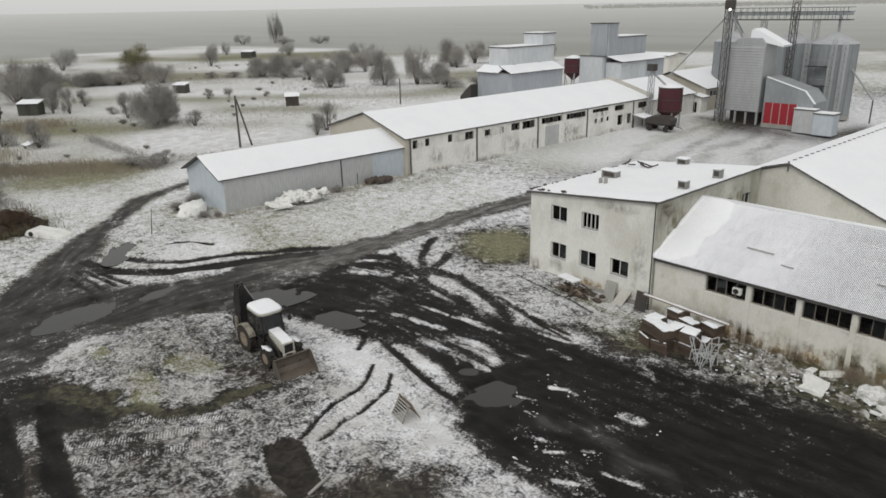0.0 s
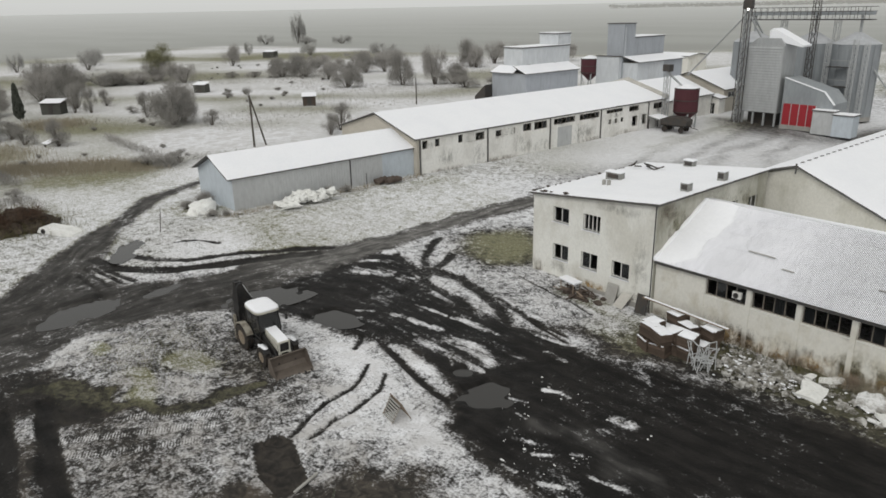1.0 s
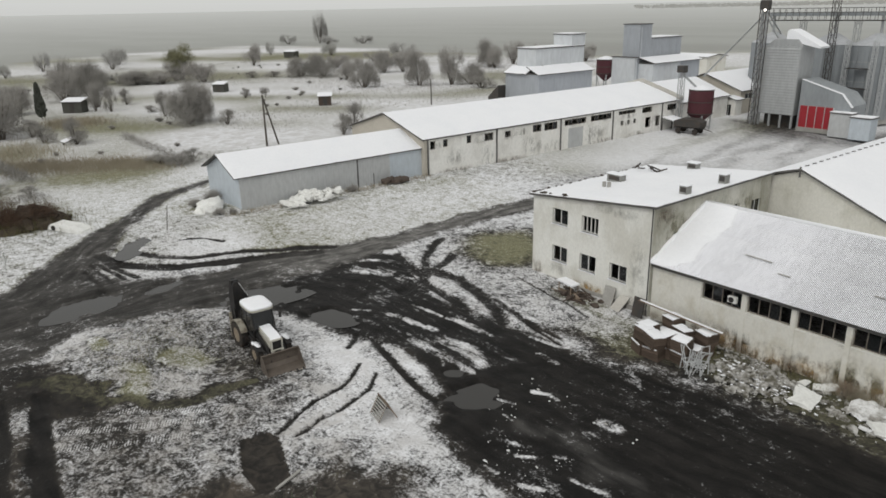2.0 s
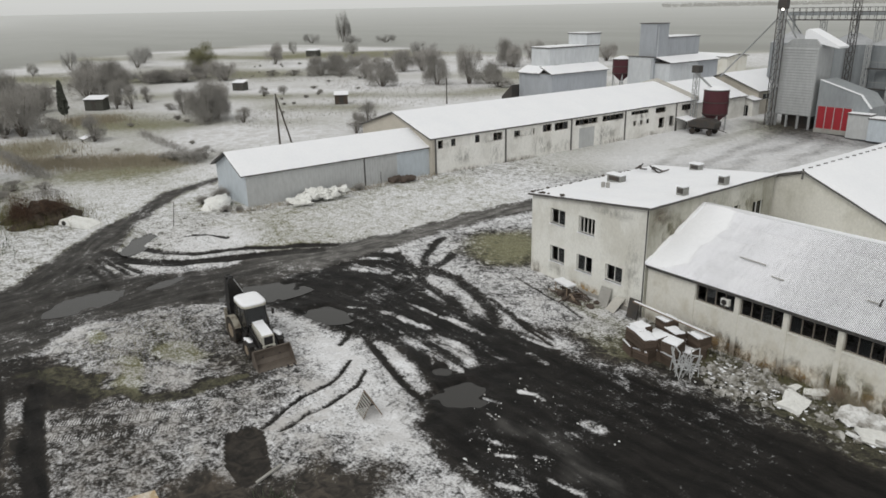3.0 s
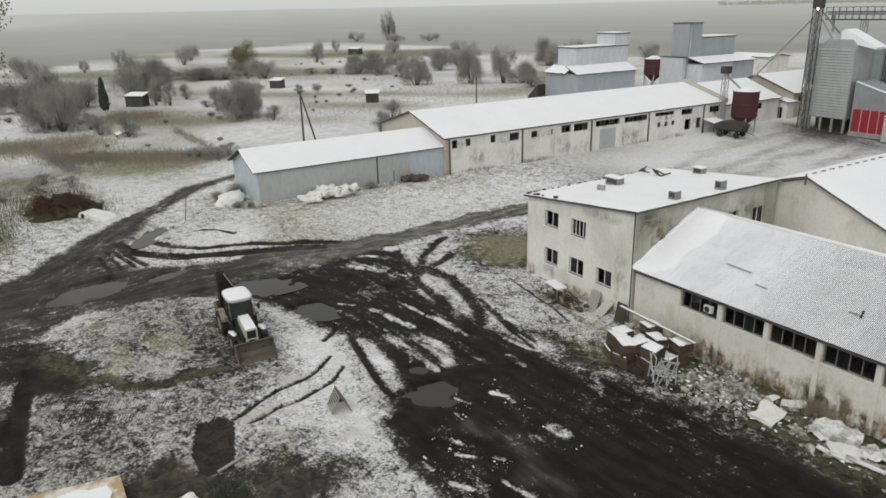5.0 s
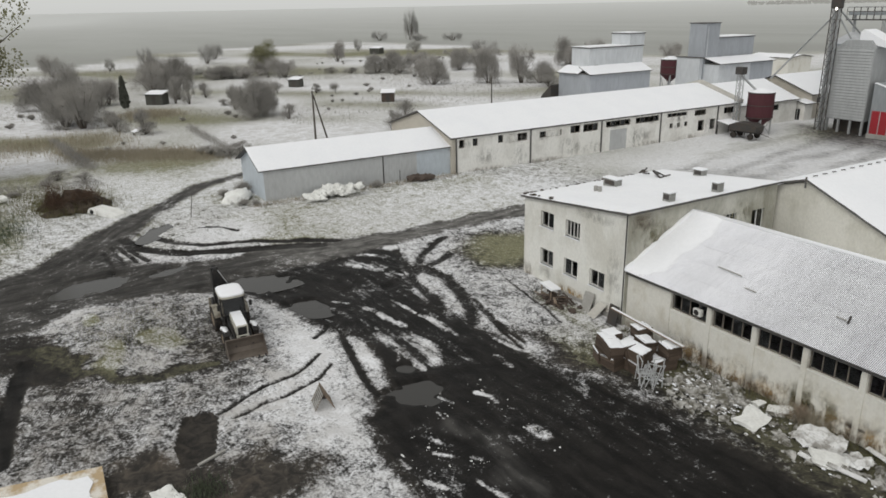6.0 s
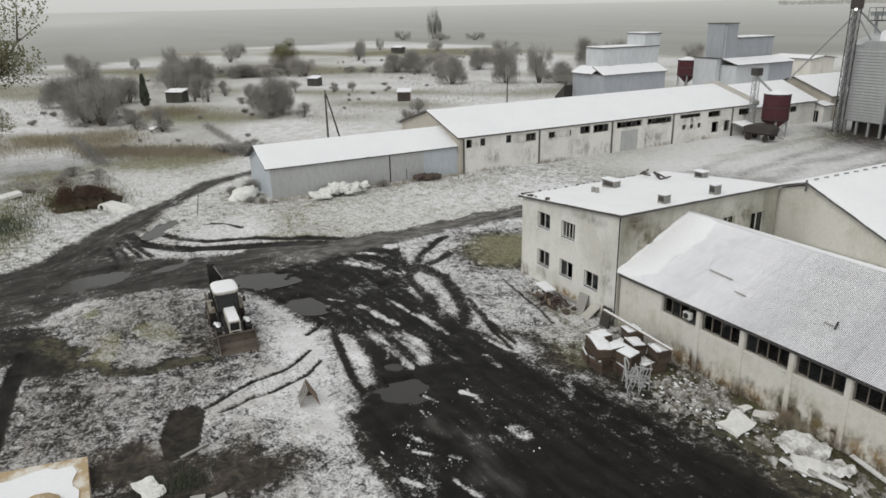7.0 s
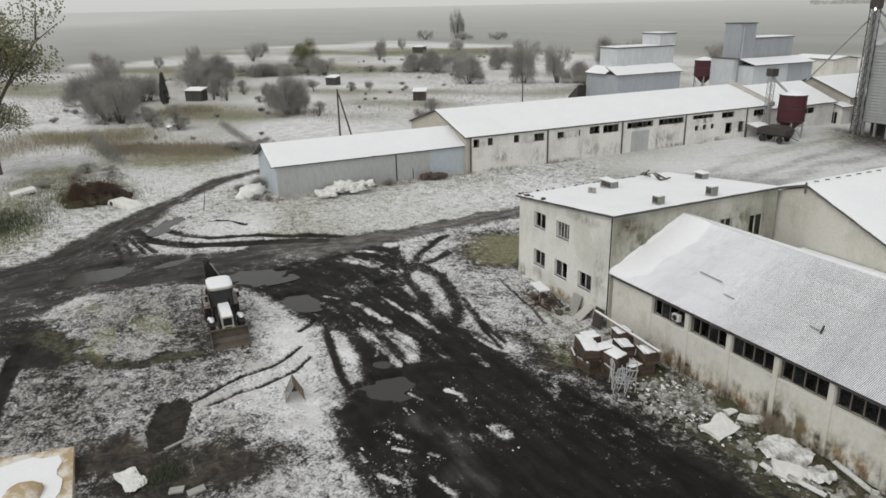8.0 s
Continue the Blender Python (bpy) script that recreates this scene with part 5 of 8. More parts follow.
def metal_store():
    o = thing("metal_store", "low grey sheet-metal store with a snowy gable roof", "building")
    x0, x1, y0, y1 = -61.3, -54.05, 20.9, 40.7
    foot, eave, rx, rz = 1.3, 4.55, -57.7, 6.12
    for name, a, b, mat in (("wall_panel", y0, 32.8, SIDING), ("door_panel", 32.86, 36.6, SIDING), ("wall_panel", 36.6, y1, SIDING_BLUE)):
        bm = bmesh.new()
        ribbed(bm, face_east(x1, a), b - a, foot, eave)
        part(name, bm, mat, o)
    bm = bmesh.new()
    box(bm, x1 - 0.02, x1 + 0.05, 32.78, 32.88, foot, eave)
    part("door_post", bm, STEEL_DARK, o)
    bm = bmesh.new()
    box(bm, x1 + 0.02, x1 + 0.05, 34.6, 34.66, foot, 2.9)
    part("door_post", bm, STEEL_DARK, o)
    for y, n in ((y0, "gable_wall"), (y1 - 0.08, "back_gable")):
        bm = bmesh.new()
        prism(bm, [(x0, foot), (x1 - 0.09, foot), (x1 - 0.09, eave), (rx, rz - 0.06), (x0, eave)], "y", y, y + 0.08)
        part(n, bm, SIDING_BLUE, o)
    bm = bmesh.new()
    ribbed(bm, pose(x0, y1, 0, 0, 0, -90), y1 - y0, foot, eave)
    part("back_wall", bm, SIDING, o)
    for a, b, s in (((x0 - 0.15, eave - 0.05), (rx, rz), 31), ((rx, rz), (x1 + 0.15, eave - 0.05), 32)):
        c = [(a[0], y0 - 0.5, a[1] + 0.09), (b[0], y0 - 0.5, b[1] + 0.09), (b[0], y1 + 0.02, b[1] + 0.09), (a[0], y1 + 0.02, a[1] + 0.09)]
        roof_deck(o, *c, 0.10)
        snow_slab(o, *c, depth=0.09, step=0.5, seed=s, uneven=0.03)


metal_store()


# ---- long whitewashed barn ----
def long_barn():
    o = thing("long_barn", "long whitewashed barn of wall panels with a snowy gable roof", "building")
    x0, x1, y0, y1 = -67.3, -53.5, 40.85, 84.9
    foot, eave, rx, rz = 1.0, 5.44, -60.4, 7.45
    openings = [(41.3, 42.0, 4.35, 5.2, 1), (43.0, 43.65, 4.4, 5.2, 1), (46.2, 46.9, 4.38, 5.22, 1), (47.6, 50.1, 4.3, 5.15, 4),
                (51.8, 54.9, 4.35, 5.02, 4), (56.15, 57.6, 4.38, 5.22, 2), (58.05, 60.3, 4.33, 5.22, 3), (61.5, 65.4, 4.5, 5.2, 5), (66.25, 70.2, 4.5, 5.2, 5),
                (71.6, 75.1, 4.72, 5.2, 4), (76.45, 78.6, 4.5, 5.2, 2), (77.25, 78.45, 2.5, 3.85, 1), (79.5, 80.5, 2.5, 3.85, 1), (82.0, 84.2, 4.3, 5.1, 3)]
    small = [(72.1 + 1.3 * k, 72.7 + 1.3 * k, 3.35, 3.95, 1) for k in range(3)]
    gate = (62.2, 64.9, foot + 0.001, 4.15)
    east = face_east(x1, y0)
    holes = [(a - y0, b - y0, c, d) for a, b, c, d, _ in openings + small]
    bm = bmesh.new()
    facade(bm, east, y1 - y0, foot, eave, holes + [(gate[0] - y0, gate[1] - y0, gate[2], gate[3])])
    part("front_wall", bm, PANEL, o, "streaked whitewashed wall")
    rng = random.Random(12)
    for (a, b, c, d, n), h in zip(openings + small, holes):
        pale = a in (51.8, )
        w = window(o, east, *h, columns=n, gone=[k for k in range(n) if rng.random() < 0.5 and not pale], w=0.05, frame_mat=BRICK_DARK, sill=False)
        if pale or a == 47.6:
            bm = bmesh.new()
            box(bm, h[0] + (0.9 if pale else 0.05), h[0] + (2.9 if pale else 1.2), 0.06, 0.11, c + 0.03, d - 0.03)
            part("blocking_board", bm, PANEL, w)
    bm = bmesh.new()
    for k in range(3):
        box(bm, gate[0] - y0 + 0.9 * k + 0.01, gate[0] - y0 + 0.9 * k + 0.89, 0.06, 0.12, foot, 4.14)
    part("gate", bm, SIDING, o, "grey sheet-metal gate", at=east)
    for k, y in enumerate((40.95, 50.5, 60.8, 70.45, 80.8)):
        bm = bmesh.new()
        box(bm, x1 + 0.002, x1 + 0.10, y - 0.08, y + 0.08, foot, eave - 0.02)
        part("downpipe", bm, FASCIA, o, "dark wall joint cover")
    # repaired and dirtier wall sections, each a thin coat
    for y, z, w, h, mat in ((42.4, 4.7, 2.0, 0.9, STAIN_GREY), (48.6, 4.6, 3.6, 1.2, STAIN_GREY), (49.0, 2.6, 2.6, 3.0, STAIN_GREY), (52.2, 4.6, 2.4, 1.2, STAIN_SOOT), (54.2, 4.5, 2.6, 1.0, STAIN_GREY), (55.4, 3.0, 2.4, 2.6, STAIN_GREY),
                            (57.8, 4.7, 1.4, 1.1, STAIN_SOOT), (59.4, 2.4, 4.0, 1.8, STAIN_GREY), (63.0, 4.7, 2.0, 1.0, STAIN_SOOT), (67.5, 2.9, 4.4, 2.6, STAIN_GREY), (68.6, 4.7, 3.0, 1.0, STAIN_SOOT), (73.6, 4.5, 3.4, 1.0, STAIN_SOOT), (73.4, 3.6, 3.0, 1.0, STAIN_GREY),
                            (77.4, 4.8, 2.2, 1.0, STAIN_SOOT), (79.6, 3.0, 3.0, 2.6, STAIN_GREY), (83.0, 4.4, 2.6, 1.6, STAIN_SOOT), (44.5, 1.7, 6.0, 1.0, STAIN_BROWN), (52.0, 1.7, 7.0, 1.0, STAIN_BROWN), (68.5, 1.8, 6.0, 1.0, STAIN_BROWN), (76.0, 1.8, 6.0, 1.2, STAIN_BROWN)):
        stain(o, east, y - y0, z, w, h, mat, 0.014)
    for y, z, w, h in ((44.6, 3.2, 3.2, 2.0), (57.0, 2.6, 2.2, 2.4), (65.9, 2.9, 1.6, 2.6)):
        stain(o, east, y - y0, z, w, h, STAIN_GREY, 0.016)
    bm = bmesh.new()
    box(bm, x1 + 0.002, x1 + 0.12, y0 + 0.2, y1, foot, 1.72)
    part("plinth", bm, CONCRETE, o)
    for y, n in ((y0 - 0.3, "gable_wall"), (y1, "back_gable")):
        bm = bmesh.new()
        prism(bm, [(x0, foot), (x1, foot), (x1, eave), (rx, rz - 0.05), (x0, eave)], "y", y, y + 0.3)
        part(n, bm, GABLE, o, "bare beige gable wall")
    bm = bmesh.new()
    facade(bm, pose(x0, y1, 0, 0, 0, -90), y1 - y0, foot, eave)
    part("back_wall", bm, GABLE, o)
    for a, b, s in (((x0 - 0.12, eave - 0.06), (rx, rz), 41), ((rx, rz), (x1 + 0.12, eave - 0.06), 42)):
        c = [(a[0], y0 - 0.6, a[1] + 0.15), (b[0], y0 - 0.6, b[1] + 0.15), (b[0], y1 + 0.6, b[1] + 0.15), (a[0], y1 + 0.6, a[1] + 0.15)]
        roof_deck(o, *c, 0.14)
        snow_slab(o, *c, depth=0.10, step=0.8, seed=s, uneven=0.04)
    for a, b in (((x0 - 0.1, eave + 0.02), (rx, rz + 0.06)), ((rx, rz + 0.06), (x1 + 0.1, eave + 0.02))):
        bm = bmesh.new()
        prism(bm, [(a[0], a[1]), (b[0], b[1]), (b[0], b[1] + 0.42), (a[0], a[1] + 0.42)], "y", y1 - 0.35, y1 + 0.65)
        part("parapet", bm, RENDER, o, "pale grey coping across the roof's end")


long_barn()


def plain_house(name, label, category, x0, x1, y0, y1, foot, eave, rz, wall, axis="y", windows=(), east=(), seed=0):
    """A gabled building: walls, roof, snow, with openings (u0, u1, low, high) in its south and east walls. axis: the way the ridge runs."""
    o = thing(name, label, category)
    for n, place, ln, hs in (("wall", pose(x0, y0, 0), x1 - x0, windows), ("wall", face_east(x1, y0 + 0.25), y1 - y0 - 0.5, east),
                             ("wall", pose(x1, y1, 0, 0, 0, 180), x1 - x0, ()), ("wall", pose(x0, y1 - 0.25, 0, 0, 0, -90), y1 - y0 - 0.5, ())):
        bm = bmesh.new()
        facade(bm, place, ln, foot, eave, hs, thick=0.25)
        part(n, bm, wall, o)
        for h in hs:
            window(o, place, *h, columns=2, w=0.08, sill=False)
    e = 0.3
    if axis == "y":
        m = (x0 + x1) / 2
        for y in (y0, y1 - 0.25):
            bm = bmesh.new()
            prism(bm, [(x0, eave), (x1, eave), (m, rz - 0.06)], "y", y, y + 0.25)
            part("gable", bm, wall, o)
        slopes = [[(x0 - e, y0 - e, eave - 0.05), (m, y0 - e, rz), (m, y1 + e, rz), (x0 - e, y1 + e, eave - 0.05)],
                  [(m, y0 - e, rz), (x1 + e, y0 - e, eave - 0.05), (x1 + e, y1 + e, eave - 0.05), (m, y1 + e, rz)]]
    else:
        m = (y0 + y1) / 2
        for x in (x0, x1 - 0.25):
            bm = bmesh.new()
            prism(bm, [(y0, eave), (y1, eave), (m, rz - 0.06)], "x", x, x + 0.25)
            part("gable", bm, wall, o)
        slopes = [[(x0 - e, y0 - e, eave - 0.05), (x1 + e, y0 - e, eave - 0.05), (x1 + e, m, rz), (x0 - e, m, rz)],
                  [(x0 - e, m, rz), (x1 + e, m, rz), (x1 + e, y1 + e, eave - 0.05), (x0 - e, y1 + e, eave - 0.05)]]
    for k, c in enumerate(slopes):
        c = [(q[0], q[1], q[2] + 0.12) for q in c]
        roof_deck(o, *c, 0.12)
        snow_slab(o, *c, depth=0.09, step=1.0, seed=seed + k, uneven=0.03)
    return o


plain_house("barn_annex", "low snowy-roofed annex behind the long barn", "building", -66.5, -54.6, 85.9, 99.0, 1.0, 4.75, 7.1, PANEL, "y", east=((6.4, 9.0, 3.5, 4.4),), seed=51)
plain_house("stable", "low pale building with a snowy roof and dark windows", "building", -66.5, -54.0, 101.5, 124.0, 1.0, 5.2, 7.5, GABLE, "y",
            east=((1.0, 3.4, 3.9, 4.8), (5.5, 8.5, 3.7, 4.8), (10, 13, 3.9, 4.8), (15, 19, 3.9, 4.8)), seed=54)
plain_house("porch", "small white lean-to with a dark doorway and snowy roof", "building", -56.6, -53.5, 99.4, 101.2, 1.3, 4.1, 4.5, PANEL, "y", windows=((1.4, 2.4, 1.4, 3.4),), seed=60)
plain_house("cream_house", "small cream house with a dark window and flat snowy roof", "house", -88.2, -79.0, 132.0, 139.0, 1.0, 7.6, 8.0, PLASTER_CREAM, "x", windows=((1.7, 3.6, 5.4, 7.0),), seed=57)


# ---- grain towers clad in sheet metal ----
def clad_block(parent, name, x0, x1, y0, y1, z0, z1, mat, pitch=2.1, snow=True, label=""):
    """A sheet-metal box with upright seams, a thin roof edge and snow on top."""
    bm = bmesh.new()
    pts, k = [(x0, y0)], x0 + pitch / 2
    while k < x1 - 0.1:
        pts += [(k, y0), (k, y0 - 0.02), (k + 0.06, y0 - 0.02), (k + 0.06, y0)]
        k += pitch
    pts.append((x1, y0))
    k = y0 + pitch / 2
    while k < y1 - 0.1:
        pts += [(x1, k), (x1 + 0.02, k), (x1 + 0.02, k + 0.06), (x1, k + 0.06)]
        k += pitch
    prism(bm, pts + [(x1, y1), (x0, y1)], "z", z0, z1)
    ob = part(name, bm, mat, parent, label)
    bm = bmesh.new()
    box(bm, x0 - 0.12, x1 + 0.12, y0 - 0.12, y1 + 0.12, z1 + 0.002, z1 + 0.12)
    part("roof_edge", bm, FASCIA, ob)
    if snow:
        bm = bmesh.new()
        soft_box(bm, x0 - 0.08, x1 + 0.08, y0 - 0.08, y1 + 0.08, z1 + 0.121, z1 + 0.22, 0.05)
        part("snow_cover", bm, SNOW, ob)
    return ob


def lean_to(parent, x0, x1, y0, y1, z_out, z_in, side):
    """A skirt roof sloping out from a tower towards +x ("x") or towards -y ("y")."""
    c = {"x": [(x1, y0, z_out), (x1, y1, z_out), (x0, y1, z_in), (x0, y0, z_in)], "y": [(x0, y0, z_out), (x1, y0, z_out), (x1, y1, z_in), (x0, y1, z_in)]}[side]
    roof_deck(parent, *c, 0.1)
    snow_slab(parent, *c, depth=0.08, step=0.8, uneven=0.02)


def grain_tower_pale():
    o = thing("grain_tower", "stepped grain tower clad in pale grey sheet metal with snowy ledges", "tower")
    clad_block(o, "base_block", -74.2, -67.5, 71.4, 82.8, 1.0, 8.95, TOWER, snow=False, label="dark grey lower block")
    lean_to(o, -69.6, -67.2, 71.0, 83.0, 9.0, 10.0, "x")
    lean_to(o, -74.3, -69.7, 71.0, 73.0, 8.98, 9.9, "y")
    clad_block(o, "upper_block", -73.3, -69.6, 72.9, 83.2, 8.9, 12.3, TOWER_PALE)
    head = clad_block(o, "head_house", -73.2, -69.55, 80.4, 83.3, 12.5, 14.0, TOWER_PALE)
    bm = bmesh.new()
    prism(bm, [(-76.5, 1.0), (-74.3, 1.0), (-74.3, 7.2), (-76.5, 5.4)], "y", 70.0, 76.0)
    part("side_shed", bm, STEEL_DARK, o, "dark lean-to shed")


grain_tower_pale()


def grain_tower_dark():
    o = thing("grain_tower", "tall grain tower clad in blue-grey sheet metal", "tower")
    clad_block(o, "shaft", -72.2, -69.0, 95.8, 98.9, 1.0, 15.0, TOWER, snow=False)
    bm = bmesh.new()
    tube(bm, (-68.93, 96.2, 10.0), (-68.93, 96.2, 14.6), 0.06, n=6)
    part("pipe", bm, TOWER_PALE, o, "pale vertical pipe")
    clad_block(o, "rear_block", -73.5, -69.2, 99.0, 107.6, 1.0, 12.75, TOWER)
    clad_block(o, "base_block", -73.6, -69.1, 95.0, 95.75, 1.0, 9.9, TOWER_PALE, snow=False)
    clad_block(o, "front_block", -69.0, -66.2, 96.0, 103.4, 1.0, 9.0, TOWER_PALE, snow=False)
    clad_block(o, "front_block", -69.0, -66.25, 103.45, 109.0, 1.0, 9.0, TOWER, snow=False)
    lean_to(o, -69.0, -65.8, 95.8, 109.2, 9.15, 9.95, "x")


grain_tower_dark()


def hopper(name, label, x, y, z0, z1, r, foot, mat, mast=False):
    """A steel bin on legs: drum, cone below, legs with braces."""
    o = thing(name, label, "tank")
    bm = bmesh.new()
    tube(bm, (x, y, z0), (x, y, z1), r, n=24)
    d = part("drum", bm, mat, o)
    bm = bmesh.new()
    tube(bm, (x, y, z0 - 0.002), (x, y, z0 - r * 0.75), r * 0.99, r * 0.2, n=24)
    part("cone", bm, mat, o)
    bm = bmesh.new()
    tube(bm, (x, y, z1 + 0.002), (x, y, z1 + 0.45), r * 1.02, r * 0.25, n=24)
    part("lid", bm, SNOW, o, "snow-covered conical lid")
    for zz in (z0 + 0.1, (z0 + z1) / 2, z1 - 0.1):
        bm = bmesh.new()
        tube(bm, (x, y, zz - 0.05), (x, y, zz + 0.05), r * 1.03, n=24)
        part("hoop", bm, STEEL_DARK, d)
    legs = [(x + r * 0.9 * math.cos(a), y + r * 0.9 * math.sin(a)) for a in (0.8, 2.4, 3.9, 5.5)]
    for k, (lx, ly) in enumerate(legs):
        bm = bmesh.new()
        tube(bm, (lx, ly, foot), (lx, ly, z0 + 0.3), 0.1, n=6)
        part("leg", bm, GALV, o)
        nx, ny = legs[(k + 1) % 4]
        bm = bmesh.new()
        tube(bm, (lx, ly, foot + 0.4), (nx, ny, z0 - 0.2), 0.045, n=5)
        part("brace", bm, GALV, o)
    return o


hopper("red_hopper", "dark red steel grain hopper on legs beside the barn", -50.7, 85.4, 3.8, 7.1, 1.62, 1.4, RED_OLD)
hopper("red_hopper", "dark red hopper standing between the grain towers", -75.2, 95.4, 7.1, 9.5, 1.55, 1.4, RED_OLD)


def lattice(parent, name, x, y, z0, z1, w, mat, r=0.05, step=1.2):
    """A square lattice mast."""
    bm = bmesh.new()
    cs = [(x - w, y - w), (x + w, y - w), (x + w, y + w), (x - w, y + w)]
    for cx, cy in cs:
        tube(bm, (cx, cy, z0), (cx, cy, z1), r, n=5)
    z = z0
    while z < z1 - step * 0.5:
        for k in range(4):
            a, b = cs[k], cs[(k + 1) % 4]
            tube(bm, (*a, z), (*b, min(z + step, z1)), r * 0.6, n=4)
            tube(bm, (*a, z), (*b, z), r * 0.6, n=4)
        z += step
    return part(name, bm, mat, parent)


mast = thing("elevator_mast", "slim grey lattice elevator beside the red hopper", "mast")
lattice(mast, "frame", -52.6, 83.4, 1.5, 9.6, 0.3, GALV)
bm = bmesh.new()
box(bm, -53.1, -52.1, 82.9, 83.9, 9.3, 10.2)
part("head", bm, STEEL_DARK, mast)
bm = bmesh.new()
tube(bm, (-52.6, 83.4, 9.2), (-51.0, 85.0, 7.1), 0.14, n=8)
part("spout", bm, GALV, mast)


def trailer():
    o = thing("farm_trailer", "dark tarpaulin-covered farm trailer parked by the barn", "trailer", pose(-49.6, 81.6, 1.72, 0, 0, 8) @ Matrix.Scale(0.85, 4))
    bm = bmesh.new()
    prism(bm, [(-2.1, 1.1), (2.1, 1.1), (2.2, 1.9), (1.2, 2.3), (-1.2, 2.3), (-2.2, 1.9)], "y", -1.1, 1.1)
    part("covered_bed", bm, STEEL_DARK, o)
    bm = bmesh.new()
    box(bm, -2.2, 2.2, -0.7, 0.7, 0.85, 1.09)
    part("chassis", bm, DARK, o)
    for x in (-1.4, 1.3):
        for y in (-0.95, 0.95):
            bm = bmesh.new()
            tube(bm, (x, y - 0.13, 0.45), (x, y + 0.13, 0.45), 0.45, n=16)
            part("wheel", bm, RUBBER, o)
    bm = bmesh.new()
    tube(bm, (2.2, 0, 0.9), (3.6, 0, 0.55), 0.06, n=6)
    part("drawbar", bm, STEEL_DARK, o)
    c = thing("canopy", "small snowy canopy against the barn wall", "canopy", pose(-52.2, 81.9, 0))
    q = [(-1.2, -1.3, 3.6), (1.6, -1.3, 3.1), (1.6, 1.3, 3.1), (-1.2, 1.3, 3.6)]
    roof_deck(c, *q, 0.08, GALV)
    snow_slab(c, *q, depth=0.08, step=0.5)
    for x, y in ((1.4, -1.1), (1.4, 1.1), (-1.1, -1.1), (-1.1, 1.1)):
        bm = bmesh.new()
        tube(bm, (x, y, 1.6), (x, y, 3.05), 0.06, n=6)
        part("post", bm, STEEL_DARK, c)


trailer()


# ---- grain dryer and silos ----
def silo(x, y, r, z0, z1):
    o = thing("silo", "galvanised corrugated grain silo with a conical roof", "silo", group="silos")
    bm = bmesh.new()
    n, rings = 40, int((z1 - z0) / 0.28)
    prev = None
    for j in range(rings * 2 + 1):
        rr = r + (0.035 if j % 2 else -0.035)
        z = z0 + (z1 - z0) * j / (rings * 2)
        ring = [bm.verts.new((x + rr * math.cos(2 * math.pi * i / n), y + rr * math.sin(2 * math.pi * i / n), z)) for i in range(n)]
        if prev:
            for i in range(n):
                bm.faces.new((prev[i], prev[(i + 1) % n], ring[(i + 1) % n], ring[i]))
        prev = ring
    part("drum", bm, SILO_STEEL, o, smooth=True)
    for k in range(12):
        a = 2 * math.pi * k / 12 + 0.1
        bm = bmesh.new()
        tube(bm, (x + (r + 0.07) * math.cos(a), y + (r + 0.07) * math.sin(a), z0), (x + (r + 0.07) * math.cos(a), y + (r + 0.07) * math.sin(a), z1), 0.05, n=5)
        part("stiffener", bm, SILO_STEEL, o)
    bm = bmesh.new()
    tube(bm, (x, y, z1 - 0.02), (x, y, z1 + r * 0.5), r * 1.03, 0.5, n=n)
    part("roof", bm, SILO_ROOF, o, "frosted conical roof")
    bm = bmesh.new()
    tube(bm, (x, y, z0 - 0.6), (x, y, z0 + 0.01), r * 1.02, n=n)
    part("base_ring", bm, CONCRETE, o)


for sx, sy in ((-54.8, 111.0), (-45.5, 110.4), (-39.2, 110.0)):
    silo(sx, sy, 3.1, 1.9, 12.0)


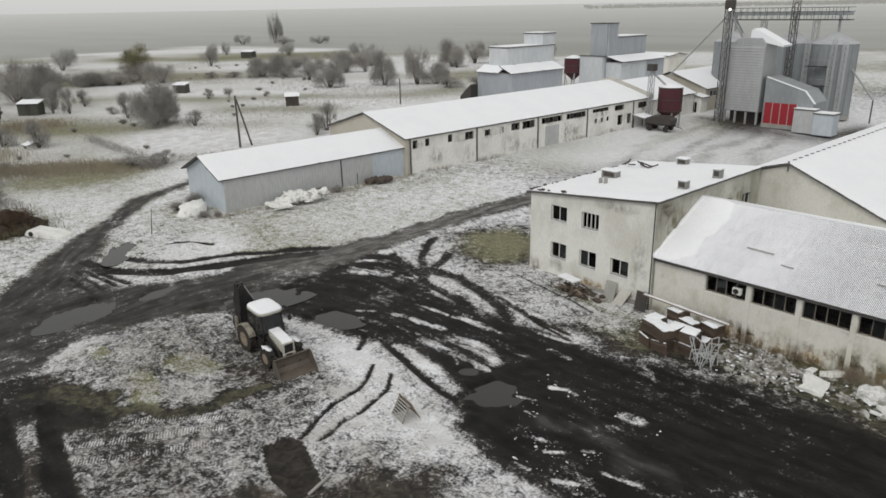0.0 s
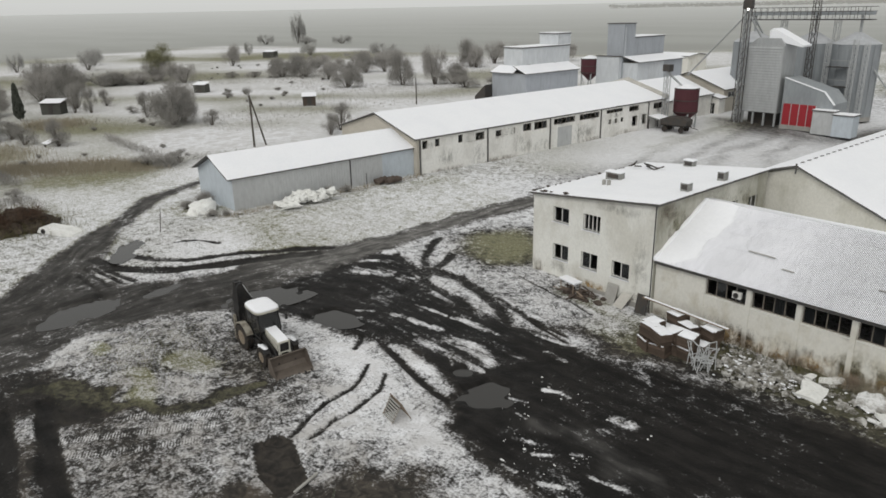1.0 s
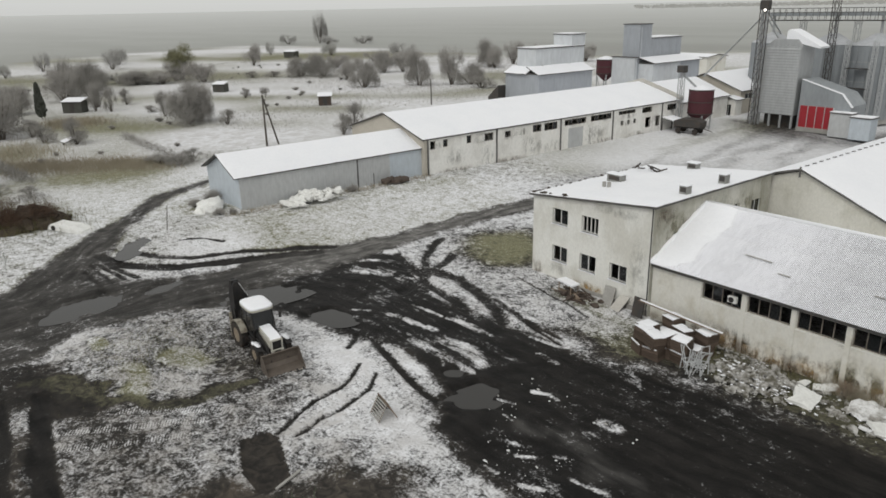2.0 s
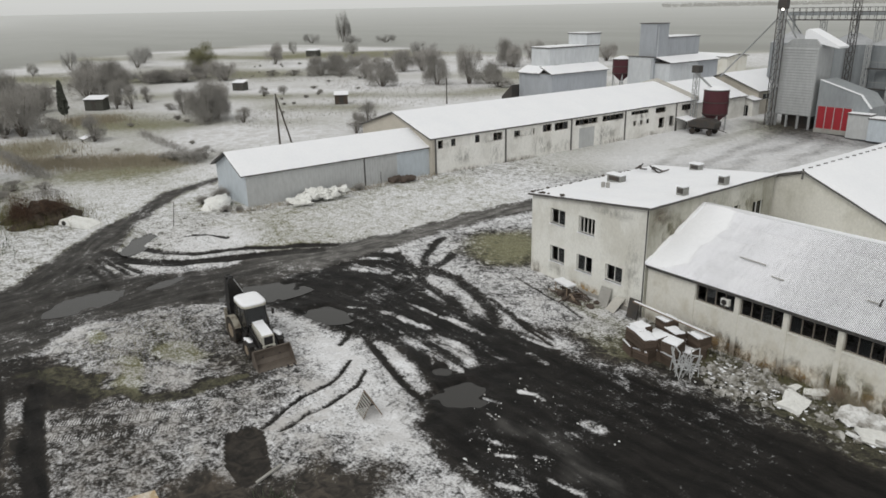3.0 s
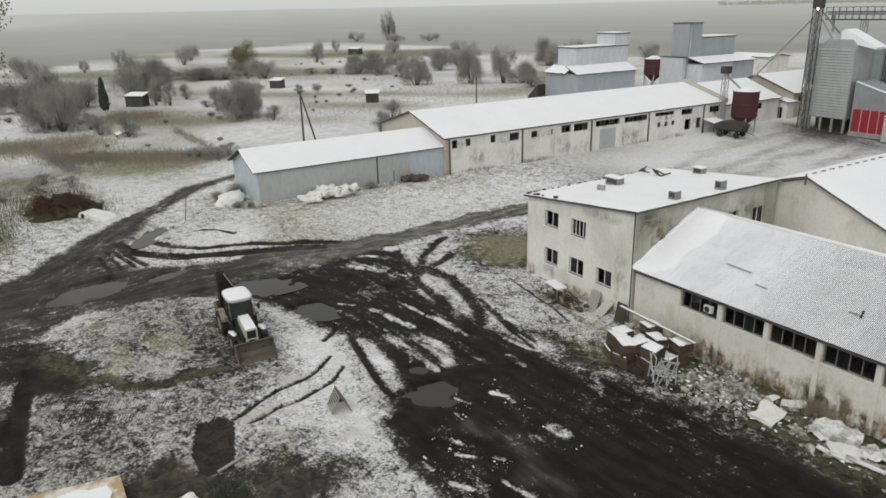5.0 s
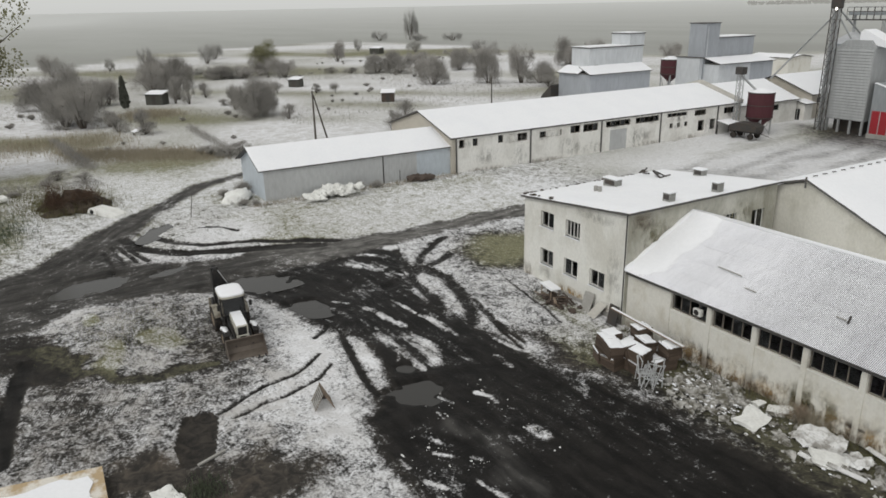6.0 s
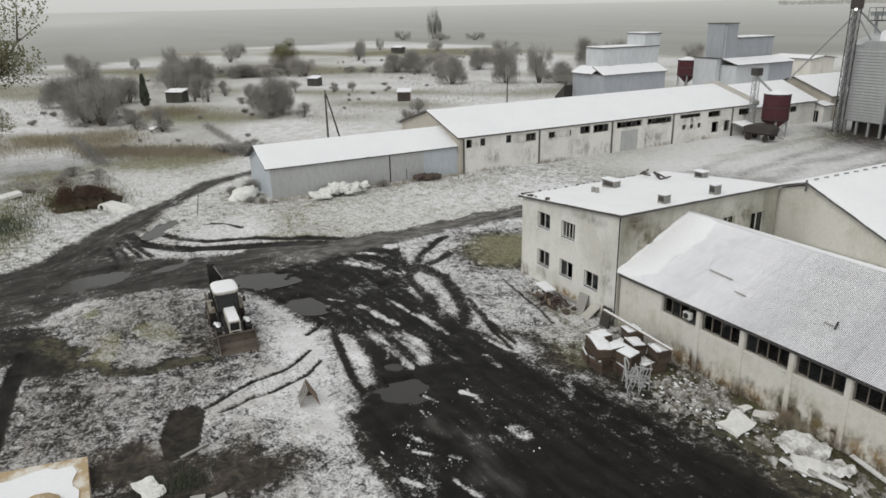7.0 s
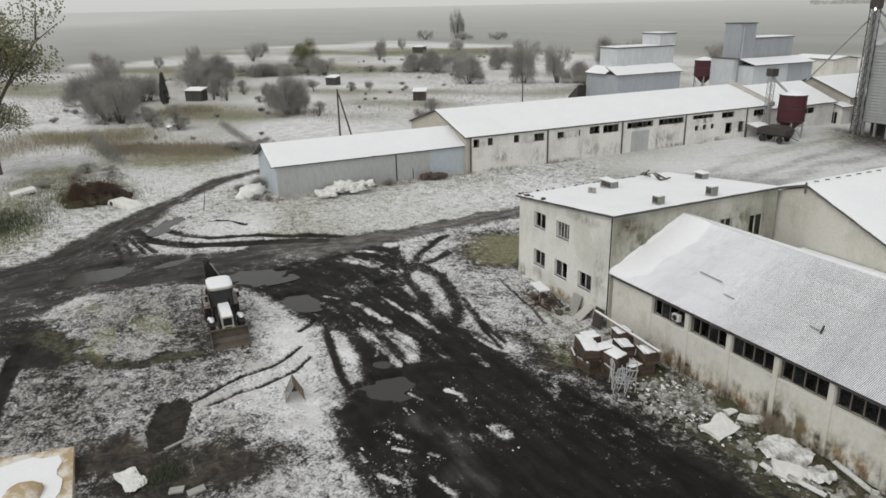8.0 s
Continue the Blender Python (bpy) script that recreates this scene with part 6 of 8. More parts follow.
def dryer():
    o = thing("grain_dryer", "tall grey slatted grain dryer on steel legs", "dryer")
    x0, x1, y0, y1 = -48.0, -42.9, 95.6, 99.4
    bm = bmesh.new()
    box(bm, x0, x1, y0, y1, 3.2, 12.3)
    part("casing", bm, GALV, o)
    for k in range(24):
        bm = bmesh.new()
        z = 3.35 + k * 0.37
        prism(bm, [(y0 - 0.002, z), (y0 - 0.10, z - 0.02), (y0 - 0.002, z + 0.26)], "x", x0 + 0.15, x1 - 0.1)
        part("slat", bm, GALV, o)
    for y in (y0, y1):
        for k in range(4):
            x = x0 + 0.2 + k * (x1 - x0 - 0.4) / 3
            bm = bmesh.new()
            box(bm, x - 0.13, x + 0.13, y + (0.05 if y == y0 else -0.3), y + (0.3 if y == y0 else -0.05), 1.4, 3.2)
            part("leg", bm, GALV, o)
    bm = bmesh.new()
    box(bm, x0 + 0.5, x1 - 0.5, y0 + 1.2, y1 - 0.5, 1.4, 3.19)
    part("hopper_base", bm, STEEL_DARK, o)
    bm = bmesh.new()
    prism(bm, [(x0, 12.301), (x1, 12.301), (x1 - 0.8, 13.2), (x0 + 1.2, 13.2)], "y", y0 + 0.3, y1 - 0.3)
    part("hood", bm, GALV, o)
    bm = bmesh.new()
    prism(bm, [(-45.4, 14.2), (-45.0, 14.5), (-44.3, 14.2), (-40.7, 12.35), (-40.8, 12.1), (-43.2, 12.6), (-43.75, 13.21), (-45.4, 13.21)], "y", y0 + 0.6, y1 - 0.6)
    part("snow_cover", bm, SNOW, o)
    # bucket elevator and its floodlight
    e = thing("bucket_elevator", "dark bucket elevator tower with a lit floodlight at its head", "elevator")
    lattice(e, "frame", -48.30, 95.0, 1.4, 17.2, 0.42, STEEL_DARK, 0.06, 1.3)
    for x in (-48.50, -48.00):
        bm = bmesh.new()
        box(bm, x - 0.14, x + 0.14, 94.85, 95.15, 1.5, 17.0)
        part("leg_casing", bm, GALV, e)
    bm = bmesh.new()
    soft_box(bm, -48.90, -47.60, 94.5, 95.5, 17.0, 18.3, 0.2)
    part("head", bm, STEEL_DARK, e)
    bm = bmesh.new()
    tube(bm, (-47.95, 94.44, 17.0), (-47.95, 94.36, 17.0), 0.15, n=14)
    part("floodlight", bm, LAMP, e, "lit white floodlight")
    for a, b in (((-48.20, 95, 16.6), (-47.0, 97, 13.3)), ((-48.20, 95, 17.2), (-52.8, 109, 13.4)), ((-48.70, 95, 16.0), (-57.5, 96.5, 7.6))):
        bm = bmesh.new()
        tube(bm, a, b, 0.12, n=8)
        part("spout", bm, GALV, e)
    # conveyor bridge over the silos
    g = thing("conveyor_bridge", "steel conveyor gantry running over the silo tops", "conveyor")
    bm = bmesh.new()
    box(bm, -55.6, -37.6, 110.0, 110.8, 15.9, 16.4)
    part("conveyor", bm, SILO_STEEL, g)
    bm = bmesh.new()
    for k in range(18):
        x = -55.6 + k * 1.0
        for y in (109.6, 111.2):
            tube(bm, (x, y, 15.3), (x, y, 17.0), 0.035, n=4)
    for y in (109.6, 111.2):
        for z in (15.3, 16.4, 17.0):
            tube(bm, (-55.6, y, z), (-37.6, y, z), 0.045, n=4)
    part("handrail", bm, STEEL_DARK, g)
    bm = bmesh.new()
    box(bm, -55.6, -37.6, 109.5, 111.3, 15.2, 15.28)
    part("walkway", bm, STEEL_DARK, g)
    for x, y in ((-50.2, 110.4), (-42.3, 110.2)):
        lattice(g, "trestle", x, y, 1.4, 15.2, 0.35, GALV, 0.05, 1.6)
    for x in (-54.8, -45.5, -39.2):
        bm = bmesh.new()
        tube(bm, (x, 110.4, 15.9), (x, 110.6, 13.4), 0.2, n=8)
        part("spout", bm, GALV, g)
    # elevator legs and ladders in front of the silos
    t = thing("silo_elevator", "grey twin-leg silo elevator with a dark head", "elevator")
    lattice(t, "frame", -44.0, 106.5, 1.4, 18.6, 0.4, STEEL_DARK, 0.05, 1.2)
    bm = bmesh.new()
    soft_box(bm, -44.6, -43.4, 106.0, 107.0, 18.4, 20.2, 0.2)
    part("head", bm, STEEL_DARK, t)
    for x, z1 in ((-41.5, 12.6), (-37.9, 12.8), (-36.4, 12.4)):
        lad = thing("silo_ladder", "pale caged ladder standing against the silos", "ladder", group="silo ladders")
        lattice(lad, "frame", x, 106.2, 1.4, z1, 0.26, SIDING, 0.045, 0.9)
    p = thing("silo_platform", "dark steel platform between the silo ladders", "platform")
    for z in (6.2, 8.9):
        bm = bmesh.new()
        box(bm, -41.2, -38.2, 105.7, 106.7, z, z + 0.1)
        part("deck", bm, STEEL_DARK, p)
        bm = bmesh.new()
        tube(bm, (-41.2, 105.7, z + 1.0), (-38.2, 105.7, z + 1.0), 0.03, n=5)
        part("handrail", bm, GALV, p)
    for x in (-41.15, -38.25):
        bm = bmesh.new()
        box(bm, x - 0.07, x + 0.07, 105.75, 105.9, 1.4, 9.9)
        part("post", bm, GALV, p)
    u = thing("unloading_spout", "thin inclined unloading pipe beside the silos", "pipe")
    bm = bmesh.new()
    tube(bm, (-36.3, 109.4, 8.6), (-33.0, 110.0, 4.3), 0.13, n=8)
    part("pipe", bm, GALV, u)
    bm = bmesh.new()
    tube(bm, (-33.0, 110.0, 1.0), (-33.0, 110.0, 4.4), 0.1, n=8)
    part("support_post", bm, STEEL_DARK, u)
    # intake building with sloping roof and red doors
    b = thing("intake_building", "grey metal intake building with bright red folding doors", "building")
    X0, X1, Y0, Y1 = -42.4, -35.7, 95.9, 100.4
    bm = bmesh.new()
    prism(bm, [(X0, 1.2), (X1, 1.2), (X1, 5.0), (X1 - 1.3, 6.5), (X0, 8.1)], "y", Y0, Y1)
    part("casing", bm, SILO_STEEL, b)
    for (ax, az), (bx, bz) in (((X0, 8.1), (X1 - 1.3, 6.5)), ((X1 - 1.3, 6.5), (X1 + 0.1, 4.9))):
        bm = bmesh.new()
        prism(bm, [(ax, az + 0.002), (bx, bz + 0.002), (bx, bz + 0.05), (ax, az + 0.05)], "y", Y0 - 0.12, Y0 + 0.5)
        part("roof_edge", bm, SNOW, b, "thin snow along the roof edge")
    for k in range(4):
        bm = bmesh.new()
        a = X0 + 0.25 + k * 1.1
        soft_box(bm, a + 0.02, a + 1.06, Y0 - 0.09, Y0 - 0.004, 1.75, 4.7, 0.02)
        d = part("red_door_leaf", bm, RED, b, "bright red painted door leaf")
        bm = bmesh.new()
        box(bm, a + 1.045, a + 1.115, Y0 - 0.12, Y0 - 0.004, 1.75, 4.7)
        part("door_trim", bm, SIDING, d)
    bm = bmesh.new()
    box(bm, X0 + 0.2, X1 + 1.5, Y0 - 0.5, Y0 - 0.13, 1.3, 1.85)
    part("ramp", bm, CONCRETE, b)
    s = thing("switch_cabin", "small grey metal cabin beside the red doors", "cabin")
    clad_block(s, "cabin_body", -37.6, -34.9, 94.6, 95.85, 1.2, 4.2, SIDING, 0.9)
    clad_block(s, "cabin_body", -34.85, -32.4, 94.2, 96.2, 1.2, 3.9, SIDING_BLUE, 0.9)


dryer()


# ---- backhoe loader ----
def wheel(parent, x, y, r, w, side):
    z = r
    bm = bmesh.new()
    prof = [(-w / 2, r * 0.58), (-w / 2, r * 0.9), (-w * 0.4, r * 0.98), (w * 0.4, r * 0.98), (w / 2, r * 0.9), (w / 2, r * 0.58)]
    n, rings = 28, []
    for i in range(n):
        a = 2 * math.pi * i / n
        rings.append([bm.verts.new((x + q * math.cos(a), y + p, z + q * math.sin(a))) for p, q in prof])
    for i in range(n):
        j = (i + 1) % n
        for k in range(len(prof)):
            m = (k + 1) % len(prof)
            bm.faces.new((rings[i][k], rings[j][k], rings[j][m], rings[i][m]))
    for i in range(22):
        for s in (-1, 1):
            o = bmesh.new()
            box(o, -0.03, 0.03, 0 if s > 0 else -w * 0.48, w * 0.48 if s > 0 else 0, r * 0.95, r * 1.02)
            join(bm, o, Matrix.Translation((x, y, z)) @ Matrix.Rotation(2 * math.pi * (i + 0.25 * s) / 22, 4, "Y"))
    bmesh.ops.recalc_face_normals(bm, faces=bm.faces[:])
    wh = part("wheel", bm, RUBBER, parent)
    bm = bmesh.new()
    tube(bm, (x, y - w * 0.42, z), (x, y + w * 0.42, z), r * 0.6, n=20)
    tube(bm, (x, y + side * w * 0.42, z), (x, y + side * w * 0.5, z), r * 0.22, n=12)
    part("rim", bm, RIM, wh)


def backhoe_loader(m):
    o = thing("backhoe_loader", "cream backhoe loader with a snowy cab and lowered bucket", "loader", m)
    # chassis, hood and cab, nose towards +x
    bm = bmesh.new()
    soft_box(bm, -1.75, 1.6, -0.42, 0.42, 0.5, 1.05, 0.05)
    part("chassis", bm, DARK, o)
    bm = bmesh.new()
    prism(bm, [(0.28, 1.0), (1.72, 0.95), (1.76, 1.45), (1.55, 1.58), (0.28, 1.74)], "y", -0.38, 0.38)
    bmesh.ops.bevel(bm, geom=bm.edges[:], offset=0.05, segments=2, affect="EDGES")
    hood = part("hood", bm, CREAM_PAINT, o)
    bm = bmesh.new()
    soft_box(bm, 1.765, 1.80, -0.27, 0.27, 0.98, 1.46, 0.01)
    part("grille", bm, DARK, hood, "black radiator grille")
    for a, b, c, d in ((-0.36, -0.28, 0.93, 1.56), (0.28, 0.36, 0.93, 1.56), (-0.28, 0.28, 1.47, 1.56), (-0.28, 0.28, 0.89, 0.97)):
        bm = bmesh.new()
        soft_box(bm, 1.74, 1.83, a, b, c, d, 0.02)
        part("nose_frame", bm, CREAM_PAINT, hood)
    bm = bmesh.new()
    for y in (-0.30, 0.30):
        soft_box(bm, 1.73, 1.86, y - 0.09, y + 0.09, 0.82, 0.96, 0.02)
    part("nose_bumper", bm, CREAM_PAINT, hood)
    bm = bmesh.new()
    tube(bm, (0.7, 0.46, 1.3), (0.7, 0.46, 2.15), 0.045, n=10)
    part("exhaust", bm, DARK, o)
    bm = bmesh.new()
    prism(bm, [(0.36, 1.74), (0.36, 1.77), (1.0, 1.70), (1.58, 1.61), (1.70, 1.52), (1.68, 1.49), (1.55, 1.585), (1.0, 1.655)], "y", -0.33, 0.33)
    part("hood_snow", bm, SNOW, hood, "thin snow on the bonnet")
    bm = bmesh.new()
    cab = [(0.28, 1.15), (0.42, 1.62), (0.12, 2.62), (-1.12, 2.62), (-1.28, 1.75), (-1.20, 1.15)]
    for y in (-0.68, 0.62):
        for (ax, az), (bx, bz) in zip(cab, cab[1:] + cab[:1]):
            a, b = Vector((ax, y + 0.03, az)), Vector((bx, y + 0.03, bz))
            tube(bm, a, b, 0.045, n=6)
        tube(bm, (-0.5, y + 0.03, 1.15), (-0.5, y + 0.03, 2.62), 0.04, n=6)
    for x, z in cab:
        tube(bm, (x, -0.65, z), (x, 0.65, z), 0.045, n=6)
    frame_ob = part("cab_frame", bm, DARK, o)
    for y in (-0.66, 0.63):
        bm = bmesh.new()
        prism(bm, [(q[0] * 0.99, q[1]) for q in cab], "y", y, y + 0.012)
        part("side_glass", bm, GLASS, frame_ob)
    for (ax, az), (bx, bz) in (((0.40, 1.64), (0.11, 2.58)), ((-1.12, 2.58), (-1.27, 1.77))):
        bm = bmesh.new()
        v = [bm.verts.new(p) for p in ((ax, -0.62, az), (ax, 0.62, az), (bx, 0.62, bz), (bx, -0.62, bz))]
        f = bm.faces.new(v)
        e = bmesh.ops.extrude_face_region(bm, geom=[f])
        for g in e["geom"]:
            if isinstance(g, bmesh.types.BMVert):
                g.co.x -= 0.012
        bmesh.ops.recalc_face_normals(bm, faces=bm.faces[:])
        part("windscreen", bm, GLASS, frame_ob)
    bm = bmesh.new()
    soft_box(bm, -0.85, -0.35, -0.28, 0.28, 1.2, 1.5, 0.05)
    soft_box(bm, -0.95, -0.80, -0.26, 0.26, 1.5, 2.1, 0.05)
    part("driver_seat", bm, DARK, o)
    bm = bmesh.new()
    tube(bm, (0.05, 0, 1.2), (-0.12, 0, 1.75), 0.04, n=6)
    tube(bm, (-0.10, 0, 1.74), (-0.12, 0, 1.78), 0.2, n=16)
    part("steering_wheel", bm, DARK, o)
    bm = bmesh.new()
    rim = [(-0.47 + 0.82 * math.copysign(abs(math.cos(a)) ** 0.45, math.cos(a)), 0.81 * math.copysign(abs(math.sin(a)) ** 0.45, math.sin(a))) for a in np.linspace(0, 2 * math.pi, 36, endpoint=False) + 0.01]
    prism(bm, rim, "z", 2.62, 2.72)
    roof = part("cab_roof", bm, CREAM_PAINT, o)
    bm = bmesh.new()
    rings = []
    for k, (q, z) in enumerate(((0.98, 2.722), (0.985, 2.78), (0.93, 2.83), (0.75, 2.86), (0.4, 2.875))):
        rings.append([bm.verts.new((-0.47 + (x + 0.47) * q, y * q, z)) for x, y in rim])
    for a, b in zip(rings, rings[1:]):
        for i in range(len(rim)):
            bm.faces.new((a[i], a[(i + 1) % len(rim)], b[(i + 1) % len(rim)], b[i]))
    bm.faces.new(rings[-1])
    bm.faces.new(rings[0][::-1])
    part("roof_snow", bm, SNOW, roof, "snow lying on the cab roof", smooth=True)
    bm = bmesh.new()
    soft_box(bm, -1.2, 0.3, -0.62, 0.62, 1.02, 1.15, 0.03)
    part("cab_floor", bm, DARK, o)
    # wheels and mudguards
    for y, s in ((-0.92, -1), (0.92, 1)):
        wheel(o, -1.15, y, 0.74, 0.44, s)
        wheel(o, 1.02, y * 1.0, 0.52, 0.36, s)
        bm = bmesh.new()
        arc = [(-1.15 + 0.86 * math.cos(a), 0.76 + 0.86 * math.sin(a)) for a in np.linspace(0.5, 2.6, 10)]
        arc += [(-1.15 + 0.80 * math.cos(a), 0.76 + 0.80 * math.sin(a)) for a in np.linspace(2.6, 0.5, 10)]
        prism(bm, arc, "y", y - 0.2, y + 0.2)
        part("rear_mudguard", bm, CREAM_DIRTY, o)
        bm = bmesh.new()
        arc = [(1.02 + 0.66 * math.cos(a), 0.52 + 0.62 * math.sin(a)) for a in np.linspace(0.7, 2.3, 8)]
        arc += [(1.02 + 0.61 * math.cos(a), 0.52 + 0.57 * math.sin(a)) for a in np.linspace(2.3, 0.7, 8)]
        prism(bm, arc, "y", y - 0.2, y + 0.2)
        g = part("front_mudguard", bm, DARK, o)
        bm = bmesh.new()
        lump(bm, (1.0, y, 1.13), (0.36, 0.2, 0.03), 3, 2, 0.7, False)
        part("mudguard_snow", bm, SNOW, g, smooth=True)
        bm = bmesh.new()
        soft_box(bm, -0.35, 0.25, y * 0.62 - 0.16, y * 0.62 + 0.16, 0.55, 1.0, 0.04)
        part("step_tank", bm, DARK, o)
        # lift arm
        bm = bmesh.new()
        yy = 0.52 * s
        prism(bm, [(0.15, 1.5), (0.32, 1.58), (1.55, 1.12), (2.02, 0.42), (1.88, 0.34), (1.4, 0.92), (0.2, 1.36)], "y", yy - 0.05, yy + 0.05)
        part("loader_arm", bm, DARK, o)
        bm = bmesh.new()
        tube(bm, (0.25, yy, 1.05), (1.2, yy, 0.95), 0.06, n=8)
        tube(bm, (1.2, yy, 0.95), (1.7, yy, 0.82), 0.035, n=8)
        part("lift_ram", bm, DARK, o)
        bm = bmesh.new()
        tube(bm, (0.32, y * 0.78, 2.25), (0.5, y * 1.05, 2.22), 0.02, n=5)
        soft_box(bm, 0.46, 0.52, y * 1.08 - 0.09, y * 1.08 + 0.09, 2.05, 2.4, 0.02)
        part("mirror", bm, DARK, o)
    # front bucket
    bm = bmesh.new()
    shell = [(2.02, 0.95), (1.94, 0.70), (1.93, 0.30), (2.05, 0.06), (2.80, 0.0), (2.80, 0.04), (2.10, 0.10), (1.99, 0.33), (2.0, 0.69), (2.08, 0.93)]
    prism(bm, shell, "y", -1.14, 1.14)
    bk = part("bucket", bm, BUCKET, o, "worn brown steel bucket")
    for y in (-1.17, 1.142):
        bm = bmesh.new()
        prism(bm, [(2.02, 0.95), (1.94, 0.70), (1.93, 0.30), (2.05, 0.06), (2.80, 0.0), (2.62, 0.25), (2.2, 0.9)], "y", y, y + 0.028)
        part("bucket_side", bm, BUCKET, bk)
    bm = bmesh.new()
    box(bm, 2.70, 2.86, -1.16, 1.16, -0.03, 0.015)
    part("cutting_edge", bm, BUCKET_EDGE, bk)
    for k in range(6):
        bm = bmesh.new()
        y = -1.0 + k * 0.4
        prism(bm, [(2.78, -0.02), (2.78, 0.06), (3.0, 0.0)], "y", y - 0.05, y + 0.05)
        part("tooth", bm, DARK, bk)
    # rear backhoe, folded up against the cab
    bm = bmesh.new()
    soft_box(bm, -2.05, -1.75, -1.05, 1.05, 0.45, 1.0, 0.05)
    part("rear_frame", bm, DARK, o)
    bm = bmesh.new()
    soft_box(bm, -2.32, -2.05, -0.62, -0.16, 0.5, 1.15, 0.05)
    part("swing_post", bm, DARK, o)
    bm = bmesh.new()
    prism(bm, [(-2.12, 0.9), (-2.4, 1.0), (-2.78, 2.25), (-2.66, 3.5), (-2.32, 3.54), (-2.36, 2.25)], "y", -0.62, -0.18)
    part("boom", bm, DARK, o, "black folded boom")
    bm = bmesh.new()
    prism(bm, [(-2.42, 3.4), (-2.62, 3.56), (-3.12, 2.3), (-3.05, 1.25), (-2.8, 1.2), (-2.84, 2.3)], "y", -0.54, -0.26)
    part("dipper", bm, DARK, o)
    bm = bmesh.new()
    prism(bm, [(-2.95, 1.3), (-2.6, 1.25), (-2.35, 0.9), (-2.45, 0.5), (-2.8, 0.42), (-3.1, 0.8)], "y", -0.72, -0.06)
    part("digging_bucket", bm, DARK, o)
    bm = bmesh.new()
    prism(bm, [(-0.64, 3.3), (-0.5, 3.52), (-0.3, 3.5), (0.28, 2.5), (0.2, 1.6), (-0.3, 1.4), (-0.64, 1.9)], "x", -2.30, -2.13)
    part("boom_plate", bm, DARK, o, "black side plate of the folded boom")
    bm = bmesh.new()
    tube(bm, (-2.12, -0.24, 3.42), (-2.12, 0.26, 2.5), 0.025, n=6)
    part("hose", bm, SIDING, o, "pale hydraulic hose")
    bm = bmesh.new()
    tube(bm, (-2.1, -0.39, 1.25), (-2.35, -0.39, 2.6), 0.06, n=8)
    part("boom_ram", bm, DARK, o)
    for y in (-1.0, 1.0):
        bm = bmesh.new()
        soft_box(bm, -2.12, -1.94, y - 0.08, y + 0.08, 0.2, 1.75, 0.03)
        lg = part("stabiliser", bm, CREAM_DIRTY, o)
        bm = bmesh.new()
        soft_box(bm, -2.25, -1.85, y - 0.2, y + 0.2, 0.12, 0.19, 0.02)
        part("foot", bm, DARK, lg)


LX, LY = -29.77, 11.4
backhoe_loader(pose(LX, LY, z_at(LX, LY) - 0.02, 0, 2, -2.5) @ Matrix.Diagonal((1.09, 0.88, 0.94, 1)))


# ---- stacked crates and scrap by the workshop ----
def crate(w, d, h):
    o = thing("crate", "brown wooden crate stacked by the workshop wall", "crate", group="stacked crates")
    for k in range(3):
        for a, b, c, e in ((-w / 2, w / 2, -d / 2, -d / 2 + 0.03), (-w / 2, w / 2, d / 2 - 0.03, d / 2), (-w / 2, -w / 2 + 0.03, -d / 2 + 0.032, d / 2 - 0.032), (w / 2 - 0.03, w / 2, -d / 2 + 0.032, d / 2 - 0.032)):
            bm = bmesh.new()
            box(bm, a, b, c, e, h * k / 3 + 0.01, h * (k + 1) / 3 - 0.01)
            part("board", bm, CRATE, o)
    bm = bmesh.new()
    box(bm, -w / 2 + 0.032, w / 2 - 0.032, -d / 2 + 0.032, d / 2 - 0.032, 0.03, h - 0.06)
    part("filling", bm, CRATE, o)
    return o


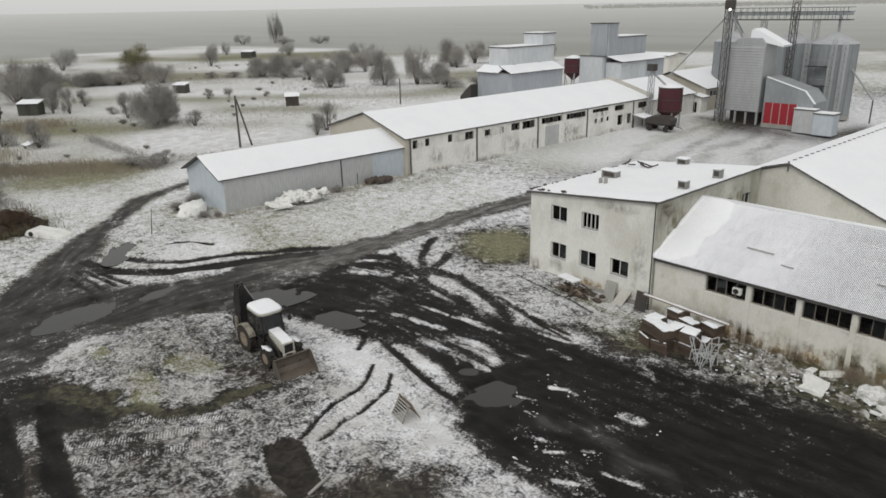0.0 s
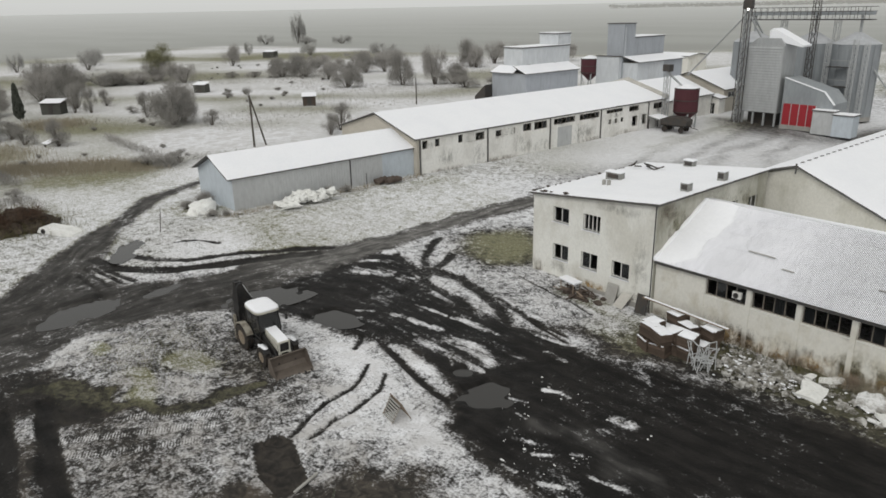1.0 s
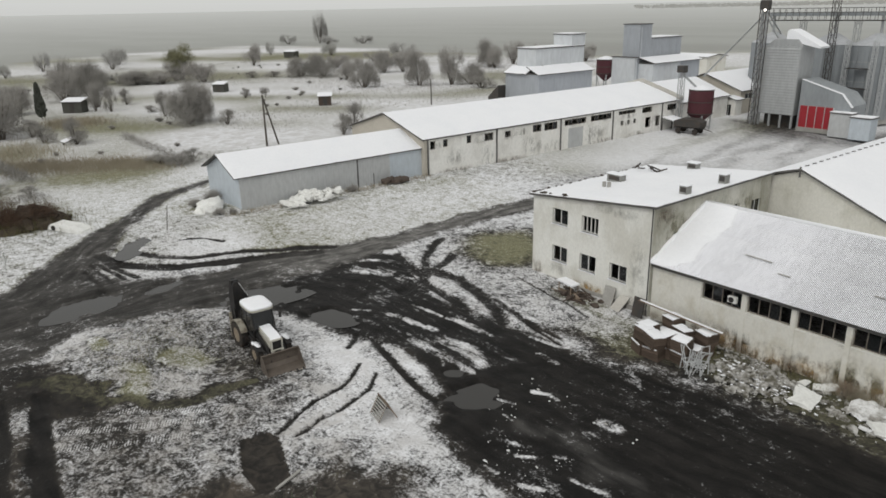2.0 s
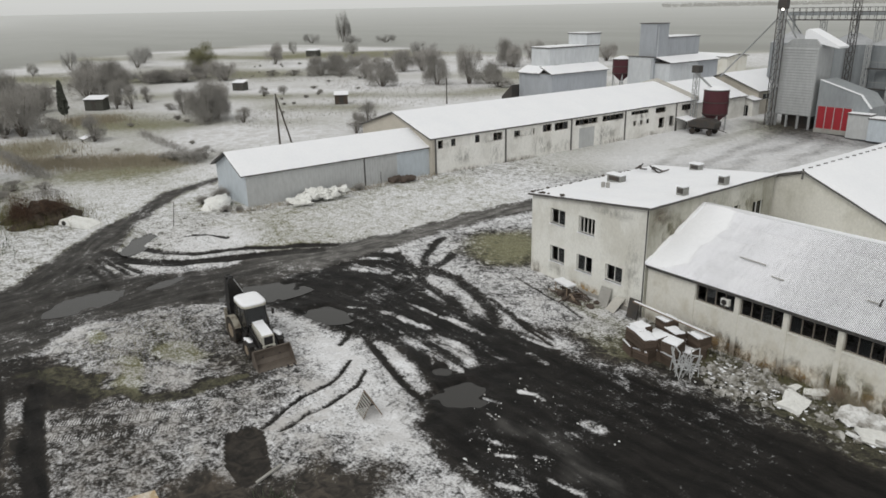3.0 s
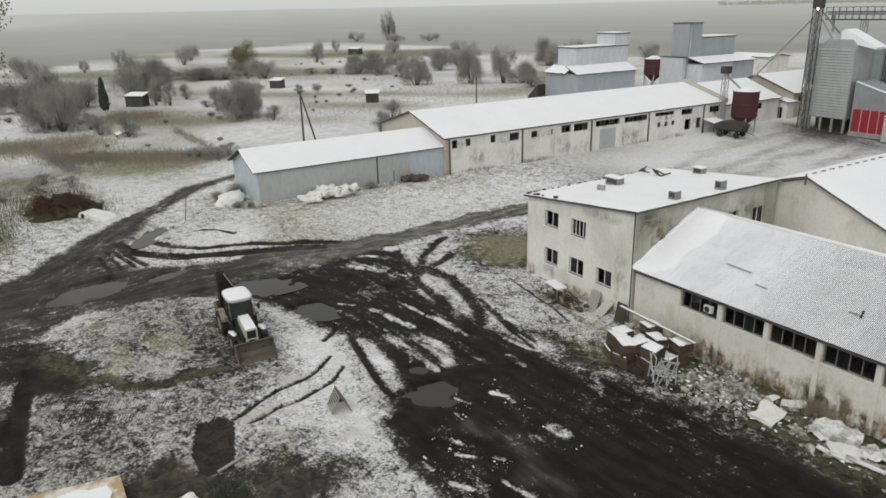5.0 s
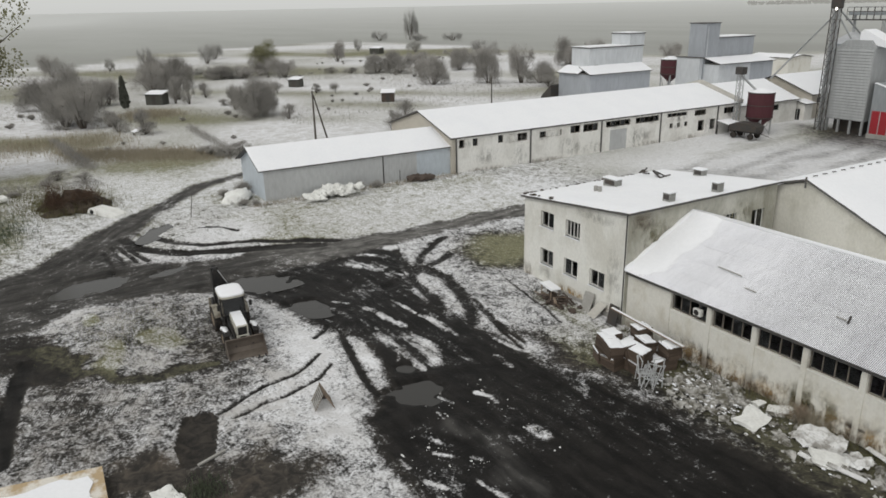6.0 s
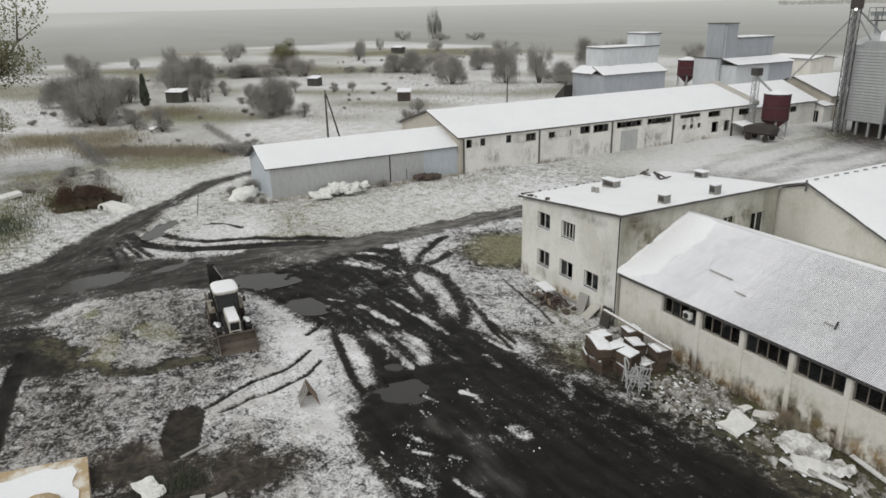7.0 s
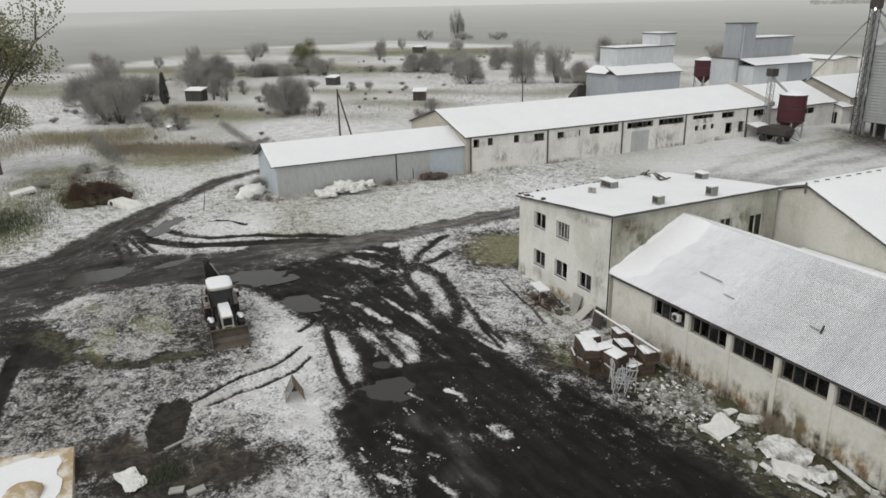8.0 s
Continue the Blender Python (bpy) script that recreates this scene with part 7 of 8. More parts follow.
def crate_stack():
    """Two layers of crates, a few of the upper ones gone, all shifted a little against each other."""
    rng = random.Random(5)
    first = crate(0.97, 0.82, 0.7)
    placed = False
    turn = radians(-6)
    for i in range(3):
        for j in range(4):
            levels = 1 if (i, j) in ((0, 2), (2, 2), (1, 3)) else 2
            if (i, j) == (2, 0):
                continue
            u, v = -1.0 + i * 1.0 + rng.uniform(-0.08, 0.08), -1.3 + j * 0.9 + rng.uniform(-0.08, 0.08)
            x, y = -15.95 + u * math.cos(turn) - v * math.sin(turn), 28.75 + u * math.sin(turn) + v * math.cos(turn)
            zz = z_at(x, y) - 0.05
            for k in range(levels):
                slip = 0.12 if k else 0.04
                m = pose(x + rng.uniform(-slip, slip), y + rng.uniform(-slip, slip) + 0.1 * k, zz + k * 0.72, rng.uniform(-3, 3) * (1 + 1.5 * k), rng.uniform(-3, 3) * (1 + 1.5 * k), -8 + rng.uniform(-18, 18))
                if placed:
                    c = copy_thing(first, m)
                else:
                    first.matrix_basis, c, placed = m, first, True
                if k == levels - 1:
                    bm = bmesh.new()
                    bmesh.ops.create_grid(bm, x_segments=9, y_segments=8, size=0.5)
                    wide, deep = rng.uniform(0.75, 0.98), rng.uniform(0.6, 0.84)
                    for q in bm.verts:
                        rim = max(abs(q.co.x), abs(q.co.y)) > 0.48
                        bend = noise.noise(q.co * 3 + Vector((i * 5, j * 3, 0)))
                        q.co = Vector((q.co.x * wide + 0.06 * bend, q.co.y * deep + 0.06 * bend, 0.705 if rim else 0.77 + 0.03 * bend))
                    part("snow_cap", bm, SNOW, c, "cap of snow", smooth=True)
                elif rng.random() < 0.7:
                    bm = bmesh.new()
                    soft_box(bm, -0.45, rng.uniform(0.1, 0.45), -0.46, -0.38, 0.69, 0.75, 0.02)
                    part("snow_line", bm, SNOW, c)
    for a, b in (((-19.16, 30.09, 1.70), (-13.69, 30.02, 1.46)),):
        bm = bmesh.new()
        d = Vector(b) - Vector(a)
        soft_box(bm, 0, d.length, -0.08, 0.08, 0, 0.07, 0.02)
        p = tagged(part("long_plank", bm, WOOD, at=Matrix.Translation(a) @ d.to_track_quat("X", "Z").to_matrix().to_4x4()), "long snowy plank lying across the crates", "plank")
        bm = bmesh.new()
        soft_box(bm, 0.1, d.length - 0.1, -0.07, 0.07, 0.071, 0.11, 0.015)
        part("snow_strip", bm, SNOW, p)
    # bare metal chair frames leaning on the stack
    for k in range(5):
        f = thing("bent_chair", "pale bent metal chair frame leaning on the crate stack", "chair frame", pose(-14.0 + rng.uniform(-0.55, 0.55), 27.45 + rng.uniform(-0.3, 0.5), z_at(-14.0, 27.5), rng.uniform(-25, 20), rng.uniform(-30, 10), rng.uniform(0, 180)), "metal frames")
        for n, segs in (("side", ((-0.3, -0.3, 0, -0.35, -0.3, 1.5), (0.35, -0.3, 0, 0.2, -0.3, 1.1))), ("side", ((-0.3, 0.3, 0, -0.35, 0.3, 1.5), (0.35, 0.3, 0, 0.2, 0.3, 1.1))),
                        ("rail", ((-0.33, -0.3, 0.6, -0.33, 0.3, 0.6), (0.28, -0.3, 0.6, 0.28, 0.3, 0.6), (-0.33, -0.3, 0.6, 0.28, -0.3, 0.6), (-0.33, 0.3, 0.6, 0.28, 0.3, 0.6), (-0.35, -0.3, 1.5, -0.35, 0.3, 1.5)))):
            for s in segs:
                bm = bmesh.new()
                tube(bm, s[:3], s[3:], 0.026, n=6)
                part(n, bm, SIDING, f)


crate_stack()


def clutter():
    rng = random.Random(9)
    # rubble and broken masonry along the workshop wall
    bm = bmesh.new()
    for k in range(1100):
        heap = k % 5 < 3
        x = rng.gauss(-11.4, 0.95) if heap else rng.uniform(-13.8, 0.5)
        y = rng.gauss(29.3, 0.85) if heap else rng.gauss(29.6, 0.8)
        if y > 31.2 or y < 27.4:
            continue
        s = rng.uniform(0.03, 0.1) if rng.random() < 0.75 else rng.uniform(0.1, 0.24)
        rise = 0.5 * math.exp(-((x + 11.4) / 1.5) ** 2 - ((y - 29.3) / 1.3) ** 2)
        lump(bm, (x, y, z_at(x, y) + 0.02 + rise * rng.uniform(0.3, 1)), (s * rng.uniform(0.8, 1.6), s, s * rng.uniform(0.7, 1.3)), k, 1, 1.1)
    tagged(part("rubble", bm, RUBBLE), "heap of broken masonry and rubbish along the wall", "rubble", kind="stuff")
    bm = bmesh.new()
    for k in range(240):
        x, y = (rng.gauss(-11.4, 1.2), rng.gauss(29.3, 0.9)) if k % 3 else (rng.uniform(-14.5, 1), rng.gauss(29.4, 0.8))
        if y > 31.2 or y < 27.4:
            continue
        s = rng.uniform(0.03, 0.09)
        rise = 0.42 * math.exp(-((x + 11.4) / 1.5) ** 2 - ((y - 29.3) / 1.3) ** 2)
        lump(bm, (x, y, z_at(x, y) + 0.07 + rise), (s * rng.uniform(0.8, 1.8), s * rng.uniform(0.6, 1.2), s * 0.5), k + 500, 1, 0.8)
    tagged(part("snow_lumps", bm, SNOW), "lumps of snow caught on the rubble", "snow", kind="stuff")
    for x, y, w, d, rz, ry, lab in ((-8.85, 29.1, 0.95, 1.45, 8, 8, "large white insulation slab dropped on the rubble"), (-9.5, 30.4, 0.45, 0.45, -15, 14, "small white board lying on the rubble"),
                                    (-8.7, 30.8, 0.9, 0.55, 30, -12, "white board lying on the rubble"), (-6.2, 30.0, 1.9, 1.5, 10, 5, "crumpled white sheeting on the rubble"),
                                    (-4.6, 30.0, 1.3, 1.0, -25, -6, "crumpled white sheeting on the rubble"), (-5.2, 29.1, 1.3, 0.8, 33, 9, "white board lying on the rubble")):
        bm = bmesh.new()
        if "crumpled" in lab:
            bmesh.ops.create_grid(bm, x_segments=22, y_segments=18, size=0.5)
            for v in bm.verts:
                q = Vector((v.co.x * w, v.co.y * d, 0))
                q += Vector((noise.noise(q * 1.1 + Vector((x, 0, 0))), noise.noise(q * 1.1 + Vector((0, x, 4))), 0)) * 0.45
                q.z = 0.05 + 0.28 * abs(noise.noise(q * 1.9 + Vector((x, y, 0)))) + 0.16 * noise.noise(q * 4.5)
                v.co = q
        else:
            bmesh.ops.create_grid(bm, x_segments=6, y_segments=6, size=0.5)
            for v in bm.verts:
                v.co.x, v.co.y = v.co.x * w, v.co.y * d
                v.co.z = 0.14 + 0.05 * noise.noise(v.co * 2.5)
            e = bmesh.ops.extrude_face_region(bm, geom=bm.faces[:])
            for v in e["geom"]:
                if isinstance(v, bmesh.types.BMVert):
                    v.co.z -= 0.16
            bmesh.ops.recalc_face_normals(bm, faces=bm.faces[:])
            for v in bm.verts:
                v.co += Vector((noise.noise(v.co * 1.3 + Vector((y, 0, 0))), noise.noise(v.co * 1.3 + Vector((0, x, 0))), 0)) * 0.28
        tagged(part("white_slab", bm, SHEETING if "crumpled" in lab else SACK, at=pose(x, y, z_at(x, y) + 0.12, 4, ry, rz)), lab, "slab")
    # long fallen boards and frames at the wall's foot
    for x, y, ln, rz in ((-3.6, 31.1, 2.6, -8), (-2.6, 30.2, 1.9, -70), (-1.8, 30.6, 1.7, -75), (-4.4, 29.0, 1.5, 15), (-5.6, 28.6, 1.2, 5)):
        bm = bmesh.new()
        soft_box(bm, -ln / 2, ln / 2, -0.12, 0.12, 0, 0.06, 0.01)
        tagged(part("fallen_board", bm, SHEETING, at=pose(x, y, z_at(x, y) + 0.12, 6, 5, rz)), "snow-flecked board fallen among the rubble", "board", "fallen boards")
    # table, door leaf and rubbish by the office wall
    t = thing("old_table", "small table topped with snow amid rubbish by the wall", "table", pose(-24.6, 30.1, z_at(-24.6, 30.1), 0, 0, -10))
    bm = bmesh.new()
    soft_box(bm, -0.75, 0.75, -0.35, 0.35, 0.78, 0.92, 0.04)
    part("tabletop", bm, SNOW, t)
    for x in (-0.6, 0.6):
        for y in (-0.28, 0.28):
            bm = bmesh.new()
            tube(bm, (x, y, 0), (x, y, 0.78), 0.035, n=6)
            part("leg", bm, WOOD, t)
    for x, y, rz, lean, mat, lab in ((-22.0, 30.95, 4, 20, CONCRETE, "grey-brown door leaf leaning against the wall"), (-19.75, 31.0, 0, 12, STEEL_DARK, "dark metal grille leaning in the corner"), (-21.2, 30.7, -8, 50, RENDER, "grey board leaning against the wall")):
        bm = bmesh.new()
        soft_box(bm, -0.38, 0.38, -0.03, 0.03, 0, 1.25, 0.01)
        tagged(part("leaning_panel", bm, mat, at=pose(x, y - 0.25, z_at(x, y) - 0.05, -lean, 0, rz)), lab, "panel")
    for k in range(16):
        x, y = rng.uniform(-25.2, -22.2), rng.uniform(29.3, 30.9)
        ln = rng.uniform(0.5, 1.4)
        bm = bmesh.new()
        soft_box(bm, -ln / 2, ln / 2, -0.08, 0.08, 0, 0.05, 0.01)
        tagged(part("scrap_plank", bm, RED_JUNK if k % 3 else WOOD, at=pose(x, y, z_at(x, y) + 0.1 + 0.02 * k, rng.uniform(-25, 25), rng.uniform(-25, 25), rng.uniform(0, 180))), "scrap timber piled by the wall", "plank", "scrap timber")
    bm = bmesh.new()
    for k in range(16):
        x, y = rng.gauss(-23.6, 0.8), rng.gauss(30.2, 0.4)
        lump(bm, (x, y, z_at(x, y)), (0.3, 0.25, 0.25), k + 77, 1, 0.5)
    tagged(part("rubbish_heap", bm, RED_JUNK), "low heap of brown rubbish by the wall", "rubbish", kind="stuff")
    # wooden A-frame left on the snow
    a = thing("trestle", "weathered slatted timber A-frame standing on the snow", "trestle", pose(-20.55, 13.0, z_at(-20.55, 13.0), 0, 0, -10) @ Matrix.Scale(0.78, 4))
    for s in (-1, 1):
        for k in range(7):
            bm = bmesh.new()
            soft_box(bm, -0.7, 0.7, -0.045, 0.045, -0.015, 0.015, 0.005)
            part("slat", bm, CONCRETE if s < 0 else WOOD, a, at=pose(0, s * (0.56 - 0.078 * k), 0.08 + 0.155 * k, s * -62))
        for x in (-0.62, 0.62):
            bm = bmesh.new()
            tube(bm, (x, s * 0.6, 0), (x, 0, 1.12), 0.035, n=6)
            part("leg", bm, WOOD, a)
    bm = bmesh.new()
    tube(bm, (-0.74, 0, 1.13), (0.74, 0, 1.13), 0.05, n=6)
    part("ridge_bar", bm, WOOD, a)
    # added board at the far end; its dark colour stands for shade inside
    bm = bmesh.new()
    prism(bm, [(-0.55, 0.0), (0.55, 0.0), (0.0, 1.08)], "x", -0.66, -0.63)
    part("shade_board", bm, STEEL_DARK, a, "added dark board for the shaded inside")
    # sacks by the store
    for k in range(34):
        u = rng.random()
        x, y = -52.6 + rng.uniform(-0.9, 1.5), 24.2 + 5.6 * u
        h = 0.3 + 1.0 * (0.35 + 0.65 * u) * rng.random()
        bm = bmesh.new()
        lump(bm, (x, y, z_at(x, y) + h * 0.7), (rng.uniform(0.3, 0.7), rng.uniform(0.25, 0.5), rng.uniform(0.2, 0.42)), k + 30, 2, 0.9)
        tagged(part("sack", bm, SACK), "bulging white sack heaped against the metal store", "sack", "sack heap")
    g = thing("gate_panel", "pale barred gate panel dumped beside the sack heap", "gate", pose(-51.2, 24.6, z_at(-51.2, 24.6) + 0.15, 70, 0, 80))
    for k in range(7):
        bm = bmesh.new()
        tube(bm, (-0.9 + 0.3 * k, 0, 0), (-0.9 + 0.3 * k, 0, 1.0), 0.03, n=5)
        part("bar", bm, SACK, g)
    bm = bmesh.new()
    for z in (0, 1.0):
        tube(bm, (-0.9, 0, z), (0.9, 0, z), 0.04, n=5)
    part("rail", bm, SACK, g)
    # heap of dark scrap at the store's door
    for k in range(7):
        x, y = -52.9 + rng.uniform(-0.3, 0.3), 36.4 + rng.uniform(-0.9, 0.9)
        bm = bmesh.new()
        lump(bm, (x, y, z_at(x, y) + 0.25), (0.5, 0.6, 0.45), k + 60, 1, 0.5)
        tagged(part("scrap", bm, RED_JUNK), "rusty scrap heaped by the store door", "scrap", "scrap heap")
    # white trough and posts beside the store's gable
    bm = bmesh.new()
    lump(bm, (0, 0, 0.2), (1.8, 1.0, 0.7), 5, 3, 0.7)
    for v in bm.verts:
        v.co += Vector((noise.noise(v.co * 2.2), noise.noise(v.co * 2.2 + Vector((4, 0, 0))), 0.7 * noise.noise(v.co * 2.6 + Vector((0, 6, 0))))) * 0.22
    tagged(part("sheeted_heap", bm, SACK, at=pose(-56.0, 18.9, z_at(-56.0, 18.9), 0, 4, -42)), "heap under crumpled white sheeting beside the metal store", "heap")
    bm = bmesh.new()
    tube(bm, (-52.6, 13.9, z_at(-52.6, 13.9) - 0.1), (-53.0, 14.3, z_at(-52.6, 13.9) + 1.9), 0.045, 0.03, n=6)
    tagged(part("stake", bm, POLE_WOOD), "thin leaning wooden stake standing in the snow", "stake")
    # small white car wreck and earth heap beside the far track
    bm = bmesh.new()
    rr = random.Random(3)
    for k in range(60):
        x, y = rr.gauss(-61.6, 0.9), rr.gauss(6.0, 1.1)
        lump(bm, (x, y, z_at(x, y) + 1.2 * math.exp(-((x + 61.6) ** 2 + (y - 6.0) ** 2) / 2.2)), (rr.uniform(0.3, 0.8), rr.uniform(0.3, 0.8), rr.uniform(0.3, 0.6)), k, 2, 0.7, False)
    lump(bm, (-61.6, 6.0, z_at(-61.6, 6.0)), (1.6, 1.9, 0.9), 91, 4, 0.6)
    for v in bm.verts:
        v.co += Vector((noise.noise(v.co * 1.1), noise.noise(v.co * 1.1 + Vector((5, 0, 0))), noise.noise(v.co * 1.4 + Vector((0, 7, 0))))) * 0.3
    tagged(part("earth_mound", bm, EARTH), "dark reddish heap of earth and roots", "heap", kind="stuff")
    w = thing("overturned_trough", "white overturned trough lying beside the track", "trough", pose(-57.9, 8.0, z_at(-57.9, 8.0), 0, 6, 35))
    bm = bmesh.new()
    prism(bm, [(-1.7, 0), (1.9, 0), (1.7, 0.35), (0.6, 0.55), (-1.4, 0.5)], "y", -0.75, 0.75)
    bmesh.ops.bevel(bm, geom=bm.edges[:], offset=0.08, segments=2, affect="EDGES")
    part("shell", bm, SACK, w)
    bm = bmesh.new()
    tube(bm, (-1.0, -0.78, 0.26), (-1.0, -0.73, 0.26), 0.2, n=14)
    part("opening", bm, DARK, w)
    bm = bmesh.new()
    soft_box(bm, -0.7, 0.7, -1.1, 1.1, 0.1, 0.5, 0.1)
    tagged(part("white_block", bm, SACK, at=pose(-67.6, -0.5, z_at(-67.6, -0.5), 8, 0, 15)), "white sheeted block lying in dark grass", "block")
    # low ochre structure and litter close below the camera's way
    c = thing("low_shelter", "low ochre-rendered flat shelter top with melting snow", "shelter")
    bm = bmesh.new()
    prism(bm, [(-21.6, -3.0), (-20.5, 3.3), (-16.0, 3.2), (-14.5, -3.0)], "z", -0.4, 0.55)
    part("body", bm, CLAY, c)
    bm = bmesh.new()
    tag_pts = []
    for k in range(30):
        a = 2 * math.pi * k / 30
        rr = 1 + 0.3 * noise.noise(Vector((math.cos(a) * 2.2, math.sin(a) * 2.2, 2)))
        c_, s_ = math.cos(a), math.sin(a)
        q = 1 / (abs(c_) ** 4 + abs(s_) ** 4) ** 0.25
        tag_pts.append((-18.35 + 1.95 * rr * q * c_, 0.9 + 1.95 * rr * q * s_))
    prism(bm, tag_pts, "z", 0.552, 0.60)
    part("melting_snow", bm, SNOW, c)
    bm = bmesh.new()
    lump(bm, (-17.6, 1.5, 0.60), (1.0, 0.8, 0.3), 7, 3, 0.3)
    part("clay_mound", bm, CLAY, c, smooth=True)
    for x, y, ln, rz, mat, lab in ((-15.9, 6.9, 0.6, 70, CONCRETE, "short pale block of wood"), (-15.5, 7.6, 0.7, 95, CONCRETE, "short pale block of wood"), (-19.1, 7.4, 1.3, 105, CONCRETE, "pale plank at the edge of the pit")):
        bm = bmesh.new()
        half = 0.06 if ln > 1 else 0.18
        soft_box(bm, -ln / 2, ln / 2, -half, half, 0, 0.1, 0.02)
        tagged(part("litter_board", bm, mat, at=pose(x, y, z_at(x, y) + 0.03, 4, -5, rz)), lab, "board")


def crumpled_sheet(x, y, w, d, rz, seed):
    bm = bmesh.new()
    bmesh.ops.create_grid(bm, x_segments=14, y_segments=12, size=0.5)
    for v in bm.verts:
        q = Vector((v.co.x * w, v.co.y * d, 0))
        q += Vector((noise.noise(q * 1.6 + Vector((seed, 0, 0))), noise.noise(q * 1.6 + Vector((0, seed, 4))), 0)) * 0.25
        q.z = 0.06 + 0.22 * abs(noise.noise(q * 2.2 + Vector((seed, 3, 0)))) + 0.08 * noise.noise(q * 6)
        v.co = q
    tagged(part("plastic_sheet", bm, SACK, at=pose(x, y, z_at(x, y) + 0.02, 0, 4, rz), smooth=True), "crumpled white plastic sheet lying in the mud", "sheet")


crumpled_sheet(-17.3, 5.3, 1.5, 0.8, 20, 3)
clutter()


# ---- poles ----
def power_pole():
    o = thing("power_pole", "braced dark timber power pole with crossarm", "pole")
    x, y = -81.3, 36.2
    z = z_at(x, y)
    bm = bmesh.new()
    tube(bm, (x, y, z - 0.3), (x, y, 8.2), 0.15, 0.11, n=8)
    part("post", bm, POLE_WOOD, o)
    bm = bmesh.new()
    tube(bm, (x - 0.2, y + 1.8, z - 0.3), (x, y + 0.1, 7.7), 0.13, 0.10, n=8)
    part("brace", bm, POLE_WOOD, o)
    for dz in (0.0, 0.45):
        bm = bmesh.new()
        tube(bm, (x, y - 0.18, 7.7 - dz), (x, y - 0.18, 7.9 - dz), 0.05, n=6)
        part("insulator", bm, SIDING, o)
    p = thing("thin_pole", "single thin dark timber pole", "pole")
    bm = bmesh.new()
    tube(bm, (-98.5, 76.2, 1.5), (-98.5, 76.2, 6.2), 0.13, 0.09, n=8)
    part("post", bm, POLE_WOOD, p)


power_pole()


# ---- trees and shrubs ----
def tree(name, label, seed, tall, spread, twigs, twig_mat, trunk_part=0.13, leaf=False, column=False):
    """A bare or thinly leaved tree: tapered trunk, limbs, and a crown of many twigs with gaps."""
    rng = random.Random(seed)
    o = thing(name, label, "tree" if tall > 3 else "shrub")
    bm = bmesh.new()
    tips = []

    def grow(a, d, ln, r, depth):
        b = a + d * ln
        tube(bm, a, b, r, r * 0.62, n=6 if depth < 2 else 4, caps=False)
        tips.append((a, b, depth))
        if depth < 3:
            for k in range(5 if depth == 0 else 3):
                nd = (d + Vector((rng.uniform(-1, 1), rng.uniform(-1, 1), rng.uniform(-0.2, 0.75))) * spread).normalized()
                nd.z = max(nd.z, -0.1)
                grow(a + (b - a) * rng.uniform(0.45, 1), nd, (tall * 0.34 if depth == 0 else ln * 0.72) * rng.uniform(0.75, 1.2), r * 0.58, depth + 1)

    stems = 1 if tall > 3.5 else 4
    for _ in range(stems):
        if column:
            grow(Vector((0, 0, -0.1)), Vector((0, 0, 1)), tall * 0.85, tall * 0.008, 3)
            break
        lean = Vector((rng.uniform(-0.12, 0.12), rng.uniform(-0.12, 0.12), 1)) if stems == 1 else Vector((rng.uniform(-0.8, 0.8), rng.uniform(-0.8, 0.8), 1))
        grow(Vector((0, 0, -0.1)), lean.normalized(), tall * trunk_part, tall * 0.02, 0 if stems == 1 else 1)
    part("trunk", bm, BARK, o)
    vs, fs = [], []
    upper = [t for t in tips if t[2] >= (2 if leaf else 1)]
    upper = upper or tips
    lobes = [(b, tall * (rng.uniform(0.09, 0.2) if tall > 3.5 else rng.uniform(0.07, 0.16))) for a, b, dep in rng.sample(upper, min(len(upper), 30))]
    for _ in range(twigs):
        if column:
            h = rng.random()
            a = rng.uniform(0, 2 * math.pi)
            r = spread * (1 - h) ** 0.6 * (0.35 + 0.65 * math.sqrt(rng.random())) * (0.55 + 0.45 * min(1, h * 6))
            p = Vector((r * math.cos(a), r * math.sin(a), 0.2 + h * (tall - 0.4)))
            d = Vector((rng.uniform(-0.4, 0.4), rng.uniform(-0.4, 0.4), 1)).normalized()
            ln, w = rng.uniform(0.3, 0.6), rng.uniform(0.06, 0.12)
        else:
            c, size = rng.choice(lobes)
            v = Vector((rng.gauss(0, 1), rng.gauss(0, 1), rng.gauss(0, 1))).normalized() * rng.random() ** 0.45
            p = c + Vector((v.x * size, v.y * size, v.z * size * 0.8))
            if tall <= 3.5:
                p = Vector((p.x, p.y, max(p.z, 0.1))) * rng.uniform(0.25, 1.1)
                v = p.normalized()
            p.z = max(p.z, 0.08 * tall)
            d = (v * 0.9 + Vector((rng.uniform(-1, 1), rng.uniform(-1, 1), rng.uniform(-0.3, 1.0)))).normalized()
            ln, w = (rng.uniform(0.12, 0.3), rng.uniform(0.08, 0.16)) if leaf else (rng.uniform(0.25, 0.8) * (0.6 + tall / 12), rng.uniform(0.014, 0.03))
        s = d.cross(Vector((rng.uniform(-1, 1), rng.uniform(-1, 1), rng.uniform(-1, 1)))).normalized() * w
        q = p + d * ln
        k = len(vs)
        if leaf or column:
            vs += [p, p + d * ln * 0.5 + s, q, p + d * ln * 0.5 - s]
            fs.append((k, k + 1, k + 2, k + 3))
        else:
            vs += [p - s * 0.5, p + s * 0.5, q]
            fs.append((k, k + 1, k + 2))
    me = bpy.data.meshes.new("crown")
    me.from_pydata([tuple(v) for v in vs], [], fs)
    me.materials.append(twig_mat)
    new("crown", me).parent = o
    return o


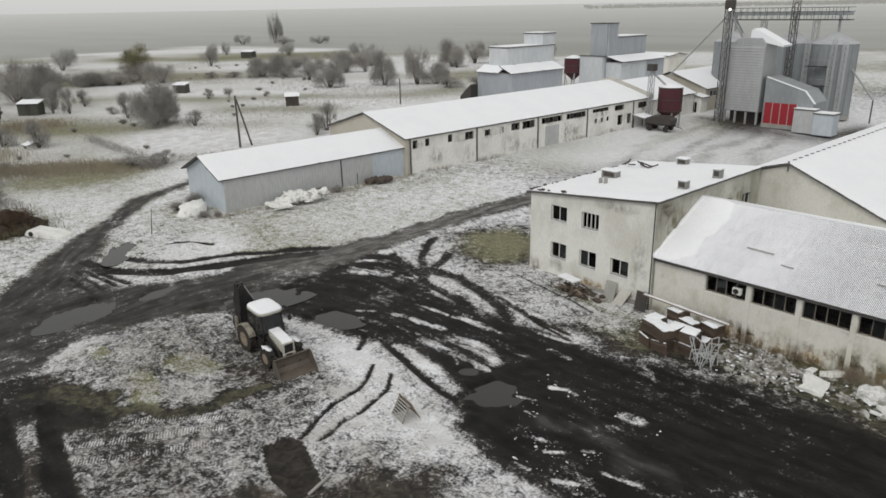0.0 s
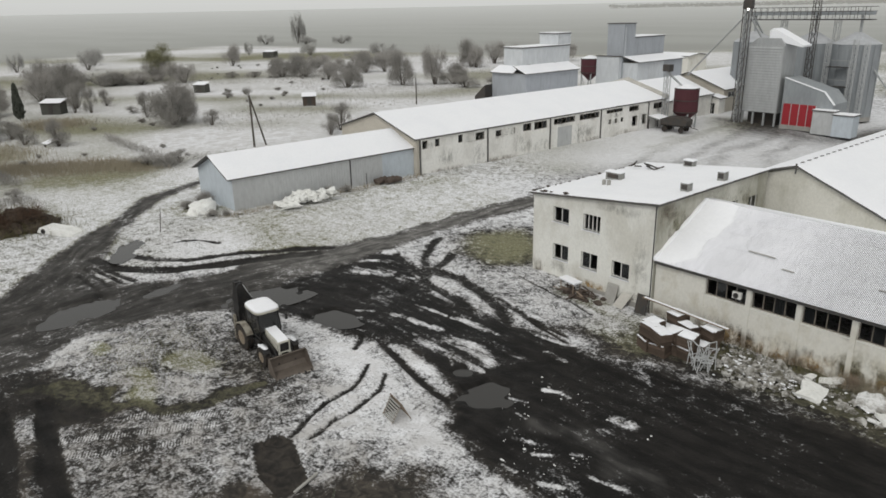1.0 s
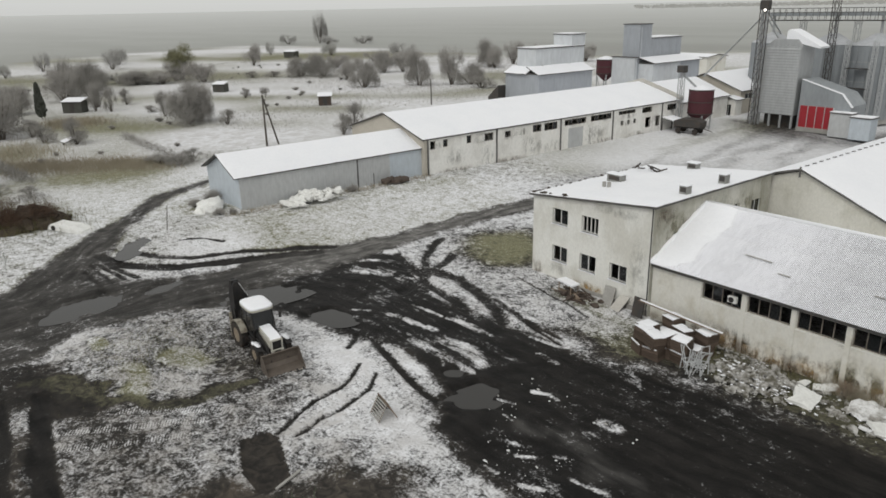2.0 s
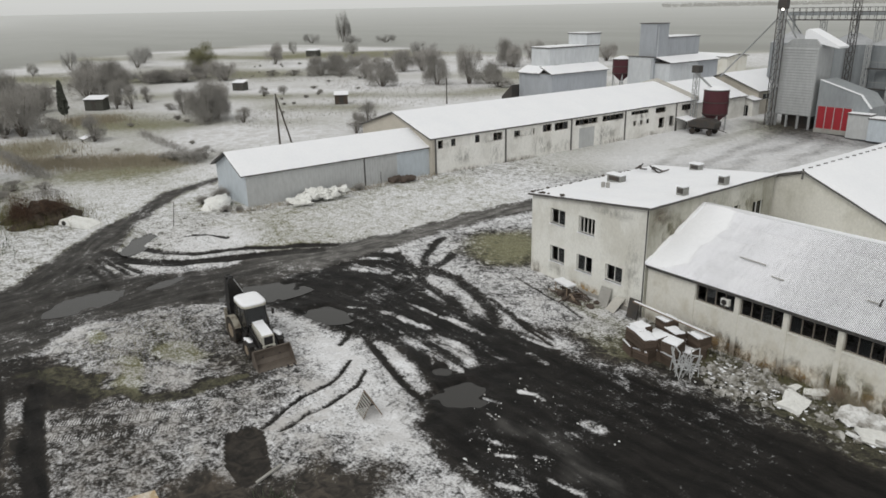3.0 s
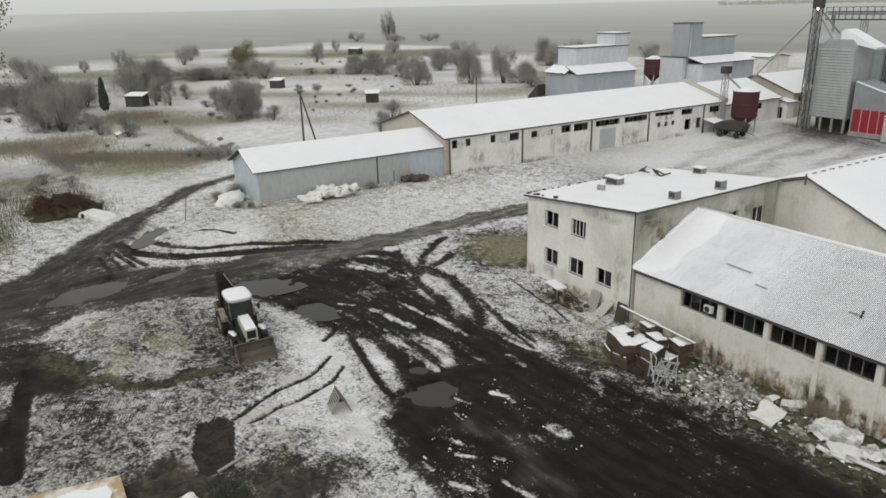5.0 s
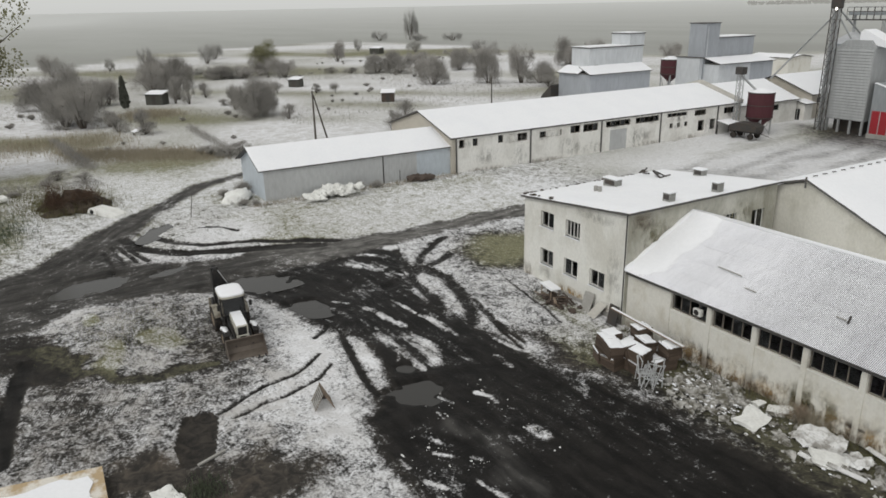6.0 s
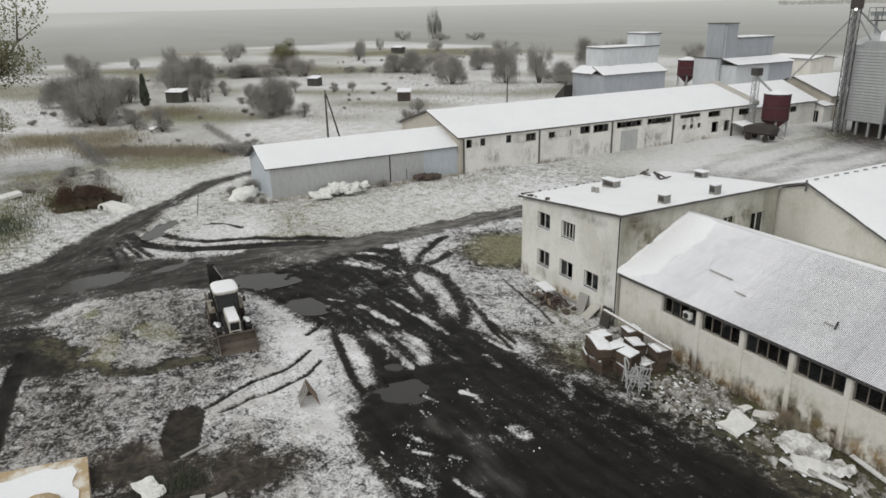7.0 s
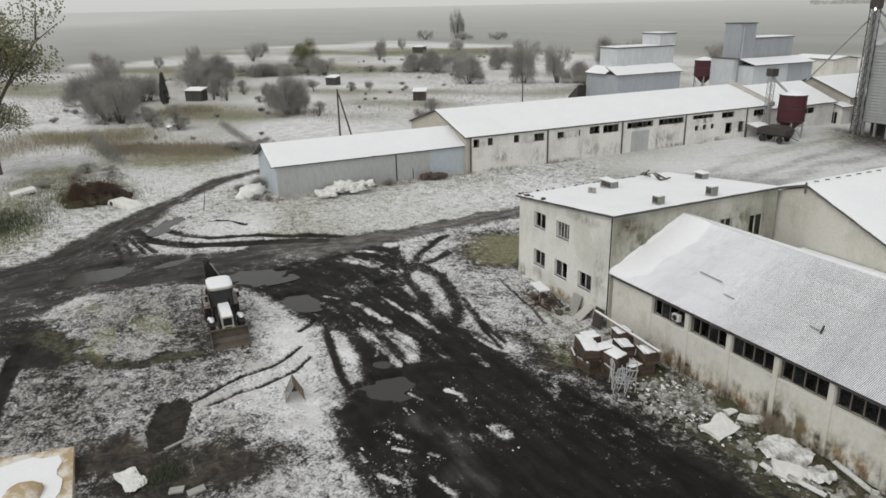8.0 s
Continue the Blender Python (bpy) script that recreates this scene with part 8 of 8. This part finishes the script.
def plant(kinds, spots):
    """Sets copies of the first-built trees at the spots: kind, x, y, size."""
    used, rng = set(), random.Random(77)
    for kind, x, y, size in spots:
        m = pose(x, y, z_at(x, y), 0, 0, rng.uniform(0, 360))
        if kind in used:
            ob = copy_thing(kinds[kind], m)
        else:
            ob = kinds[kind]
            ob.matrix_basis = m
            used.add(kind)
        ob.scale = (size * rng.uniform(0.85, 1.3), size * rng.uniform(0.85, 1.3), size * rng.uniform(0.85, 1.2))


def thicket(name, label, seed, mat, twigs=6500, wide=6.0, tall=4.4):
    """A wide bushy crown on several stems, down to the ground in places: clumps of fine twigs with gaps between them."""
    rng = random.Random(seed)
    o = thing(name, label, "tree" if tall > 3 else "shrub")
    lobes = []
    for k in range(13):
        a, r = rng.uniform(0, 2 * math.pi), wide * 0.40 * math.sqrt(rng.random())
        h = tall * rng.uniform(0.22, 0.78) * (1 - 0.55 * (2 * r / wide) ** 2)
        lobes.append((Vector((r * math.cos(a), r * math.sin(a), h)), rng.uniform(0.11, 0.2) * wide))
    bm = bmesh.new()
    for c, size in lobes:
        foot = Vector((c.x * 0.12, c.y * 0.12, -0.1))
        knee = foot.lerp(c, 0.5) + Vector((0, 0, 0.12 * tall))
        tube(bm, foot, knee, 0.018 * tall, 0.011 * tall, n=5, caps=False)
        tube(bm, knee, c + Vector((0, 0, size * 0.4)), 0.011 * tall, 0.004 * tall, n=4, caps=False)
    part("trunk", bm, BARK, o)
    vs, fs = [], []
    for _ in range(twigs):
        c, size = rng.choice(lobes)
        v = Vector((rng.gauss(0, 1), rng.gauss(0, 1), rng.gauss(0, 0.85)))
        v = v.normalized() * rng.random() ** 0.5 * rng.uniform(0.8, 1.25)
        p = c + v * size
        p.z = max(p.z, 0.05)
        d = (v * 0.8 + Vector((rng.uniform(-1, 1), rng.uniform(-1, 1), rng.uniform(-0.2, 1.2)))).normalized()
        w = d.cross(Vector((rng.uniform(-1, 1), rng.uniform(-1, 1), rng.uniform(-1, 1)))).normalized() * rng.uniform(0.007, 0.018)
        k = len(vs)
        vs += [p - w, p + w, p + d * rng.uniform(0.25, 0.75)]
        fs.append((k, k + 1, k + 2))
    me = bpy.data.meshes.new("crown")
    me.from_pydata([tuple(v) for v in vs], [], fs)
    me.materials.append(mat)
    new("crown", me).parent = o
    return o


KINDS = {
    "a": tree("bare_tree", "bare spreading grey fruit tree in the snowy allotments", 1, 6.0, 1.0, 5200, TWIG_DARK),
    "c": tree("shrub", "low tangled bare shrub standing in snow", 3, 2.6, 1.3, 2200, TWIG),
    "d": tree("shrub", "low bare shrub standing in snow", 4, 2.4, 1.1, 1500, TWIG),
    "e": thicket("olive_tree", "bushy round tree with yellow-olive leaves", 46, LEAF_OLIVE, 15000, 6.0, 6.0),
    "f": tree("cypress", "dark narrow columnar evergreen", 6, 4.6, 0.75, 1500, LEAF_GREEN, column=True),
    "g": tree("tall_tree", "tall sparse tree with few withered olive leaves", 7, 16.0, 0.85, 14000, LEAF_OLIVE, trunk_part=0.3, leaf=True),
    "i": tree("shrub", "thin upright brown shrub against the workshop wall", 9, 2.4, 0.6, 420, WOOD),
    "k": thicket("thicket", "dense dark-twigged bare thicket among the snowy plots", 41, TWIG_DARK, 10500),
    "l": thicket("thicket", "bare grey bushy tree among the snowy plots", 42, TWIG, 8000),
    "m": thicket("thicket", "bare trees far off in the fields, paled for haze", 43, TWIG_PALE, 6000),
    "n": thicket("thicket", "loose bare bush with dark twigs in snow", 44, TWIG_DARK, 5000, 5.0, 4.4),
    "b": thicket("brush_pile", "heaped dark reddish brushwood beside the track", 45, BRUSH, 6500, 6.0, 2.8),
}
SPOTS = [("g", -79.5, -3.4, 1.12), ("g", -81.0, -4.0, 0.68), ("f", -132, 19.6, 1.1)]
# groves and bushes that stand out in the plots: kind, place, width, height
GROVES = [("k", -116.5, 9.0, 7.0, 7.6), ("l", -113.0, 11.0, 6.5, 7.0), ("k", -119.5, 12.0, 7.0, 8.6), ("n", -112.0, 14.6, 2.8, 2.6), ("l", -143, 18, 4.6, 5.0), ("n", -101, 18, 2.8, 3.6), ("k", -161, 31, 6.0, 7.8), ("l", -157, 28.5, 7.0, 6.5), ("k", -165, 35, 7.0, 7.0),
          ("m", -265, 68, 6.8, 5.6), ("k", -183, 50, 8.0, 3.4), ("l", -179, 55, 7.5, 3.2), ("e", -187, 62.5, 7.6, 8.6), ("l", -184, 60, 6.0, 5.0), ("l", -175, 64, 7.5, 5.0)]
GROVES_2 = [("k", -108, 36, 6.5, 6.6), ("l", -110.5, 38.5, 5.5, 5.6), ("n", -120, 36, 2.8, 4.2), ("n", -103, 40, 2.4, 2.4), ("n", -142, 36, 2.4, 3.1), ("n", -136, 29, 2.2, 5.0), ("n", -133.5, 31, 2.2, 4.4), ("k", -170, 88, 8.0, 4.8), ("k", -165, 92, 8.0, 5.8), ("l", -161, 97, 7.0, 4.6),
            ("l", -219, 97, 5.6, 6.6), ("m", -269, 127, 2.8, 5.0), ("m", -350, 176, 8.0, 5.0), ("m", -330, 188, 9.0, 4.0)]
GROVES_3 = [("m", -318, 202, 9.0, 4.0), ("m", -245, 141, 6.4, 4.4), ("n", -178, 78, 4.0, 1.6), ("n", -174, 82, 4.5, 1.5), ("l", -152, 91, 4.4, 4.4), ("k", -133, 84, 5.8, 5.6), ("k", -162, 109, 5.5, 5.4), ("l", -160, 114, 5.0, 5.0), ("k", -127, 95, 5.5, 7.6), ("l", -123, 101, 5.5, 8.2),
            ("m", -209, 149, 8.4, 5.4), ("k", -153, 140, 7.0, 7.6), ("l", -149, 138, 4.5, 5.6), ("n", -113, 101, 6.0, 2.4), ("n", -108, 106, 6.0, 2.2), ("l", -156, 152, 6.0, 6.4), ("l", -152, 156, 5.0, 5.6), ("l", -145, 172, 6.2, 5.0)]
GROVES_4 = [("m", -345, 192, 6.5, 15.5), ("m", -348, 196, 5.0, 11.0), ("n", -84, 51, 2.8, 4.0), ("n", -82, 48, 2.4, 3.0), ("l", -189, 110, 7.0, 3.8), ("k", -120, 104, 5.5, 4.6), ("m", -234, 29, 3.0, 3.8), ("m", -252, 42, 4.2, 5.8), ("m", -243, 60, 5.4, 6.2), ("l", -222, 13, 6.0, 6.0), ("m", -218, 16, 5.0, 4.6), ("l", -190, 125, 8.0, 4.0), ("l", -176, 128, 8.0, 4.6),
            ("a", -139, 50, 3.0, 2.6), ("a", -132, 60, 2.2, 2.2), ("n", -135, 57, 2.0, 2.0), ("b", -61.7, 5.8, 4.6, 2.3)]
GROVES_5 = [("k", -142, 7.5, 8.0, 5.6), ("l", -139, 12.5, 7.5, 5.4), ("l", -141, 16.5, 6.0, 5.0), ("l", -176, 33.5, 9.0, 6.0), ("l", -182, 38, 9.0, 4.6), ("m", -189, 48, 8.0, 2.6), ("m", -185, 53, 8.0, 2.8), ("n", -142.5, 31, 4.0, 4.6), ("n", -127, 36, 2.4, 1.2), ("l", -113, 37, 5.0, 3.2), ("n", -106, 15, 3.2, 2.4), ("n", -102.5, 18.6, 2.4, 1.6),
            ("n", -79.6, 22.2, 3.2, 1.2), ("n", -77.4, 23.8, 3.0, 1.3), ("n", -78.2, 25.4, 2.6, 1.5), ("n", -75.4, 5.2, 2.2, 1.1), ("n", -72.0, 7.6, 2.0, 1.1)]
EDGE = [("d", -58.6, 20.2, 1.3), ("c", -57.6, 18.2, 1.0), ("d", -54.0, 18.9, 0.8), ("d", -53.4, 19.8, 0.7), ("c", -53.2, 29.9, 0.85), ("d", -53.0, 31.6, 0.8), ("i", -7.7, 31.0, 1.0), ("d", -71.5, 72.5, 0.7), ("d", -70.0, 1.0, 0.9), ("d", -73.0, 4.0, 0.8)]


def plant_groves(spots):
    """Sets copies of the kinds, each stretched to its own width and height."""
    rng, used = random.Random(78), set()
    for kind, x, y, wide, tall in spots:
        first = KINDS[kind]
        crown = next(c for c in first.children if c.name.startswith("crown"))
        co = np.empty(len(crown.data.vertices) * 3, np.float32)
        crown.data.vertices.foreach_get("co", co)
        lo, hi = np.percentile(co.reshape(-1, 3), (1.5, 99.3), axis=0)
        m = pose(x, y, z_at(x, y), 0, 0, rng.uniform(0, 360))
        ob = copy_thing(first, m) if kind in used else first
        used.add(kind)
        ob.matrix_basis = m
        ob.scale = (wide / (hi[0] - lo[0]), wide / (hi[1] - lo[1]), tall / hi[2])


def allotment_scrub():
    """Low bushes in drifts over the plots."""
    rng = random.Random(21)
    out = []
    while len(out) < 95:
        x, y = rng.uniform(-240, -88), rng.uniform(0, 165)
        if x > -104 and y > 30 or y > 40 - x * 0.75 or float(value_noise(x, y, 26, 60)) < 0.5:
            continue
        out.append((rng.choice("cdd"), x, y, rng.uniform(0.5, 1.0)))
    return out


plant(KINDS, SPOTS + EDGE + allotment_scrub())
plant_groves(GROVES + GROVES_2 + GROVES_3 + GROVES_4 + GROVES_5)


def stalks(name, label, category, mat, count, spot, tall, wide, seed):
    """Grass or reed: thin leaning blades, each a narrow triangle."""
    rng = random.Random(seed)
    vs, fs = [], []
    spots = [spot(rng) for _ in range(count)]
    for (x, y), z in zip(spots, height([p[0] for p in spots], [p[1] for p in spots]).tolist()):
        h, a = rng.uniform(0.5, 1.0) * tall, rng.uniform(0, math.pi)
        s, k = Vector((math.cos(a), math.sin(a), 0)) * wide * rng.uniform(0.5, 1), len(vs)
        p = Vector((x, y, z - 0.03))
        vs += [p - s, p + s, p + Vector((rng.gauss(0, 0.25) * h, rng.gauss(0, 0.25) * h, h))]
        fs.append((k, k + 1, k + 2))
    me = bpy.data.meshes.new(name)
    me.from_pydata([tuple(v) for v in vs], [], fs)
    me.materials.append(mat)
    tagged(new(name, me), label, category, kind="stuff")


stalks("reed_bed", "band of dry straw-coloured reeds", "reeds", REED, 11000, lambda r: (lambda y: (-81.5 - (20 - y) * 0.6 + r.gauss(0, 2.6), y))(14.5 + 7.5 * r.uniform(-1, 1) + r.gauss(0, 1)), 0.8, 0.03, 1)
stalks("reed_bed", "small patch of dry brown reeds among the plots", "reeds", REED, 2600, lambda r: (r.gauss(-122, 3.0), r.gauss(22, 2.6)), 0.9, 0.05, 8)
stalks("reed_bed", "dry brownish reeds behind the white plot", "reeds", REED, 5000, lambda r: (r.gauss(-99, 4.5), r.uniform(-6, 14) + r.gauss(0, 2)), 0.9, 0.035, 2)
stalks("dry_grass", "wilted grass at the foot of the workshop wall", "grass", GRASS, 2600, lambda r: (r.uniform(-19, 3), 31.35 - abs(r.gauss(0, 0.7))), 0.45, 0.015, 3)
stalks("dry_grass", "wilted grass poking through snow on the mound", "grass", GRASS, 3000, lambda r: (r.gauss(-32.6, 1.7), r.gauss(6.4, 1.9)), 0.22, 0.014, 4)
stalks("dry_grass", "rank grass along the store's foot", "grass", REED, 1600, lambda r: (r.gauss(-53.1, 0.4), r.uniform(19, 41)), 0.5, 0.02, 5)
stalks("dry_grass", "rough brown grass by the earth heap", "grass", GRASS, 2600, lambda r: (r.gauss(-66, 3.0), r.gauss(3.5, 2.6)), 0.6, 0.025, 6)
stalks("dry_grass", "dead weeds growing over the earth heap", "grass", GRASS, 1500, lambda r: (r.gauss(-61.6, 1.6), r.gauss(5.6, 1.9)), 1.3, 0.02, 9)
stalks("weeds", "dark green weeds at the track's edge", "weeds", WEED_GREEN, 3200, lambda r: (r.gauss(-56.5, 2.6), r.gauss(-1.6, 1.8)), 0.55, 0.03, 12)
stalks("weeds", "clump of dark green weeds beside the plastic sheet", "weeds", WEED_GREEN, 480, lambda r: (r.gauss(-17.2, 0.45), r.gauss(6.5, 0.5)), 0.35, 0.03, 13)
stalks("dry_grass", "dry stems round the bush at the wall", "grass", REED, 700, lambda r: (r.gauss(-7.6, 0.6), r.gauss(31.0, 0.2)), 1.0, 0.012, 7)


def weed_spots(count):
    """Spots in the plots beyond the store, thick and thin in drifts."""
    r = np.random.RandomState(11)
    x, y = r.uniform(-240, -68, count * 6), r.uniform(-8, 170, count * 6)
    keep = (y < 36 - x * 0.75 - np.where(x > -100, 60, 0)) & (value_noise(x, y, 17, 63) > 0.42) & ~((x > -93) & (x < -80) & (y < 8))
    return iter(list(zip(x[keep].tolist(), y[keep].tolist())))


# the weeds share the twig colour lightened for haze
WEEDS = weed_spots(26000)
stalks("weeds", "sparse pale weeds and stubble over the snowy plots", "weeds", TWIG, 26000, lambda r: next(WEEDS), 0.45, 0.06, 11)


# ---- sheds, fences and plots beyond the yard ----
def small_shed(x, y, w, d, h, rz, wall, label):
    o = thing("garden_shed", label, "shed", pose(x, y, z_at(x, y), 0, 0, rz), "garden sheds")
    bm = bmesh.new()
    for a, b, c, e in ((-w / 2, w / 2, -d / 2, -d / 2 + 0.1), (-w / 2, w / 2, d / 2 - 0.1, d / 2), (-w / 2, -w / 2 + 0.1, -d / 2 + 0.1, d / 2 - 0.1), (w / 2 - 0.1, w / 2, -d / 2 + 0.1, d / 2 - 0.1)):
        box(bm, a, b, c, e, -0.2, h)
    part("wall", bm, wall, o)
    bm = bmesh.new()
    box(bm, -0.4, 0.4, -d / 2 - 0.03, -d / 2 - 0.003, 0, min(1.8, h - 0.2))
    part("door", bm, STEEL_DARK, o)
    c = [(-w / 2 - 0.2, -d / 2 - 0.2, h), (w / 2 + 0.2, -d / 2 - 0.2, h), (w / 2 + 0.2, d / 2 + 0.2, h + 0.5), (-w / 2 - 0.2, d / 2 + 0.2, h + 0.5)]
    roof_deck(o, *c, 0.08)
    snow_slab(o, *c, depth=0.1, step=0.6, uneven=0.02)


small_shed(-137.3, 26.0, 3.4, 2.4, 2.0, 50, TARRED, "dark garden shed with snow on its roof")
small_shed(-150.0, 58.0, 2.6, 2.2, 1.7, 40, TARRED, "small dark garden hut with a snowy roof")
small_shed(-112.5, 62.5, 2.3, 2.0, 1.7, 60, RED_JUNK, "brown garden shed with a snowy roof")
small_shed(-245.9, 124.3, 4.4, 3.2, 2.2, 30, TARRED, "dark far-off shed with a snowy roof")
small_shed(-101.6, 17.2, 1.5, 1.3, 0.45, 10, SACK, "small white box standing among bushes")


def hedge_row(a, b, tall, seed, label):
    """A low ragged hedge or overgrown fence between two points."""
    rng = random.Random(seed)
    a, b = Vector(a), Vector(b)
    vs, fs = [], []
    for _ in range(int((b - a).length * 90)):
        p = a.lerp(b, rng.random())
        x, y = p.x + rng.gauss(0, 0.3), p.y + rng.gauss(0, 0.3)
        q = Vector((x, y, float(base_height(x, y)) + rng.random() * tall * 0.7))
        d = Vector((rng.uniform(-1, 1), rng.uniform(-1, 1), rng.uniform(0, 1.6))).normalized() * rng.uniform(0.2, 0.6)
        s, k = Vector((rng.uniform(-1, 1), rng.uniform(-1, 1), 0)) * 0.03, len(vs)
        vs += [q - s, q + s, q + d]
        fs.append((k, k + 1, k + 2))
    me = bpy.data.meshes.new("hedge")
    me.from_pydata([tuple(v) for v in vs], [], fs)
    me.materials.append(TWIG_DARK)
    tagged(new("hedge", me), label, "hedge")


def far_woods():
    """Low woods along the skyline, haze painted in their pale colour: clumps of upright boughs."""
    rng = random.Random(31)
    vs, fs = [], []
    for _ in range(5200):
        a, d = radians(rng.uniform(72, 127)), rng.uniform(1900, 2500)
        x, y = d * math.cos(a), d * math.sin(a)
        tall = 3 + 7 * float(value_noise(a * 100, 1, 2.2, 71)) * rng.uniform(0.5, 1)
        k, w = len(vs), rng.uniform(1.5, 4)
        z = 1.5 + float(far_rise(x, y)) + rng.uniform(0, 0.5) * tall
        vs += [(x - w * math.sin(a), y + w * math.cos(a), z - 2), (x + w * math.sin(a), y - w * math.cos(a), z - 2), (x + rng.uniform(-2, 2), y, z + tall * 0.5)]
        fs.append((k, k + 1, k + 2))
    me = bpy.data.meshes.new("far_woods")
    me.from_pydata(vs, [], fs)
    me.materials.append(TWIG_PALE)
    tagged(new("far_woods", me), "low grey woods along the skyline", "woods", kind="stuff")


far_woods()
hedge_row((-102, 24.2, 0), (-81, 24.2, 0), 1.3, 1, "dark overgrown hedge between snowy plots")
hedge_row((-102, 6.1, 0), (-79.7, 8.1, 0), 1.0, 2, "low dark hedge along a white plot")
hedge_row((-97.5, 6.9, 0), (-78.5, 9.0, 0), 0.9, 2, "low ragged hedge beside the white plot")
hedge_row((-79, 27, 0), (-69, 60, 0), 0.8, 3, "low ragged growth along the plot's edge")
hedge_row((-72, -3, 0), (-70, 9, 0), 0.9, 4, "dark undergrowth by the earth heap")
